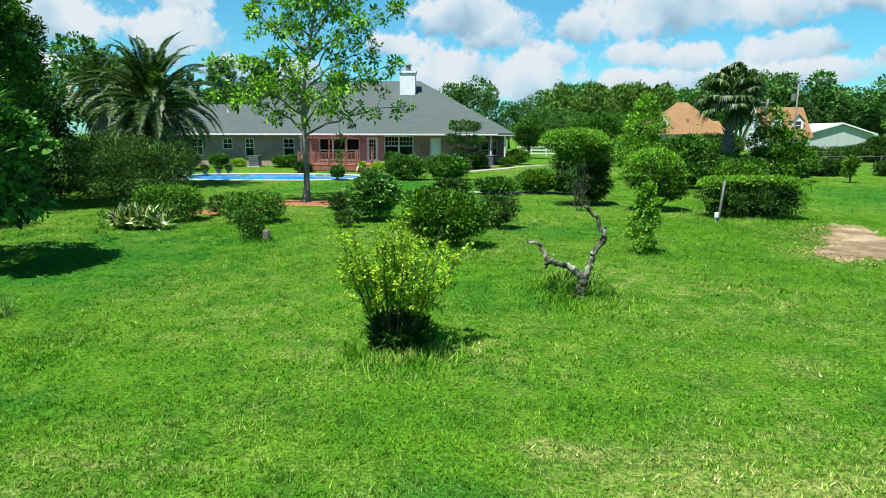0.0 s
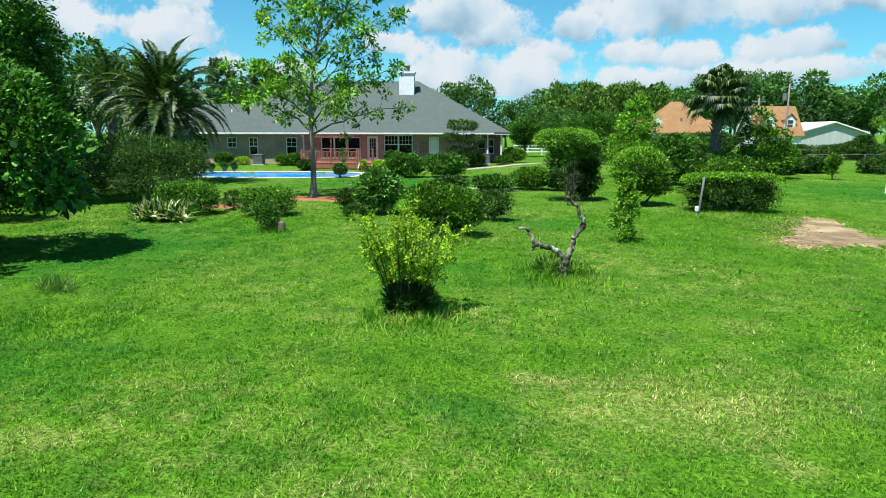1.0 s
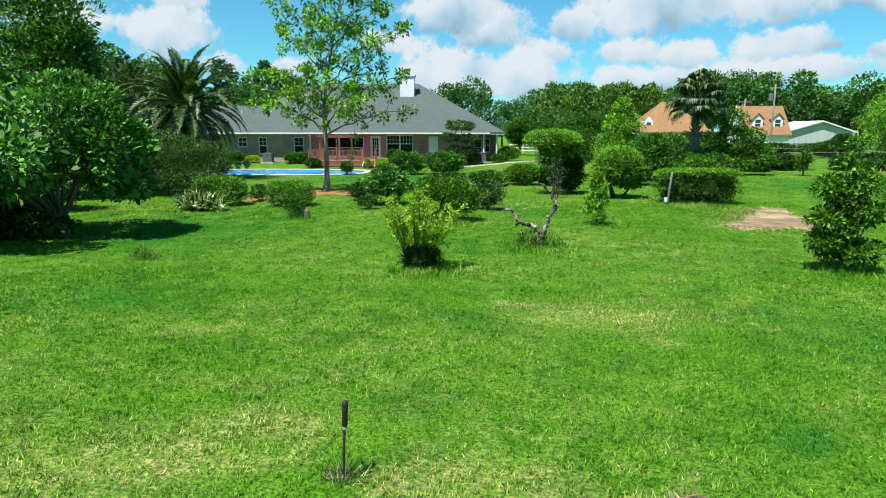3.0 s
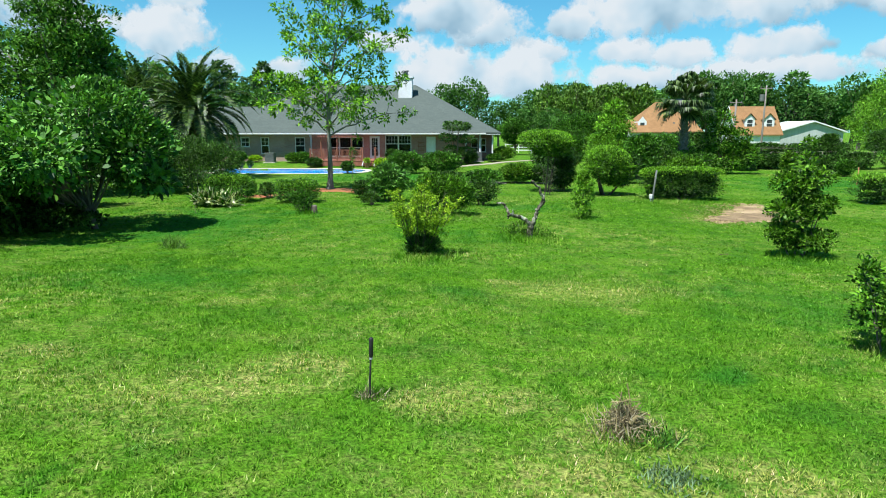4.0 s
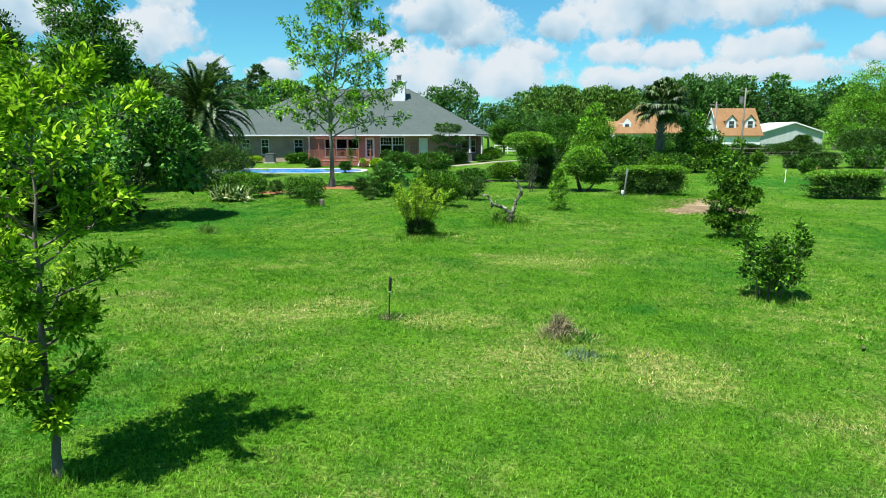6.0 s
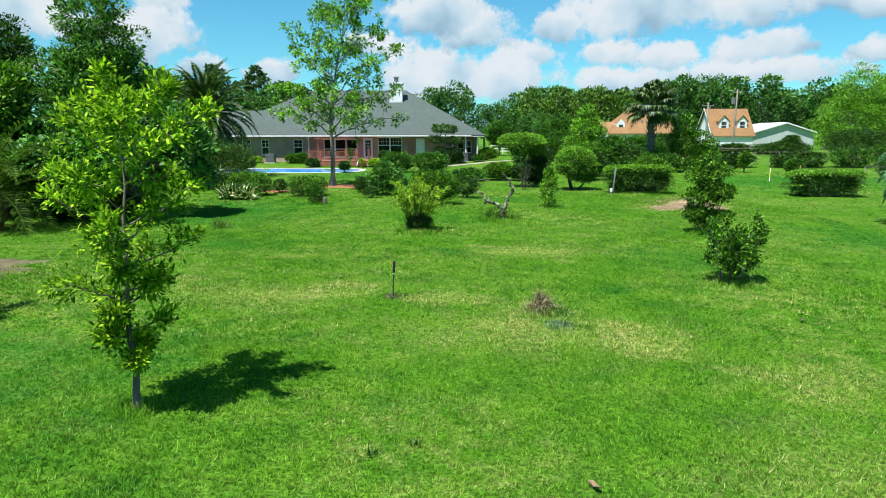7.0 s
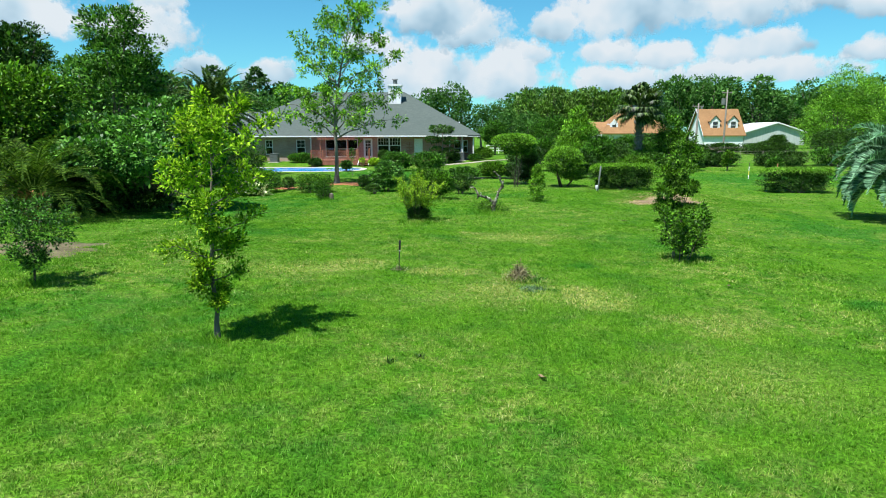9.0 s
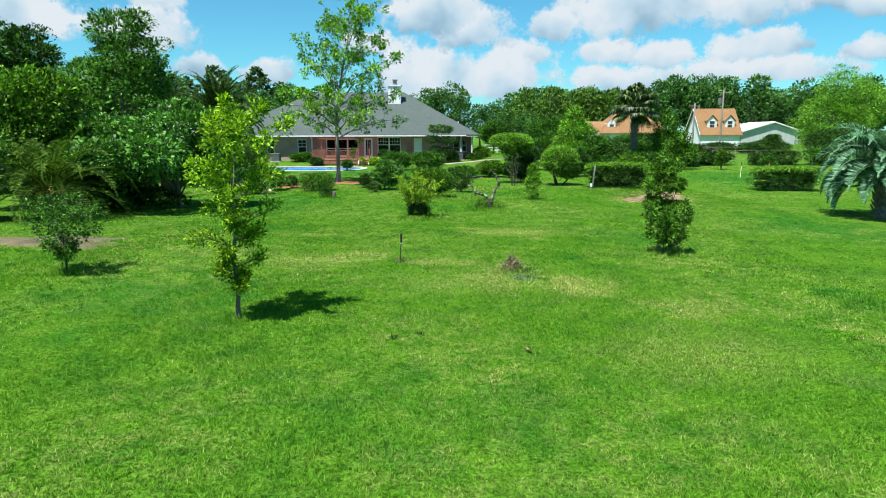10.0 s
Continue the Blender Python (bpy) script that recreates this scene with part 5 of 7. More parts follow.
shrub("round_bush", "dense rounded dark green bush on the lawn", "bush", -0.72, 29.0, [(0, 0, 0.75, 1.2, 1.0, 0.75), (-0.35, 0, 0.98, 0.8, 0.75, 0.58), (0.5, 0.1, 0.75, 0.8, 0.7, 0.65)], LEAF_HEDGE, 11000, (0.10, 0.036), 41, clumps=170, clump_r=0.2, inner=0.3)
shrub("camellia_bush", "rounded bush with large glossy dark leaves", "bush", -3.35, 35.0, [(0, 0, 0.85, 1.0, 0.95, 0.82), (0.1, 0, 1.15, 0.75, 0.75, 0.55)], LEAF_GLOSSY, 6500, (0.14, 0.075), 42, clumps=120, clump_r=0.2)
shrub("low_shrub", "small dark shrub beside the rounded bush", "shrub", -4.6, 36.5, [(0, 0, 0.45, 0.75, 0.6, 0.45)], LEAF_DARK, 2500, (0.10, 0.05), 43, clumps=50, clump_r=0.15)
shrub("low_shrub", "thin olive shrub at the foot of a bush", "shrub", -3.85, 33.2, [(0, 0, 0.28, 0.5, 0.4, 0.3)], LEAF_OLIVE, 1500, (0.09, 0.03), 44, clumps=40, clump_r=0.12)
shrub("low_shrub", "olive shrub behind the rounded bush", "shrub", 0.75, 33.5, [(0, 0, 0.55, 0.8, 0.7, 0.55)], LEAF_OLIVE, 2500, (0.09, 0.05), 45, clumps=60, clump_r=0.16)
open_tree("upright_sapling", "small upright sapling with bright green leaves", "shrub", 4.15, 29.3, 1.6, 0.48, LEAF_SPRING, (0.09, 0.045), 46, trunk_r=0.022, first=0.06, limbs=24, subs=5, per=20, cluster=0.12, rise=0.5)
# dark body leaves: the shade on the hedge's sides is put into their colour
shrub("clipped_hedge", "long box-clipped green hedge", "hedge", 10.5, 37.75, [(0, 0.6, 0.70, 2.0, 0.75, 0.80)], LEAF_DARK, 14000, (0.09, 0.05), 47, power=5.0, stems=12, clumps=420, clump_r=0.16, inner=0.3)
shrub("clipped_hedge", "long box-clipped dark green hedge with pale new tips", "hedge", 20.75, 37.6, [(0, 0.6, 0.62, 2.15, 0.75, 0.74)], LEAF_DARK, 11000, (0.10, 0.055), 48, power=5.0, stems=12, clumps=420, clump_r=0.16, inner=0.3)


def sunlit_fresh_top(root, n, blob, mat, leaf, seed, label, gate=-0.6, power=5.0):
    """Fresh growth over a clipped top; its bright colour also stands for sunlight there."""
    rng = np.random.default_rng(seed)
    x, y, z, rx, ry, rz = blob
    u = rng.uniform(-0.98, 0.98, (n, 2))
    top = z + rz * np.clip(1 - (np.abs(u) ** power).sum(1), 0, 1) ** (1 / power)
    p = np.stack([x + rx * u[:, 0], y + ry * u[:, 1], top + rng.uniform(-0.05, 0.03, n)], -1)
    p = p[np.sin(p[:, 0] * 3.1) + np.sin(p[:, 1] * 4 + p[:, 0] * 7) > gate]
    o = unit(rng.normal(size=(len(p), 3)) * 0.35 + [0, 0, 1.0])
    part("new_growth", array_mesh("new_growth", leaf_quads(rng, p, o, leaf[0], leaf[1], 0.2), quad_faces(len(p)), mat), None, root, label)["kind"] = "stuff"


# tops get a brighter leaf than the bodies, for sunlight as well as growth
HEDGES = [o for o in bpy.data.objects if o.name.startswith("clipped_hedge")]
sunlit_fresh_top(HEDGES[0], 5200, (0, 0.6, 0.70, 2.0, 0.78, 0.82), LEAF_SPRING, (0.09, 0.05), 8, "bright green new growth with sunlight in its colour", -2)
sunlit_fresh_top(HEDGES[1], 5000, (0, 0.6, 0.62, 2.1, 0.77, 0.78), LEAF_FRESH, (0.11, 0.045), 9, "yellow-green new shoots", -2)
shrub("topiary_tree", "flat-topped clipped tree on several bare stems", "tree", 4.3, 41.2, [(-0.15, 0, 2.62, 1.5, 1.3, 0.56), (0.6, 0.1, 2.4, 0.9, 0.9, 0.5), (0.15, 0, 2.25, 1.3, 1.1, 0.5)], LEAF_HEDGE, 11000, (0.10, 0.05), 49,
      clumps=170, clump_r=0.2, stem_r=0.06, stems=2, wood_mat=DARK_BARK, low=1.85)
shrub("garden_bush", "tall dark dense shrub behind the flat-topped tree", "bush", 5.3, 42.0, [(0, 0, 0.85, 0.85, 0.8, 0.95), (0.1, 0, 1.75, 0.65, 0.6, 0.65)], LEAF_DARK, 5500, (0.11, 0.055), 491, clumps=100, clump_r=0.18)
sunlit_fresh_top(bpy.data.objects["topiary_tree"], 2000, (-0.1, 0, 2.66, 1.45, 1.25, 0.55), LEAF_SPRING, (0.1, 0.05), 10, "bright green new growth with sunlight in its colour", -2, 2.4)
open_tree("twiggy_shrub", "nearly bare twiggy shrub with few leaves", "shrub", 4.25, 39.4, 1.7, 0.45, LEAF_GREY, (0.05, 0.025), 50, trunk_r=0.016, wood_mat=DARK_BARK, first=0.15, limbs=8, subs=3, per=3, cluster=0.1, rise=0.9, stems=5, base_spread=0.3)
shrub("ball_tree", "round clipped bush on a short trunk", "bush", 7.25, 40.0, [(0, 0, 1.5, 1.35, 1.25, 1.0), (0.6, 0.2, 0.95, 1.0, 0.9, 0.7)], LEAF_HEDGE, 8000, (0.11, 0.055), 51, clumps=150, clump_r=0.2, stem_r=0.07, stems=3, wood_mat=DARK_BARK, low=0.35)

sunlit_fresh_top(bpy.data.objects["ball_tree"], 2600, (0, 0, 1.5, 1.3, 1.2, 1.0), LEAF_SPRING, (0.085, 0.045), 11, "bright green new growth with sunlight in its colour", -2, 2.0)

# left-hand beds
shrub("clipped_bush", "low clipped bush with yellowish top", "bush", -10.15, 34.5, [(0, 0, 0.6, 1.1, 0.85, 0.61)], LEAF_MID, 6000, (0.09, 0.05), 52, power=3.5, lump=0.08)
shrub("clipped_bush", "low clipped green bush beside mulch", "bush", -7.2, 34.3, [(0, 0, 0.5, 1.0, 0.8, 0.52)], LEAF_MID, 4500, (0.09, 0.05), 53, power=3.5, lump=0.08)
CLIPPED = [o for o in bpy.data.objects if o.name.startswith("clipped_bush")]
sunlit_fresh_top(CLIPPED[0], 1800, (0, 0, 0.55, 0.98, 0.75, 0.55), LEAF_SPRING, (0.07, 0.04), 12, "bright green new growth with sunlight in its colour", -2, 3.5)
sunlit_fresh_top(CLIPPED[1], 1200, (0, 0, 0.46, 0.88, 0.7, 0.46), LEAF_SPRING, (0.07, 0.04), 13, "bright green new growth with sunlight in its colour", -2, 3.5)
shrub("low_shrub", "loose small shrub next to a cut stump", "shrub", -6.05, 30.75, [(0, 0, 0.45, 0.46, 0.43, 0.48)], LEAF_MID, 1800, (0.08, 0.04), 54, clumps=50, clump_r=0.12)
shrub("large_dark_bush", "broad arching dark olive bush", "bush", -13.5, 38.7, [(0, 0, 1.2, 2.9, 2.0, 1.3), (-0.6, 0, 2.1, 2.1, 1.6, 1.05), (1.3, 0, 1.75, 1.4, 1.3, 1.0)], LEAF_OLIVE, 24000, (0.10, 0.034), 55, clumps=330, clump_r=0.26, inner=0.3)
shrub("low_shrub", "small rounded shrub at the bush's foot", "shrub", -9.0, 36.0, [(0, 0, 0.4, 0.5, 0.5, 0.4)], LEAF_OLIVE, 1500, (0.09, 0.045), 56, clumps=40, clump_r=0.13)


def lily_clump():
    rng = np.random.default_rng(57)
    root = empty("variegated_lilies", -10.2, 32.75)
    n = 460
    p = np.stack([rng.uniform(-0.76, 0.76, n), rng.uniform(-0.3, 0.3, n), rng.uniform(0, 0.3, n)], -1)
    o = unit(np.stack([rng.normal(size=n) * 0.6, -0.35 + rng.normal(size=n) * 0.45, np.full(n, 0.9)], -1))
    for nm, m, sl, lab in (("green_foliage", LEAF_MID, slice(0, 190), "green strap leaves"), ("pale_foliage", PALE_LEAF, slice(190, 460), "cream-edged strap leaves")):
        v = leaf_quads(rng, p[sl], o[sl], 0.57 if nm == "green_foliage" else 0.48, 0.092, 0.1, 0.6)
        part(nm, array_mesh(nm, v, quad_faces(len(v) // 4), m), None, root, lab)
    return tagged(root, "clump of strap-leaved lilies with cream-edged leaves", "lilies")


PALE_LEAF = leaf_material("leaf_cream", (0.42, 0.46, 0.22), (0.64, 0.66, 0.42), (0.76, 0.76, 0.56), 0.2, vary=(0.7, 1.0, 1.0))
lily_clump()
open_tree("weed_sprig", "thin green sprig growing from the lawn", "weed", -10.0, 30.4, 0.75, 0.19, LEAF_MID, (0.07, 0.035), 58, trunk_r=0.01, first=0.1, limbs=8, subs=2, per=8, cluster=0.08)

fig = big_tree("fig_tree", "spreading fig tree with large light green leaves", -11.6, 26.6, [(0.0, 0, 3.3, 2.3, 2.4, 1.5), (-1.5, 0, 2.6, 1.5, 1.9, 1.55), (1.65, -0.2, 2.4, 1.4, 1.8, 1.25), (2.15, -0.3, 1.6, 0.85, 1.3, 0.72), (-1.9, -0.6, 1.2, 1.2, 1.3, 0.95), (-0.5, -1.6, 1.85, 1.9, 1.3, 0.95), (-3.2, 0.1, 2.9, 1.8, 2.0, 1.5), (-4.8, 0.5, 2.65, 1.55, 1.8, 1.45), (-2.6, -1.7, 2.3, 1.55, 1.3, 0.95), (-1.5, -2.8, 2.3, 1.8, 1.3, 1.0), (0.5, -3.0, 2.45, 1.4, 1.2, 0.95)], LEAF_GLOSSY, 34000, (0.165, 0.095), 61,
               trunk_r=0.1, trunk_h=0.5, limbs=34, clumps=270, clump_r=0.38, wood_mat=BARK, low=0.3, inner=0.14, corners=6)
# foot shoots in a darker leaf, which paints in the shade below the crown
part("undergrowth", foliage_mesh(np.random.default_rng(612), "undergrowth", [(-1.0, -0.6, 0.45, 1.2, 0.9, 0.5), (0.1, -0.4, 0.3, 0.7, 0.6, 0.3), (-2.0, -1.8, 0.5, 1.2, 0.8, 0.55)], LEAF_DARK, 4000, 0.13, 0.07, clumps=70, clump_r=0.22), None, fig, "shoots at the foot, leaves darkened for shade")
# low growth whose dark leaves also fill in the shade round the fig
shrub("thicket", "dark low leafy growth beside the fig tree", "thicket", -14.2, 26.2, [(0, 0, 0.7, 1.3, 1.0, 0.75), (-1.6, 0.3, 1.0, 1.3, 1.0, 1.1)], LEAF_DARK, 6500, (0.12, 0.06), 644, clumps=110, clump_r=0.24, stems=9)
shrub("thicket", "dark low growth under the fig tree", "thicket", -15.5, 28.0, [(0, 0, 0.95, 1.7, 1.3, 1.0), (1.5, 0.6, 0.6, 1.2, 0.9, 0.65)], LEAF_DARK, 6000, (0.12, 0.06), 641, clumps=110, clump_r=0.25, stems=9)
shrub("thicket", "dark thicket beside the broad olive bush", "thicket", -18.4, 41.2, [(0, 0, 1.4, 2.6, 1.6, 1.5), (2.2, 1.0, 1.2, 1.6, 1.2, 1.3)], LEAF_DARK, 8000, (0.16, 0.07), 642, clumps=150, clump_r=0.32, stems=9)
shrub("thicket", "dark thicket at the garden's edge", "thicket", -23.5, 40.5, [(0, 0, 1.6, 3.0, 1.6, 1.8)], LEAF_DARK, 7000, (0.2, 0.09), 643, clumps=130, clump_r=0.36, stems=9)
big_tree("oak_tree", "dense dark tree between the palm and the fig", -17.8, 27.6, [(0, 0, 2.0, 2.2, 2.0, 1.8), (-0.4, 0, 2.9, 1.7, 1.6, 1.2)], LEAF_DARK, 8000, (0.18, 0.09), 611, trunk_r=0.2, trunk_h=0.9, clumps=140, clump_r=0.36, low=0.15)
big_tree("oak_tree", "tall dense oak with dark green crown", -18.9, 36.8, [(0, 0, 9.0, 2.2, 2.0, 1.3), (0, 0, 5.0, 3.3, 3.0, 3.2), (0.2, 0, 2.4, 2.8, 2.4, 2.0), (0.8, 0, 7.6, 2.3, 2.2, 1.8), (1.4, 0, 6.3, 2.0, 1.9, 1.8), (-1.7, 0, 6.0, 2.0, 1.9, 2.0), (1.3, 0, 9.6, 0.9, 0.9, 0.8), (-0.8, 0, 9.7, 0.8, 0.8, 0.7)], LEAF_OAK, 24000, (0.2, 0.10), 62, trunk_r=0.3, trunk_h=2.4,
         clumps=330, clump_r=0.5)
big_tree("broadleaf_tree", "broad tree with yellow-green crown", -18.0, 26.0, [(0, 0, 3.6, 3.0, 2.7, 2.2), (0.9, 0, 4.6, 2.2, 2.0, 1.7)], LEAF_BRIGHT, 14000, (0.2, 0.09), 63, trunk_r=0.25, trunk_h=2.0, clumps=200, clump_r=0.5)
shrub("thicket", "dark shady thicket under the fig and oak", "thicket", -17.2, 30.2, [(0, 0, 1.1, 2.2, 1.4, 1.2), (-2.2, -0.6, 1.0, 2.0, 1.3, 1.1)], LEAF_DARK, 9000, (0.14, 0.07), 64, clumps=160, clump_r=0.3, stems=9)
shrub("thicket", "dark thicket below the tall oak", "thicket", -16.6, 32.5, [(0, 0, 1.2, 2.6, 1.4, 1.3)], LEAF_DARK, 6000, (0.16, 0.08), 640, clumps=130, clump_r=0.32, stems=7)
big_tree("oak_tree", "large dark oak at the lawn's edge", -31.5, 45.0, [(0, 0, 5.6, 4.0, 3.6, 4.0), (1.5, 0, 8.4, 3.0, 3.0, 2.6)], LEAF_DARK, 12000, (0.30, 0.16), 65, trunk_r=0.34, trunk_h=2.5, clumps=200, clump_r=0.7)
big_tree("oak_tree", "large dark oak at the lawn's edge", -22.6, 45.2, [(0, 0, 3.2, 3.0, 2.6, 2.8), (-1, 0, 5.2, 2.4, 2.2, 2.0), (0.2, 0, 7.4, 1.7, 1.6, 1.6), (-0.9, 0, 8.6, 1.5, 1.4, 1.2)], LEAF_DARK, 9500, (0.26, 0.14), 66, trunk_r=0.25, trunk_h=1.2, clumps=160, clump_r=0.6)
big_tree("oak_tree", "dense dark tree behind the low palm", -18.5, 20.5, [(0, 0, 2.4, 3.4, 2.4, 2.2), (-0.5, 0, 3.6, 2.4, 2.2, 1.6)], LEAF_OAK, 9000, (0.22, 0.12), 67, trunk_r=0.22, trunk_h=1.2, clumps=160, clump_r=0.5, low=0.2)
big_tree("oak_tree", "tall dark tree beyond the fig", -27.5, 33.0, [(0, 0, 6.0, 4.5, 4.0, 4.0), (0, 0, 9.0, 3.2, 3, 2.4)], LEAF_OAK, 10000, (0.32, 0.17), 68, trunk_r=0.34, trunk_h=2.5, clumps=170, clump_r=0.8)
shrub("grey_leaved_shrub", "pale grey-green shrub below the palms", "shrub", -17.8, 43.5, [(0, 0, 1.5, 2.0, 1.2, 1.4)], LEAF_GREY, 4500, (0.12, 0.05), 69, clumps=110, clump_r=0.3)

# slender tree in the middle


def slender_tree():
    """A tall open tree: one trunk, a few rising leaders, long limbs that droop at the ends, leaves in loose bunches."""
    rng = np.random.default_rng(75)
    root = empty("slender_tree", -7.1, 40.5)
    w = Wood()
    zs = np.linspace(-0.15, 10.9, 16)
    lean = np.stack([0.05 * np.sin(zs * 0.9) + 1.25 * np.clip((zs - 3) / 8, 0, 1) ** 1.3, 0.12 * np.sin(zs * 0.7 + 1), zs], -1)
    rad = 0.15 * (1 - np.clip(zs / 11, 0, 1) ** 0.75 * 0.93)
    rad[0] *= 1.7
    w.tube(lean, rad, 9)
    cen, out = [], []

    def at(z):
        return np.array([np.interp(z, zs, lean[:, i]) for i in range(3)])

    n = 30
    for i in range(n):
        f = (i + 0.5) / n
        z0 = 2.7 + 7.4 * f ** 1.1
        az = i * 2.39996 + 0.5
        reach = (4.4 - 3.1 * f ** 1.25) * rng.uniform(0.78, 1.1) * (1.0 + 0.16 * math.cos(az))
        climb = (1.0 + 0.9 * f) * reach * rng.uniform(0.35, 0.7)
        a0 = at(z0)
        b0 = a0 + np.array([math.cos(az) * reach, math.sin(az) * reach, climb - (0.5 if f < 0.35 else 0.0)])
        limb = curve_pts(a0, b0, [0, 0, 0.13 * reach], 10)
        limb[1:-1] += rng.normal(size=(8, 3)) * 0.05
        r0 = 0.055 * (1 - 0.6 * f)
        w.tube(limb, np.linspace(r0, r0 * 0.22, 10), 6)
        m = int(5 + 7 * reach / 3.9)
        for j in range(m):
            g = 0.28 + 0.72 * (j + rng.uniform(0.3, 0.9)) / m
            p0 = limb[min(9, int(g * 9))]
            sd = unit(np.array([math.cos(az), math.sin(az), 0.1]) * 0.5 + rng.normal(size=3) * [0.85, 0.85, 0.5])
            p1 = p0 + sd * rng.uniform(0.35, 0.95)
            w.tube(curve_pts(p0, p1, [0, 0, 0.06], 4), np.linspace(r0 * 0.3, 0.006, 4), 4)
            cen.append(p1), out.append(sd)
        cen.append(limb[-1]), out.append(unit(limb[-1] - limb[-3]))
    cen.append(lean[-1]), out.append(np.array([0, 0, 1.0]))
    cen, out = np.array(cen), np.array(out)
    size = rng.uniform(0.12, 0.36, len(cen))
    k = rng.choice(len(cen), 13000, p=size ** 1.5 / (size ** 1.5).sum())
    off = unit(unit(rng.normal(size=(len(k), 3))) + [0, 0, 0.25])
    p = cen[k] + off * (size[k] * rng.uniform(0.2, 1.1, len(k)))[:, None]
    v = leaf_quads(rng, p, unit(off + 0.5 * out[k]), 0.19, 0.095, -0.1, corners=6)
    part("trunk", w.mesh("trunk", GREY_BARK), None, root, "grey trunk and limbs")
    part("crown", array_mesh("crown", v, quad_faces(len(p), 6), LEAF_SPRING), None, root, "bright green leaves in loose bunches")
    return tagged(root, "slender tall tree with sparse bright green leaves", "tree")


slender_tree()

# ---- around the house ----
HOUSE_BUSHES = (
    (-4.4, 55.4, 1.65, 1.75, LEAF_MID, "rounded dense bush in front of the house"), (-1.7, 55.8, 1.75, 1.75, LEAF_MID, "rounded dense bush in front of the house"),
    (-1.0, 45.8, 1.1, 0.75, LEAF_OLIVE, "low olive bush on the lawn's bed"), (1.2, 46.0, 1.3, 0.9, LEAF_MID, "low rounded bush in a bed"), (3.2, 46.8, 1.3, 1.25, LEAF_BRIGHT, "loose bright green bush in a bed"),
    (4.9, 46.5, 1.1, 1.2, LEAF_DARK, "dark bush in a bed"), (-15.6, 65.4, 1.0, 0.95, LEAF_HEDGE, "clipped bush under a house window"), (-14.7, 65.2, 0.9, 1.0, LEAF_MID, "clipped bush under a house window"),
    (-19.4, 65.8, 0.7, 0.6, LEAF_YELLOW, "small yellow-green bush by the house wall"), (-13.0, 62.0, 0.8, 0.85, LEAF_DARK, "round dark bush before the deck"), (-20.8, 65.3, 1.0, 1.1, LEAF_MID, "bush beside the brick wall"),
    (-22.6, 62.6, 1.6, 1.9, LEAF_DARK, "dark bush at the pool's end"), (-6.4, 64.8, 0.9, 1.4, LEAF_OLIVE, "spiky ornamental bush by the deck"), (-7.2, 62.3, 0.8, 0.8, LEAF_YELLOW, "flowering bush by the steps"),
    (-8.7, 54.3, 0.5, 0.9, LEAF_OLIVE, "small bush at the pool's edge"), (0.2, 65.0, 1.2, 1.1, LEAF_OLIVE, "shrub at the house corner"), (3.6, 67.3, 1.2, 1.3, LEAF_BRIGHT, "yellow-green shrub at the house corner"), (2.6, 65.6, 0.7, 0.7, LEAF_MID, "small shrub at the house corner"),
)
for i, (x, y, r, h, mat, lab) in enumerate(HOUSE_BUSHES):
    shrub("garden_bush", lab, "bush", x, y, [(0, 0, h * 0.48, r, r * 0.85, h * 0.52)], mat, int(1600 + 1600 * r * h), (0.14, 0.078), 100 + i, clumps=int(70 + 90 * r), clump_r=0.2, inner=0.4, group="bushes round the house", z=-0.16 if i == 14 else None)
open_tree("sapling", "thin young sapling near the pool", "sapling", -7.3, 48.5, 2.0, 0.35, LEAF_MID, (0.12, 0.06), 72, trunk_r=0.02, first=0.45, limbs=8, subs=3, per=9, cluster=0.15)
shrub("cloud_pruned_tree", "cloud-pruned tree with flat leaf pads by the house", "tree", -0.75, 64.0, [(-0.1, 0, 3.4, 1.6, 1.3, 0.5), (-0.8, 0, 2.4, 1.0, 0.9, 0.5), (0.7, 0, 2.3, 1.3, 0.9, 0.5), (-0.5, 0, 1.35, 0.9, 0.8, 0.5), (0.8, 0, 1.2, 1.2, 0.8, 0.55)],
      LEAF_OLIVE, 6500, (0.13, 0.07), 73, clumps=120, clump_r=0.2, stem_r=0.07, stems=7)

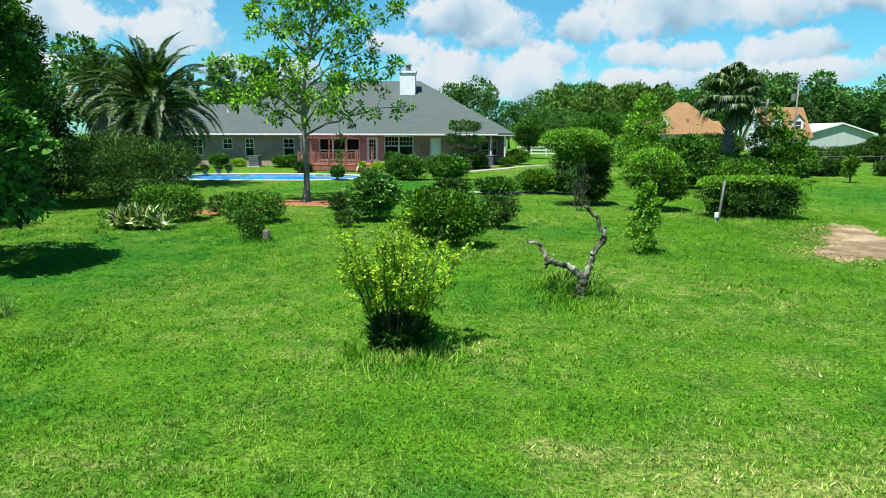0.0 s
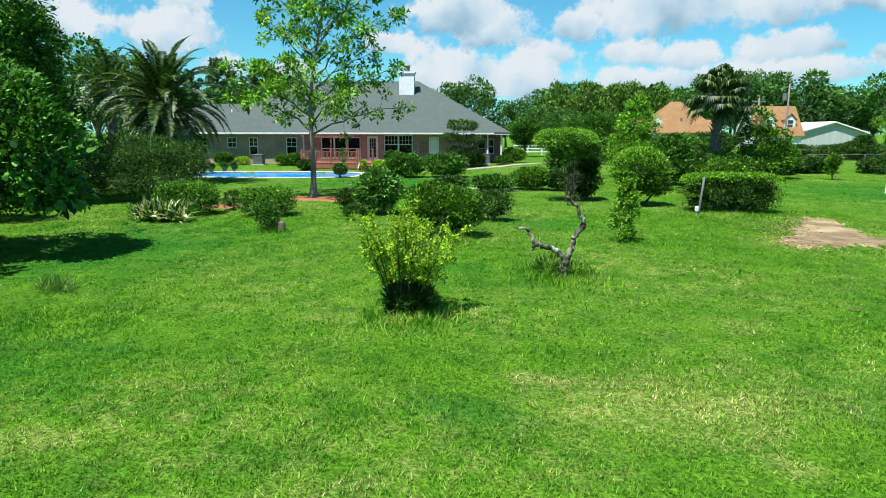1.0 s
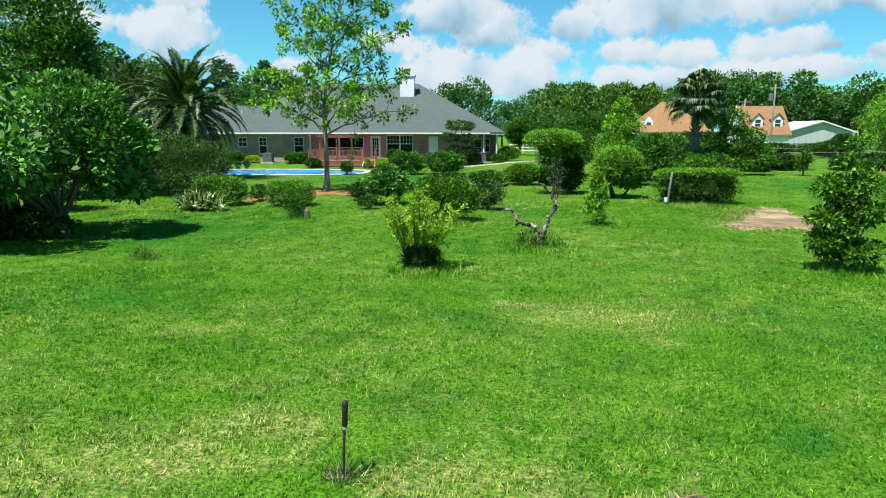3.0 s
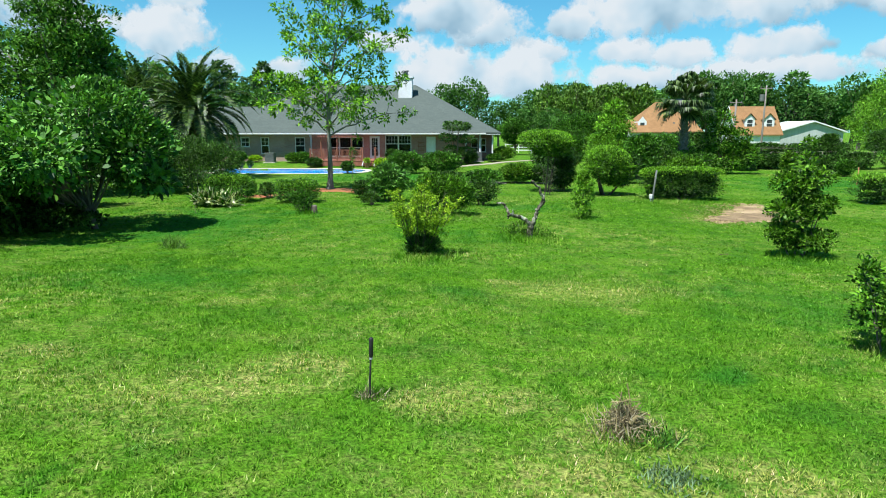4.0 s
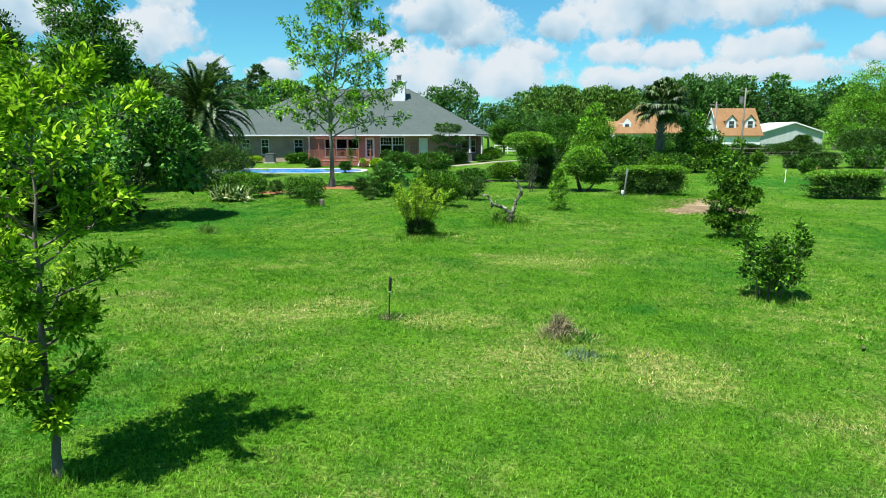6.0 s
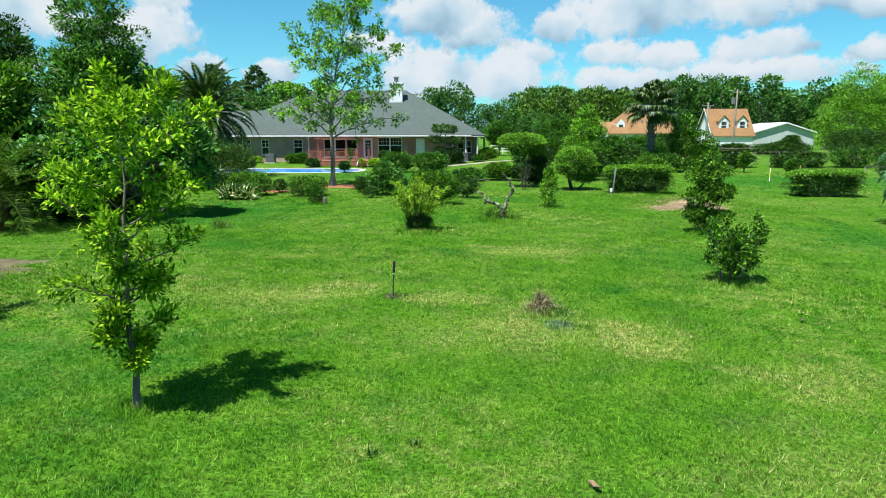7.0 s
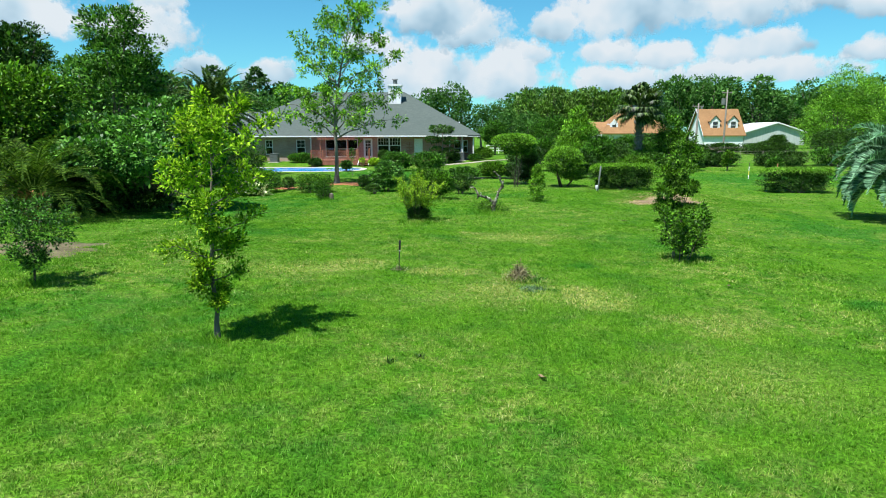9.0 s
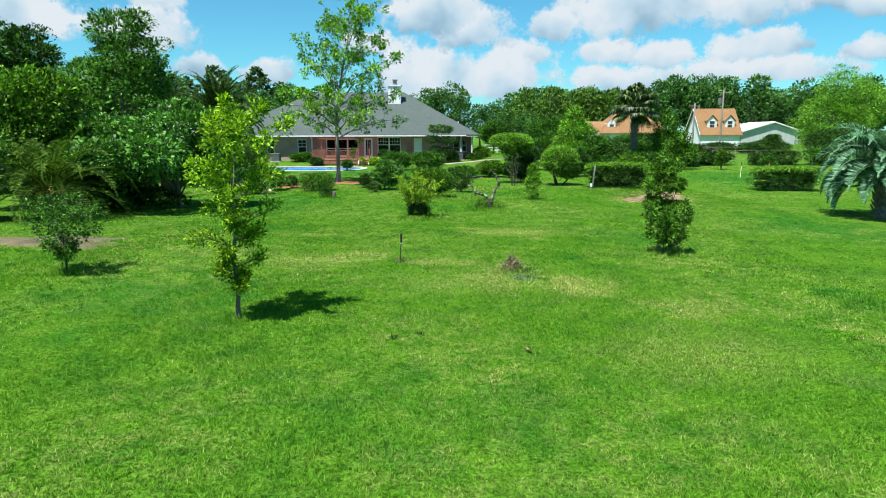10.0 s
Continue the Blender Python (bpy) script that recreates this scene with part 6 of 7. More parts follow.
# ---- right side, middle distance ----
RIGHT = (
    ("garden_tree", "conical yellow-green tree beyond the lawn", 11.3, 58.0, [(0, 0, 1.8, 2.2, 1.9, 1.8), (0.2, 0, 3.6, 1.7, 1.5, 1.5), (0.3, 0, 4.9, 0.9, 0.9, 0.9)], LEAF_FRESH),
    ("garden_tree", "rounded dark green tree behind clipped bushes", 11.9, 51.5, [(0, 0, 1.5, 1.7, 1.6, 1.5), (0.3, 0, 2.3, 1.3, 1.2, 0.9)], LEAF_MID),
    ("garden_tree", "bushy tree before the white cottage", 20.1, 58.0, [(-0.2, 0, 1.2, 2.3, 1.6, 1.3), (-0.2, 0, 2.6, 1.9, 1.4, 1.4), (-0.4, 0, 3.9, 1.4, 1.2, 1.3), (1.2, 0, 2.7, 1.3, 1.0, 1.1), (1.6, 0, 1.4, 1.6, 1.2, 1.3)], LEAF_HEDGE),
    ("garden_bush", "dark dense shrub beside the clipped ball", 9.6, 47.5, [(0, 0, 1.1, 1.5, 1.3, 1.15)], LEAF_DARK),
    ("garden_bush", "dark dense shrub below the cabbage palm", 17.3, 57.0, [(0, 0, 0.9, 2.2, 1.3, 0.95)], LEAF_MID),
    ("garden_bush", "mixed green shrubs behind the long hedge", 13.8, 54.5, [(0, 0, 1.2, 1.9, 1.4, 1.25)], LEAF_OLIVE),
    ("garden_bush", "dark shrub mass behind the flat-topped tree", 6.9, 56.0, [(0, 0, 1.1, 2.2, 1.4, 1.2)], LEAF_DARK),
    ("garden_bush", "dark shrub mass at the far lawn edge", 15.5, 66.0, [(0, 0, 1.3, 3.0, 1.5, 1.4)], LEAF_DARK),
    ("garden_bush", "dark shrub mass at the far lawn edge", 10.5, 70.0, [(0, 0, 1.2, 3.0, 1.5, 1.4)], LEAF_MID),
    ("garden_bush", "trimmed dark hedge beside the bushy tree", 23.6, 62.5, [(0, 0, 0.65, 1.4, 1.0, 0.7)], LEAF_DARK),
    ("garden_bush", "low rounded bright green bush", 14.6, 50.0, [(0, 0, 0.8, 1.6, 1.2, 0.85)], LEAF_BRIGHT),
    ("garden_bush", "low dark bush behind clipped trees", 6.3, 50.0, [(0, 0, 0.7, 1.1, 1.0, 0.7)], LEAF_DARK),
    ("garden_bush", "trimmed dark hedge by the cottage", 26.4, 63.5, [(0, 0, 0.6, 2.3, 1.0, 0.62)], LEAF_DARK),
    ("garden_bush", "small round bush on the far lawn", 27.8, 55.0, [(0, 0, 0.6, 0.7, 0.6, 0.65)], LEAF_MID),
    ("garden_bush", "dark brushy thicket along the fence", 31.6, 63.4, [(0, 0, 0.6, 1.9, 1.2, 0.7), (2.2, 0, 0.75, 1.7, 1.1, 0.8), (0.9, 0.3, 1.0, 0.8, 0.8, 0.5)], LEAF_OLIVE),
    ("garden_bush", "dark brushy thicket along the fence", 37.6, 63.4, [(0, 0, 0.95, 2.6, 1.2, 1.1), (3.8, 0, 1.2, 2.4, 1.4, 1.3)], LEAF_MID),
    ("garden_bush", "broad shrub beyond the far hedge", 33.0, 49.5, [(0, 0, 0.9, 2.4, 1.2, 0.9)], LEAF_OLIVE),
    ("garden_bush", "broad shrub behind the blue palm", 28.0, 40.0, [(0, 0, 0.8, 2.6, 1.4, 0.9)], LEAF_OLIVE),
    ("garden_tree", "bright green full tree", 56.5, 95.0, [(0, 0, 4.6, 6.0, 5.0, 4.6), (0.8, 0, 9.0, 4.6, 4.0, 3.6), (4.5, 0, 7, 4.4, 4, 4.0), (-2, 0, 2.2, 4, 3, 2.2)], LEAF_FRESH),
    ("garden_tree", "dark green tree by the far houses", 13.5, 84.0, [(0, 0, 2.8, 4.0, 3, 2.8)], LEAF_MID),
    ("garden_tree", "dark green tree by the far houses", 17.0, 90.0, [(0, 0, 2.6, 3.6, 3, 2.6)], LEAF_MID),
    ("garden_tree", "dark green tree beyond the house", 6.2, 88.0, [(0, 0, 2.9, 2.2, 2, 1.9)], LEAF_MID),
    ("garden_tree", "round tree before the orange roof", 27.5, 88.0, [(0, 0, 1.6, 3.4, 3, 1.6)], LEAF_OLIVE),
    ("garden_bush", "low dark hedge row before the far cottage", 34.5, 91.0, [(0, 0, 0.7, 2.6, 1.2, 0.85), (4.2, 0.5, 0.8, 2.8, 1.2, 0.95), (8.5, 0, 0.7, 2.6, 1.2, 0.9)], LEAF_DARK),
    ("garden_tree", "rounded dark tree before the orange-roofed house", 23.6, 84.0, [(-0.4, 0, 1.4, 2.6, 2, 1.5), (1.8, 0.4, 1.2, 2.0, 1.8, 1.3)], LEAF_MID),
    ("garden_tree", "palmetto thicket before the shed", 42.0, 84.0, [(0, 0, 1.0, 3.2, 2, 1.15), (0.4, 0, 1.9, 1.2, 1.2, 1.0)], LEAF_OLIVE),
    ("garden_tree", "dull green trees below the bright tree", 50.0, 84.0, [(0, 0, 1.8, 4.0, 2.4, 2.0), (4.5, 0, 1.7, 3.6, 2.4, 1.8)], LEAF_OLIVE),
)
for i, (nm, lab, x, y, bl, mat) in enumerate(RIGHT):
    size = max(b_[3] for b_ in bl)
    big_tree(nm, lab, x, y, bl, mat, int((3300 if nm == "garden_bush" else 6000) + 380 * size * size), (0.06 + 0.0022 * y, 0.03 + 0.00116 * y), 200 + i, trunk_r=0.1 + 0.02 * size, trunk_h=0.4 + 0.2 * size, limbs=8, clumps=int(130 + 26 * size), clump_r=0.11 * size + 0.12,
             category="tree" if nm == "garden_tree" else "bush", low=0.05, inner=0.35, fine=0.74 if y < 75 else 0.62)

shrub("garden_bush", "small loose bright green shrub alone on the lawn", "bush", 24.8, 57.2, [(0, 0, 1.3, 0.6, 0.55, 0.6), (-0.15, 0, 0.7, 0.42, 0.4, 0.4)], LEAF_BRIGHT, 1500, (0.15, 0.08), 291, clumps=46, clump_r=0.2, stems=4, low=0.25)

# ---- far woods ----


rngp = np.random.default_rng(8)
PINE_BLOBS = [(0, 0, 15.6, 1.0, 1.0, 0.9)]
for k in range(26):
    f = k / 25
    reach, a = rngp.uniform(0.4, 1.0) * (1.0 + 2.2 * math.sin(min(1.0, 0.25 + f) * math.pi * 0.8)), k * 2.4
    PINE_BLOBS.append((math.cos(a) * reach, math.sin(a) * reach, 15.2 - 7.0 * f + rngp.uniform(-0.4, 0.4), rngp.uniform(0.7, 1.2), rngp.uniform(0.7, 1.2), rngp.uniform(0.4, 0.7)))


def wood_variants():
    out = []
    for s, (bl, mat, tr) in enumerate((
        ([(0, 0, 8, 5.0, 5.0, 5.0), (2, 0, 11, 3.6, 3.6, 3.4), (-2.5, 0, 9.5, 3.6, 3.6, 3.4)], LEAF_FAR, 3.5),
        ([(0, 0, 7, 4.4, 4.4, 5.0), (0.6, 0, 11, 3.2, 3.2, 3.0)], LEAF_FAR, 3.0),
        ([(0, 0, 6.0, 5.6, 5.0, 5.0), (-2, 0, 9.0, 3.6, 3.6, 3.0)], LEAF_LIGHT, 2.0),
        (PINE_BLOBS, LEAF_PINE, 9.5),
    )):
        out.append(big_tree("woodland_tree" if s < 3 else "pine_tree", ("tall broadleaf tree in the far woods", "broadleaf tree in the far woods", "olive-green broadleaf tree in the far woods", "tall pine with clumped needles above the roofline")[s],
                            -200 - 20 * s, -60, bl, mat, 2700, (0.5, 0.36), 300 + s, trunk_r=0.35, trunk_h=tr, limbs=12, clumps=150 if s < 3 else 170, clump_r=1.15 if s < 3 else 0.42, inner=0.3, low=0.3, fine=0.9, group="far woods"))
    return out


VARIANTS = wood_variants()
rngw = np.random.default_rng(77)


def plant_far(kind, x, y, s=1.0, sz=None):
    m = Matrix.Translation((x, y, gz(x, y))) @ Matrix.Rotation(rngw.uniform(0, 6.28), 4, "Z") @ Matrix.Diagonal((s, s, sz or s, 1))
    copy_thing(VARIANTS[kind], m)


for row in range(2):
    for i in range(27):
        x = 17 + i * 4.8 + row * 2.4 + rngw.uniform(-1, 1)
        tall = 1.07 if x < 57 else 1.30 if x < 80 else 1.04 if x < 100 else 1.1
        plant_far(int(rngw.integers(0, 2)), x, 172 + row * 9 + rngw.uniform(-3, 3), rngw.uniform(0.98, 1.25), tall * rngw.uniform(0.88, 1.04))
for i in range(7):
    plant_far(2, 16.5 + i * 3.0 + rngw.uniform(-0.6, 0.6), 134 + rngw.uniform(-3, 3), rngw.uniform(0.62, 0.8), rngw.uniform(0.92, 1.05))
for x, y, s, sz, k in ((-4.0, 136, 0.75, 0.9, 1), (-0.5, 138, 0.8, 0.97, 0), (2.6, 136, 0.6, 0.86, 1), (-8, 140, 0.7, 0.8, 0), (6.5, 136, 0.6, 0.66, 1), (10, 138, 0.65, 0.72, 0), (13.0, 140, 0.6, 0.62, 1), (9.5, 118, 0.45, 0.5, 1), (14, 118, 0.5, 0.5, 0),
                    (19, 112, 0.45, 0.45, 2), (24, 112, 0.45, 0.42, 2), (66, 118, 0.8, 0.9, 0), (74, 116, 0.9, 0.95, 1), (83, 112, 0.95, 1.0, 0), (90, 105, 0.9, 1.0, 1), (44, 150, 0.7, 0.5, 1), (62, 150, 0.8, 0.6, 1)):
    plant_far(k, x, y, s, sz)
for x, y, s in ((-54.5, 152, 1.12), (-45.2, 152, 1.1), (-49.5, 156, 0.92), (-60, 148, 0.95), (-40, 154, 0.9), (-64, 142, 1.0), (-36, 160, 0.85)):
    plant_far(3, x, y, s)
for i in range(9):
    plant_far(int(rngw.integers(0, 2)), -70 + i * 6 + rngw.uniform(-2, 2), 135 + rngw.uniform(-8, 8), rngw.uniform(0.8, 1.0))
for x, y, s in ((-33, 60, 0.75), (-37, 52, 0.85), (-33, 40, 0.8), (-35, 26, 0.8), (-30, 16, 0.8), (-30, 70, 0.7), (-40, 80, 0.9), (-28, 5, 0.8), (-24, -14, 0.8), (-8, -30, 0.9), (12, -30, 0.9), (30, -16, 0.9), (40, 6, 0.9), (44, 24, 0.9)):
    plant_far(int(rngw.integers(0, 2)), x, y, s)
for v in VARIANTS:
    for ch in list(v.children_recursive):
        bpy.data.objects.remove(ch)
    bpy.data.objects.remove(v)

# ---- small things on the lawn ----


def hand_tool():
    root = empty("ground_stake", -0.91, 13.42)
    w = Wood()
    w.tube([(0.0, 0, -0.1), (0.0, 0, 0.2), (0.015, 0, 0.5)], [0.011, 0.011, 0.011], 8)
    part("shaft", w.mesh("shaft", PLASTIC_BLACK), None, root, "thin dark metal shaft")
    w = Wood()
    w.tube([(0.014, 0, 0.43), (0.016, 0, 0.455)], [0.02, 0.018], 10)
    part("collar", w.mesh("collar", STEEL), None, root, "bright steel collar")
    w = Wood()
    w.tube([(0.016, 0, 0.455), (0.017, 0, 0.48), (0.019, 0, 0.56), (0.022, 0, 0.64), (0.023, 0, 0.665)], [0.02, 0.024, 0.022, 0.027, 0.02], 10)
    part("grip", w.mesh("grip", PLASTIC_BLACK), None, root, "black rubber grip")
    rng = np.random.default_rng(3)
    n = 130
    p = np.append(rng.normal(size=(n, 2)) * 0.07, np.zeros((n, 1)), 1)
    v = leaf_quads(rng, p, unit(np.append(rng.normal(size=(n, 2)) * 0.7, np.full((n, 1), 0.8), 1)), 0.12, 0.008, 0.2)
    part("dry_tuft", array_mesh("dry_tuft", v, quad_faces(n), STRAW), None, root, "dry grass tuft at the foot")
    return tagged(root, "dark metal stake with black grip in the lawn", "garden stake")


hand_tool()


def brush_pile():
    rng = np.random.default_rng(17)
    root = empty("brush_pile", 1.64, 12.88)
    w = Wood()
    for i in range(95):
        a, r = rng.uniform(0, 6.28), rng.uniform(0, 0.24)
        z = max(0.01, 0.34 * (1 - (r / 0.28) ** 1.3) * rng.uniform(0.2, 1))
        p = np.array([math.cos(a) * r, math.sin(a) * r, z])
        d = unit(rng.normal(size=3) * [1, 1, 0.45]) * rng.uniform(0.08, 0.2)
        q0, q1 = p - d, p + d
        q0[2], q1[2] = max(q0[2], 0.0), max(q1[2], 0.0)
        w.tube([q0, p + rng.normal(size=3) * 0.012, q1], [0.006, 0.005, 0.003], 4)
    part("brushwood", w.mesh("brushwood", DEAD_STICK), None, root, "dry brown twigs")
    w = Wood()
    w.tube([(0.0, -0.16, 0.17), (0.06, -0.12, 0.23), (0.12, -0.10, 0.20)], [0.022, 0.024, 0.02], 7)
    part("cut_branch", w.mesh("cut_branch", DEAD_STICK), None, root, "pale cut branch")
    n = 950
    p = np.append(rng.normal(size=(n, 2)) * 0.13, np.zeros((n, 1)), 1)
    p[:, 2] = np.clip(0.34 * (1 - np.linalg.norm(p[:, :2], axis=1) / 0.3), 0, 1) * rng.uniform(0, 1, n)
    v = leaf_quads(rng, p, unit(rng.normal(size=(n, 3)) + [0, 0, 0.3]), 0.15, 0.009, 0.2)
    part("dry_grass", array_mesh("dry_grass", v, quad_faces(n), STRAW), None, root, "dry straw-coloured stalks")
    n = 260
    p = np.append(np.stack([rng.normal(size=n) * 0.13 + 0.2, rng.normal(size=n) * 0.10 - 0.15], -1), np.zeros((n, 1)), 1)
    v = leaf_quads(rng, p, unit(np.append(rng.normal(size=(n, 2)) * 0.5, np.full((n, 1), 1.0), 1)), 0.16, 0.012, 0.2)
    part("long_grass", array_mesh("long_grass", v, quad_faces(n), LEAF_MID), None, root, "long green grass at the edge")
    return tagged(root, "small heap of dry twigs and straw on the lawn", "brush pile")


DEAD_STICK = rough_surface("dry_stick", [(0.3, (0.085, 0.066, 0.028)), (0.7, (0.38, 0.32, 0.15))], 5, 40, 0.9)
brush_pile()


def grass_tuft(x, y, n, h, spread, mat, label, seed, category="grass tuft", name="grass_tuft"):
    rng = np.random.default_rng(seed)
    p = np.append(rng.normal(size=(n, 2)) * spread, np.full((n, 1), -0.01), 1)
    v = leaf_quads(rng, p, unit(np.append(rng.normal(size=(n, 2)) * 0.55, np.full((n, 1), 1.0), 1)), h, 0.014, 0.3)
    ob = new(name, array_mesh(name, v, quad_faces(n), mat))
    ob.location = (x, y, gz(x, y))
    return tagged(ob, label, category, kind="stuff" if n > 100 else "")


grass_tuft(-7.5, 23.15, 260, 0.38, 0.16, LEAF_LIGHT, "pale green spiky tuft in the lawn", 1)
grass_tuft(-0.2, 8.05, 26, 0.09, 0.025, LEAF_DARK, "small dark weed in the lawn", 3, "weed", "weed")
grass_tuft(-0.58, 7.83, 26, 0.09, 0.025, LEAF_DARK, "small dark weed in the lawn", 4, "weed", "weed")
grass_tuft(1.4, 24.9, 160, 0.3, 0.2, LEAF_BRIGHT, "long bright grass by the dead tree", 5)
grass_tuft(2.2, 24.5, 120, 0.25, 0.2, LEAF_BRIGHT, "long bright grass by the dead tree", 6)
grass_tuft(1.82, 12.05, 420, 0.075, 0.13, LEAF_PALE, "dull grey-green weed patch in the lawn", 7, "weed", "weed_patch")["kind"] = "stuff"


def fallen_leaf(x, y, mat, label, seed, s=0.11):
    rng = np.random.default_rng(seed)
    bm = bmesh.new()
    top, low = [], []
    for i in range(10):
        a = i * 2 * math.pi / 10
        r = s * (0.55 + 0.45 * abs(math.cos(a)) ** 2)
        z = 0.055 + rng.uniform(-0.012, 0.02)
        top.append(bm.verts.new((r * math.cos(a), r * math.sin(a) * 0.55, z)))
        low.append(bm.verts.new((r * math.cos(a), r * math.sin(a) * 0.55, z - 0.004)))
    bm.faces.new(top), bm.faces.new(low[::-1])
    for i in range(10):
        bm.faces.new((low[i], low[(i + 1) % 10], top[(i + 1) % 10], top[i]))
    me = bpy.data.meshes.new("fallen_leaf")
    bm.to_mesh(me)
    bm.free()
    me.materials.append(mat)
    ob = new("fallen_leaf", me)
    ob.location, ob.rotation_euler = (x, y, gz(x, y)), (0.1, 0.1, seed)
    return tagged(ob, label, "leaf")


fallen_leaf(5.93, 12.72, SAND, "pale dry leaf lying on the grass", 1, 0.09)
fallen_leaf(1.34, 7.36, SOIL, "brown dry leaf lying on the grass", 2, 0.09)
fallen_leaf(6.4, 22.6, SAND, "pale dry leaf lying on the grass", 3, 0.12)


def white_post():
    root = empty("leaning_post", 8.6, 36.4)
    w = Wood()
    w.tube([(-0.02, 0, -0.15), (0.04, 0, 0.6), (0.12, 0, 1.5)], [0.045, 0.043, 0.042], 8)
    part("post", w.mesh("post", POST_GREY), None, root, "weathered pale grey post")
    bm = bmesh.new()
    box(bm, -0.15, -0.03, -0.1, 0.02, 0.22, 0.42, 0.02)
    part("tap_box", bm, WHITE_PAINT, root, "small white tap box")
    w = Wood()
    w.tube([(-0.09, -0.04, -0.05), (-0.09, -0.04, 0.25)], [0.02, 0.02], 6)
    part("pipe", w.mesh("pipe", WHITE_PAINT), None, root)
    bm = bmesh.new()
    bmesh.ops.create_icosphere(bm, subdivisions=1, radius=0.07, matrix=Matrix.Translation((0.03, -0.1, 0.02)) @ Matrix.Diagonal((1.2, 1, 0.7, 1)))
    part("foot_stone", bm, DEAD_WOOD, root)
    return tagged(root, "leaning pale grey post with tap before the hedge", "post")


white_post()


def stump():
    root = empty("tree_stump", -5.62, 30.7)
    w = Wood()
    w.tube([(0, 0, -0.05), (0.0, 0, 0.04), (0.01, 0, 0.26)], [0.16, 0.13, 0.115], 12)
    part("trunk", w.mesh("trunk", DARK_BARK), None, root)
    w = Wood()
    w.tube([(0.01, 0, 0.262), (0.01, 0, 0.285)], [0.11, 0.105], 12)
    part("cut_face", w.mesh("cut_face", BARK), None, root, "grey sawn face")
    return tagged(root, "short weathered tree stump beside a shrub", "stump")


stump()


def leaf_litter():
    """Dry fallen leaves strewn along the edge of the bare soil."""
    rng = np.random.default_rng(66)
    n = 900
    f = rng.uniform(-1, 1, n)
    y = 32.7 + 4.1 * f + rng.normal(size=n) * 0.2
    x = 11.4 + 0.44 * (y - 32.9) - 1.25 * np.sqrt(np.clip(1.05 - f ** 4, 0, 1)) + rng.normal(size=n) * 0.5
    p = np.stack([x, y, lawn_z(x, y) + 0.05], -1)
    o = unit(np.stack([rng.normal(size=n), rng.normal(size=n), rng.normal(size=n) * 0.15], -1))
    v = leaf_quads(rng, p, o, 0.075, 0.04, 0.0, 0.1)
    ob = new("leaf_litter", array_mesh("leaf_litter", v, quad_faces(n), DRY_LEAF))
    return tagged(ob, "dry tan leaves strewn beside bare soil", "leaf litter", kind="stuff")


leaf_litter()


def marker_stake(x, y, h, mats, label):
    root = empty("marker_stake", x, y)
    n = len(mats)
    for i, m in enumerate(mats):
        w = Wood()
        za, zb = (-0.1 if i == 0 else h * i / n), h * (i + 1) / n
        w.tube([(0.01 * za, 0, za), (0.01 * zb, 0, zb)], [0.022, 0.022], 6)
        part("band", w.mesh("band", m), None, root)
    return tagged(root, label, "stake")


marker_stake(21.9, 46.8, 1.2, [WHITE_PAINT, YELLOW_TAPE, WHITE_PAINT, PLASTIC_BLACK], "thin white and yellow marker stake")
marker_stake(24.3, 47.5, 1.1, [TERRA_POT], "thin rusty marker stake")
marker_stake(31.5, 45.2, 0.9, [YELLOW_TAPE], "yellow marker stake by the fence")

# ---- clouds, far beyond everything ----
CLOUD, nt, b = material("cloud", 1.0, 0, 0)
vec = coords(nt)
oi = nt.nodes.new("ShaderNodeObjectInfo")
sepc = nt.nodes.new("ShaderNodeSeparateXYZ")
nt.links.new(vec, sepc.inputs[0])


def maths(op, a, c_=None):
    m = nt.nodes.new("ShaderNodeMath")
    m.operation = op
    for i, v in enumerate((a, c_)):
        if v is None:
            continue
        if isinstance(v, bpy.types.NodeSocket):
            nt.links.new(v, m.inputs[i])
        else:
            m.inputs[i].default_value = v
    return m.outputs[0]


tc = nt.nodes.new("ShaderNodeTexCoord")
world_vec = nt.nodes.new("ShaderNodeNewGeometry").outputs["Position"]
puff = noise_tex(nt, world_vec, 0.0065, 6, 0.6)
billow = noise_tex(nt, world_vec, 0.003, 3, 0.5)
yy = maths("MULTIPLY", sepc.outputs[1], maths("ADD", 1.0, maths("MULTIPLY", maths("LESS_THAN", sepc.outputs[1], 0.0), 0.35)))
rad = maths("SQRT", maths("ADD", maths("POWER", maths("ABSOLUTE", sepc.outputs[0]), 2.0), maths("POWER", maths("ABSOLUTE", yy), 2.0)))
dens = maths("ADD", maths("SUBTRACT", 1.12, rad), maths("MULTIPLY", maths("SUBTRACT", puff, 0.5), 1.9))
alpha = ramp(nt, dens, [(0.16, grey(0)), (0.46, grey(1))])
shade = maths("ADD", maths("MULTIPLY", sepc.outputs[1], 0.45), maths("MULTIPLY", maths("SUBTRACT", billow, 0.5), 1.6))
tone = ramp(nt, maths("ADD", shade, 0.56), [(0.18, (0.40, 0.60, 0.72)), (0.46, (0.70, 0.86, 0.93)), (0.74, (0.97, 1.0, 0.99))])
em = node(nt, "ShaderNodeEmission", Strength=0.42)
nt.links.new(tone, em.inputs[0])
tp = nt.nodes.new("ShaderNodeBsdfTransparent")
ms = nt.nodes.new("ShaderNodeMixShader")
nt.links.new(alpha, ms.inputs[0]), nt.links.new(tp.outputs[0], ms.inputs[1]), nt.links.new(em.outputs[0], ms.inputs[2])
nt.links.new(ms.outputs[0], nt.nodes["Material Output"].inputs[0])


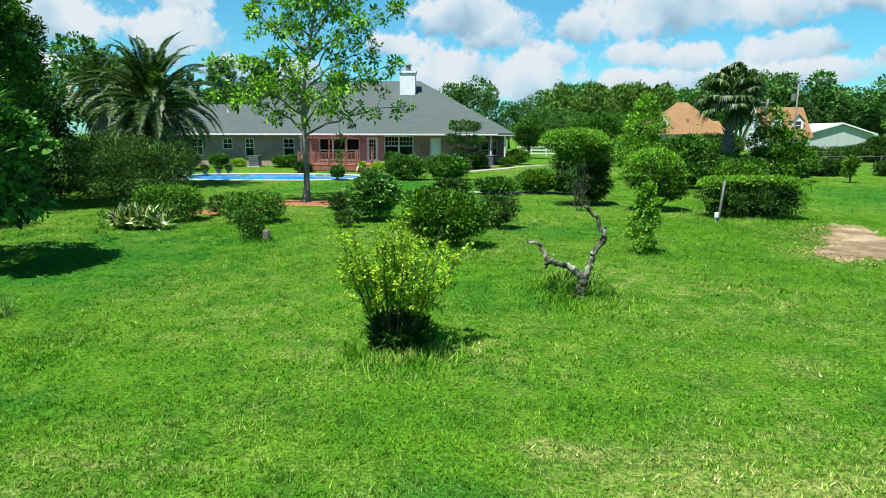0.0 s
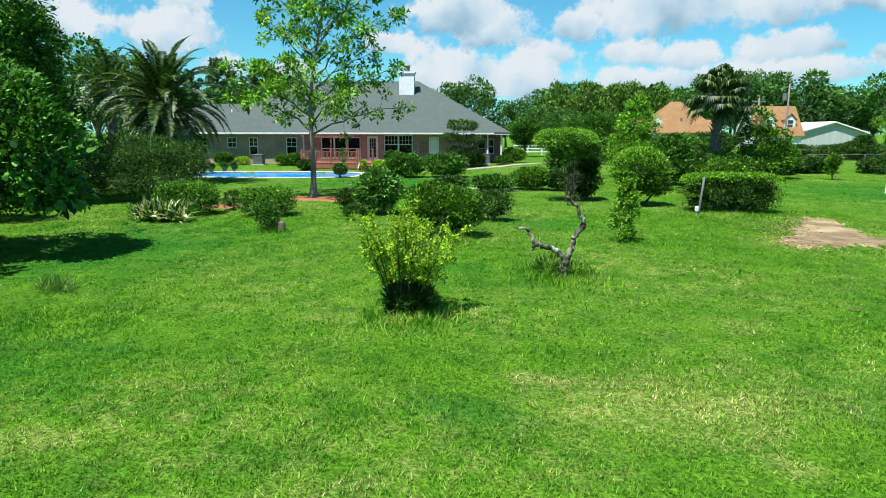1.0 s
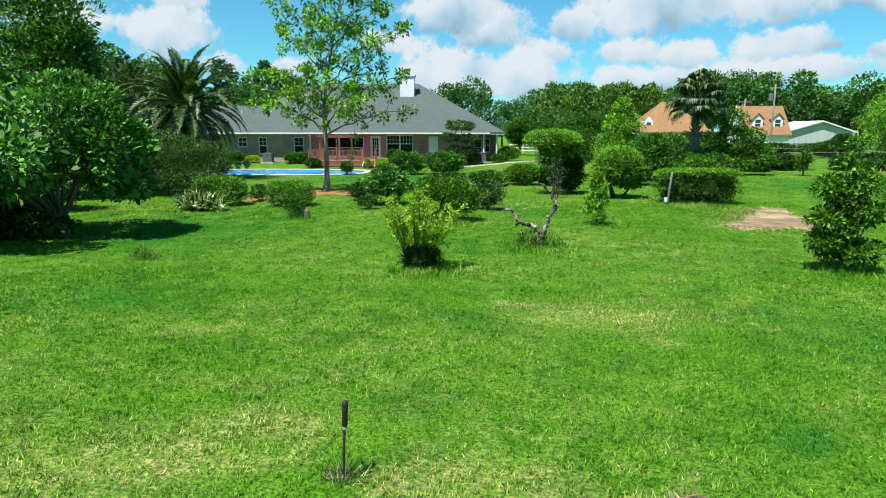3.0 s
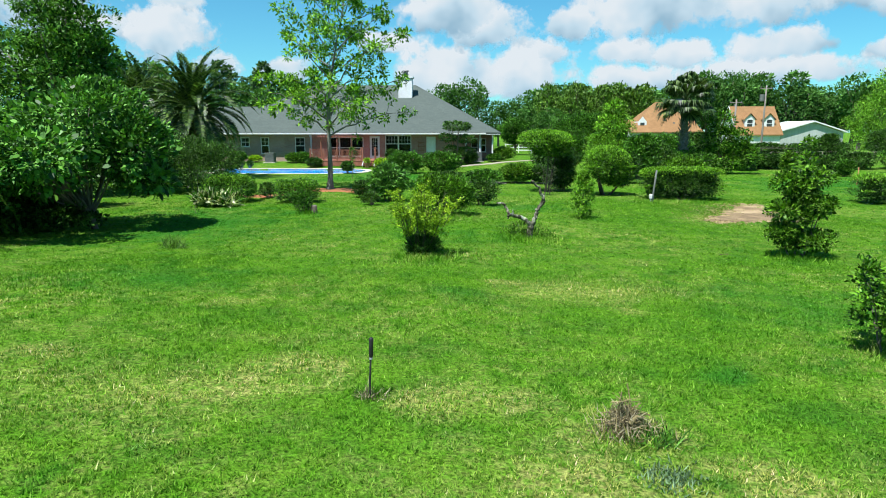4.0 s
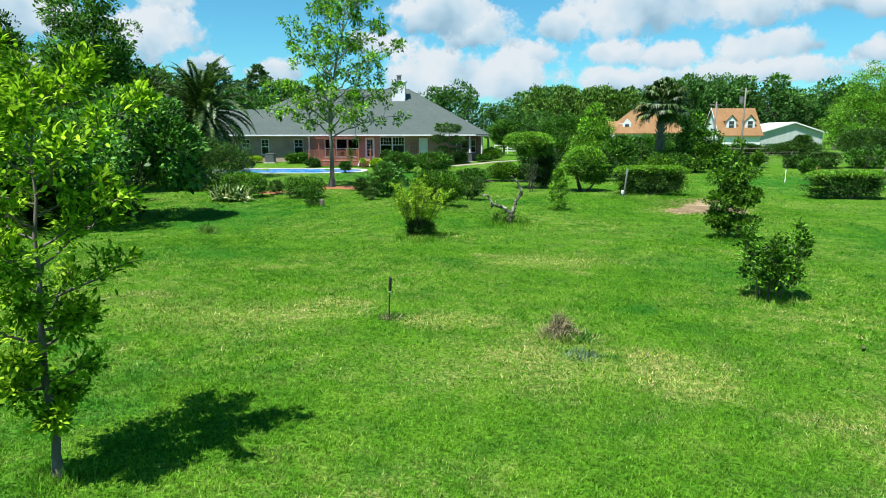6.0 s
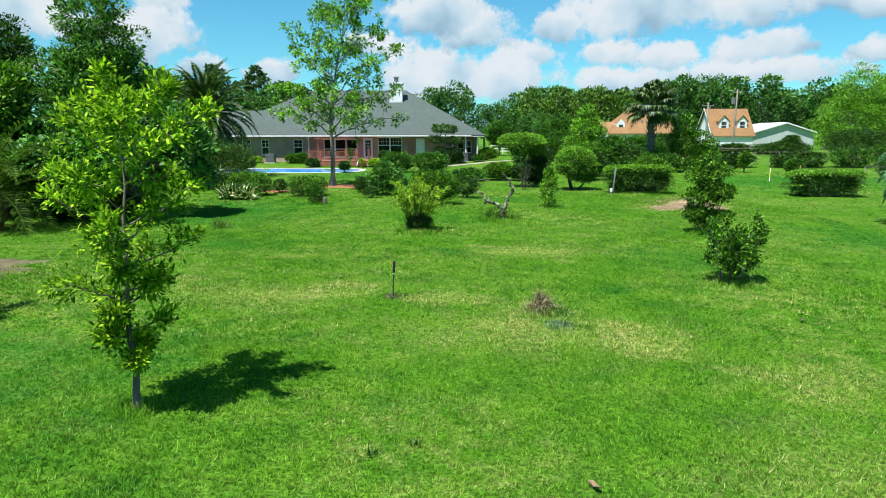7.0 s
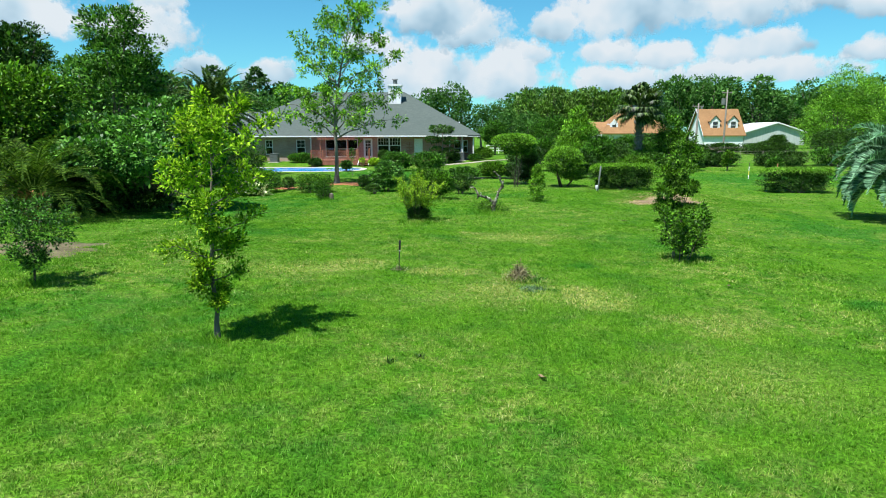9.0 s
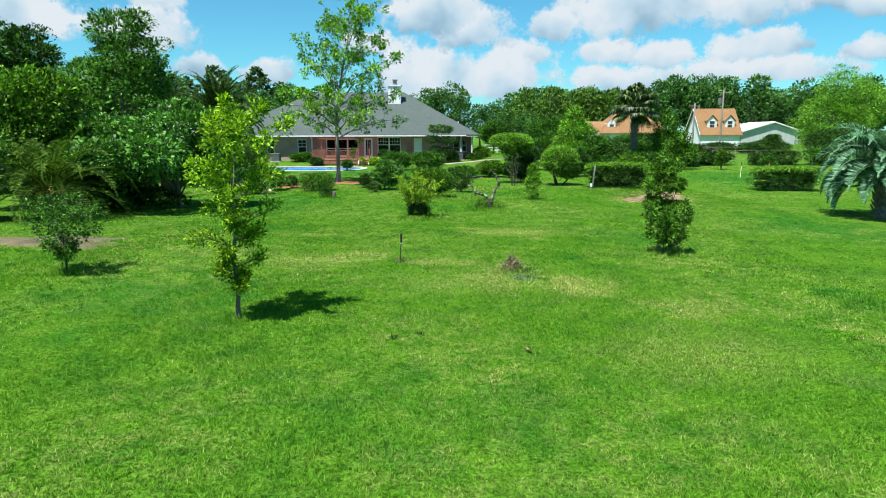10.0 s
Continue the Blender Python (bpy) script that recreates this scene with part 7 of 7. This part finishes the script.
def cloud(az, el, w, h, far=4000.0):
    """A bank of cumulus far off; angles in degrees as seen from the garden."""
    a, e = radians(az), radians(el)
    c_ = Vector((math.sin(a) * math.cos(e), math.cos(a) * math.cos(e), math.sin(e))) * far
    ob = new("backdrop_cloud", CLOUD_MESH)
    rw, rh = far * math.tan(radians(w / 2)), far * math.tan(radians(h / 2))
    ob.matrix_world = look(c_, (0, 0, 0)) @ Matrix.Rotation(math.pi, 4, "Y") @ Matrix.Diagonal((rw, rh, 1, 1))
    return tagged(ob, "white cumulus cloud in a blue sky", "cloud", "clouds", "structure")


CLOUD_MESH = bpy.data.meshes.new("backdrop_cloud")
CLOUD_MESH.from_pydata([(-1.22, -1.15, 0), (1.22, -1.15, 0), (1.22, 1.15, 0), (-1.22, 1.15, 0)], [], [[0, 1, 2, 3]])
CLOUD_MESH.materials.append(CLOUD)
CLOUDS = (
    (-1.9, 10.2, 6.8, 4.0), (1.8, 8.6, 6.4, 3.7), (-2.1, 4.8, 8.1, 4.9), (5.0, 4.7, 7.5, 4.1), (6.4, 6.4, 4.1, 2.4), (8.9, 8.9, 4.1, 2.8),
    (14.6, 9.7, 9.4, 4.7), (13.2, 6.6, 4.9, 2.3), (17.3, 6.1, 4.6, 2.3), (23.3, 9.6, 6.9, 3.5), (25.0, 6.6, 6.5, 2.2), (24.2, 4.8, 12.5, 2.1),
    (14.9, 4.3, 7.9, 2.1), (32.2, 9.0, 3.7, 1.9), (32.4, 5.8, 4.0, 1.6), (-7.1, 7.5, 3.7, 2.1), (29.4, 9.8, 6.5, 2.4), (-24.8, 7.5, 6.0, 4.3),
    (-24.0, 10.2, 3.8, 1.7), (-21.0, 5.2, 4.2, 1.9), (-32.8, 8.4, 6.5, 3.9), (-24.8, 8.0, 6.1, 2.9), (-34.5, 5.1, 3.9, 1.6), (-15.5, 4.9, 4.0, 1.9),
    (33.2, 6.0, 4.5, 1.6),
    (60, 8, 20, 5), (80, 12, 16, 6), (110, 7, 22, 6), (150, 12, 18, 6), (190, 9, 24, 7), (-60, 9, 20, 6), (-95, 12, 20, 6), (-130, 8, 22, 6),
)
for i, (az, el, w, h) in enumerate(CLOUDS):
    cloud(az, el, w * 1.32, h * 1.42, 4000 + 25 * i)

# ---- grass blades ----


UNMOWN = ((-0.92, 21.3, 0.6, 2600), (1.84, 24.2, 0.7, 2600), (8.6, 36.3, 0.5, 900), (8.3, 22.8, 0.6, 1200), (5.98, 15.58, 0.5, 1400), (-3.18, 8.67, 0.22, 500), (4.1, 29.2, 0.35, 700), (-5.9, 30.6, 0.4, 700), (-0.8, 28.4, 1.1, 1500), (10.5, 37.4, 1.9, 1500), (-7.42, 11.2, 0.3, 500), (1.64, 12.85, 0.35, 700), (-0.92, 13.55, 0.15, 200))


def grass_blades():
    rng = np.random.default_rng(2)
    zones = [(-5, 5.5, 2.5, 11, 3300), (-5, 5.5, 11, 20, 1600), (-9, -5, 5, 22, 1000), (5.5, 9.5, 5, 22, 1000), (-7, 8, 20, 30, 520), (-14, -7, 10, 36, 330), (8, 15, 10, 38, 330), (8.5, 15, 27, 39, 550), (-8, 9, 30, 38, 330), (15, 30, 14, 62, 80), (-12, 15, 38, 64, 80), (-22, -12, 10, 50, 60), (9.5, 15, 5, 12, 330), (-13, -7.5, 12.3, 15.4, 800)]
    pts = []
    for x0, x1, y0, y1, dn in zones:
        n = int((x1 - x0) * (y1 - y0) * dn)
        m = n // 9
        tuft = np.stack([rng.uniform(x0, x1, m), rng.uniform(y0, y1, m)], -1)
        near = min(0.03, 0.9 / math.sqrt(dn))
        pts.append(tuft[rng.integers(0, m, n)] + rng.normal(size=(n, 2)) * near)
    p = np.concatenate(pts)
    keep = np.ones(len(p), bool)
    for cx, cy, rx, ry, sh in DIRT:
        r = ((p[:, 0] - cx - sh * (p[:, 1] - cy)) / rx) ** 2 + ((p[:, 1] - cy) / ry) ** 2
        keep &= r > rng.uniform(0.1, 1.6, len(p))
    keep &= pool_reach(p[:, 0], p[:, 1]) > 1.2
    keep &= ~((np.abs(p[:, 0] + 11.0) < 4.5) & (p[:, 1] > 61.0))
    p = p[keep]
    long_mul = np.ones(len(p))
    for cx, cy, rr, m in UNMOWN:
        q = rng.normal(size=(m, 2)) * rr * 0.55 + (cx, cy)
        p, long_mul = np.concatenate([p, q]), np.concatenate([long_mul, rng.uniform(1.6, 3.6, m)])
    n = len(p)
    z = lawn_z(p[:, 0], p[:, 1]) - 0.008
    a = rng.uniform(0, 2 * math.pi, n)
    patchy = 0.85 + 0.15 * np.sin(p[:, 0] * 1.1 + np.sin(p[:, 1] * 0.7) * 2) * np.sin(p[:, 1] * 0.9 + 1)
    h = long_mul * 0.046 * rng.uniform(0.4, 1.5, n) * patchy * np.where(p[:, 1] > 30, 1.25, 1)
    wd = 0.0054 * rng.uniform(0.7, 1.4, n) * np.where((p[:, 1] > 39) | (p[:, 0] > 15), 3.0, np.where((p[:, 1] > 20) | (np.abs(p[:, 0]) > 6), 2.2, np.where(p[:, 1] > 11, 1.5, 1.0)))
    lean = h * rng.uniform(0.15, 1.1, n)
    la = a + rng.normal(size=n) * 0.8 + 1.57
    base = np.stack([p[:, 0], p[:, 1], z], -1)
    sd = np.stack([np.cos(a) * wd, np.sin(a) * wd, np.zeros(n)], -1)
    tip = base + np.stack([np.cos(la) * lean, np.sin(la) * lean, h], -1)
    v = np.stack([base - sd, base + sd, tip], 1).reshape(-1, 3)
    ob = new("grass", array_mesh("grass", v, np.arange(3 * n).reshape(n, 3), BLADES))
    return tagged(ob, "short mown green grass blades", "grass", kind="stuff")


grass_blades()
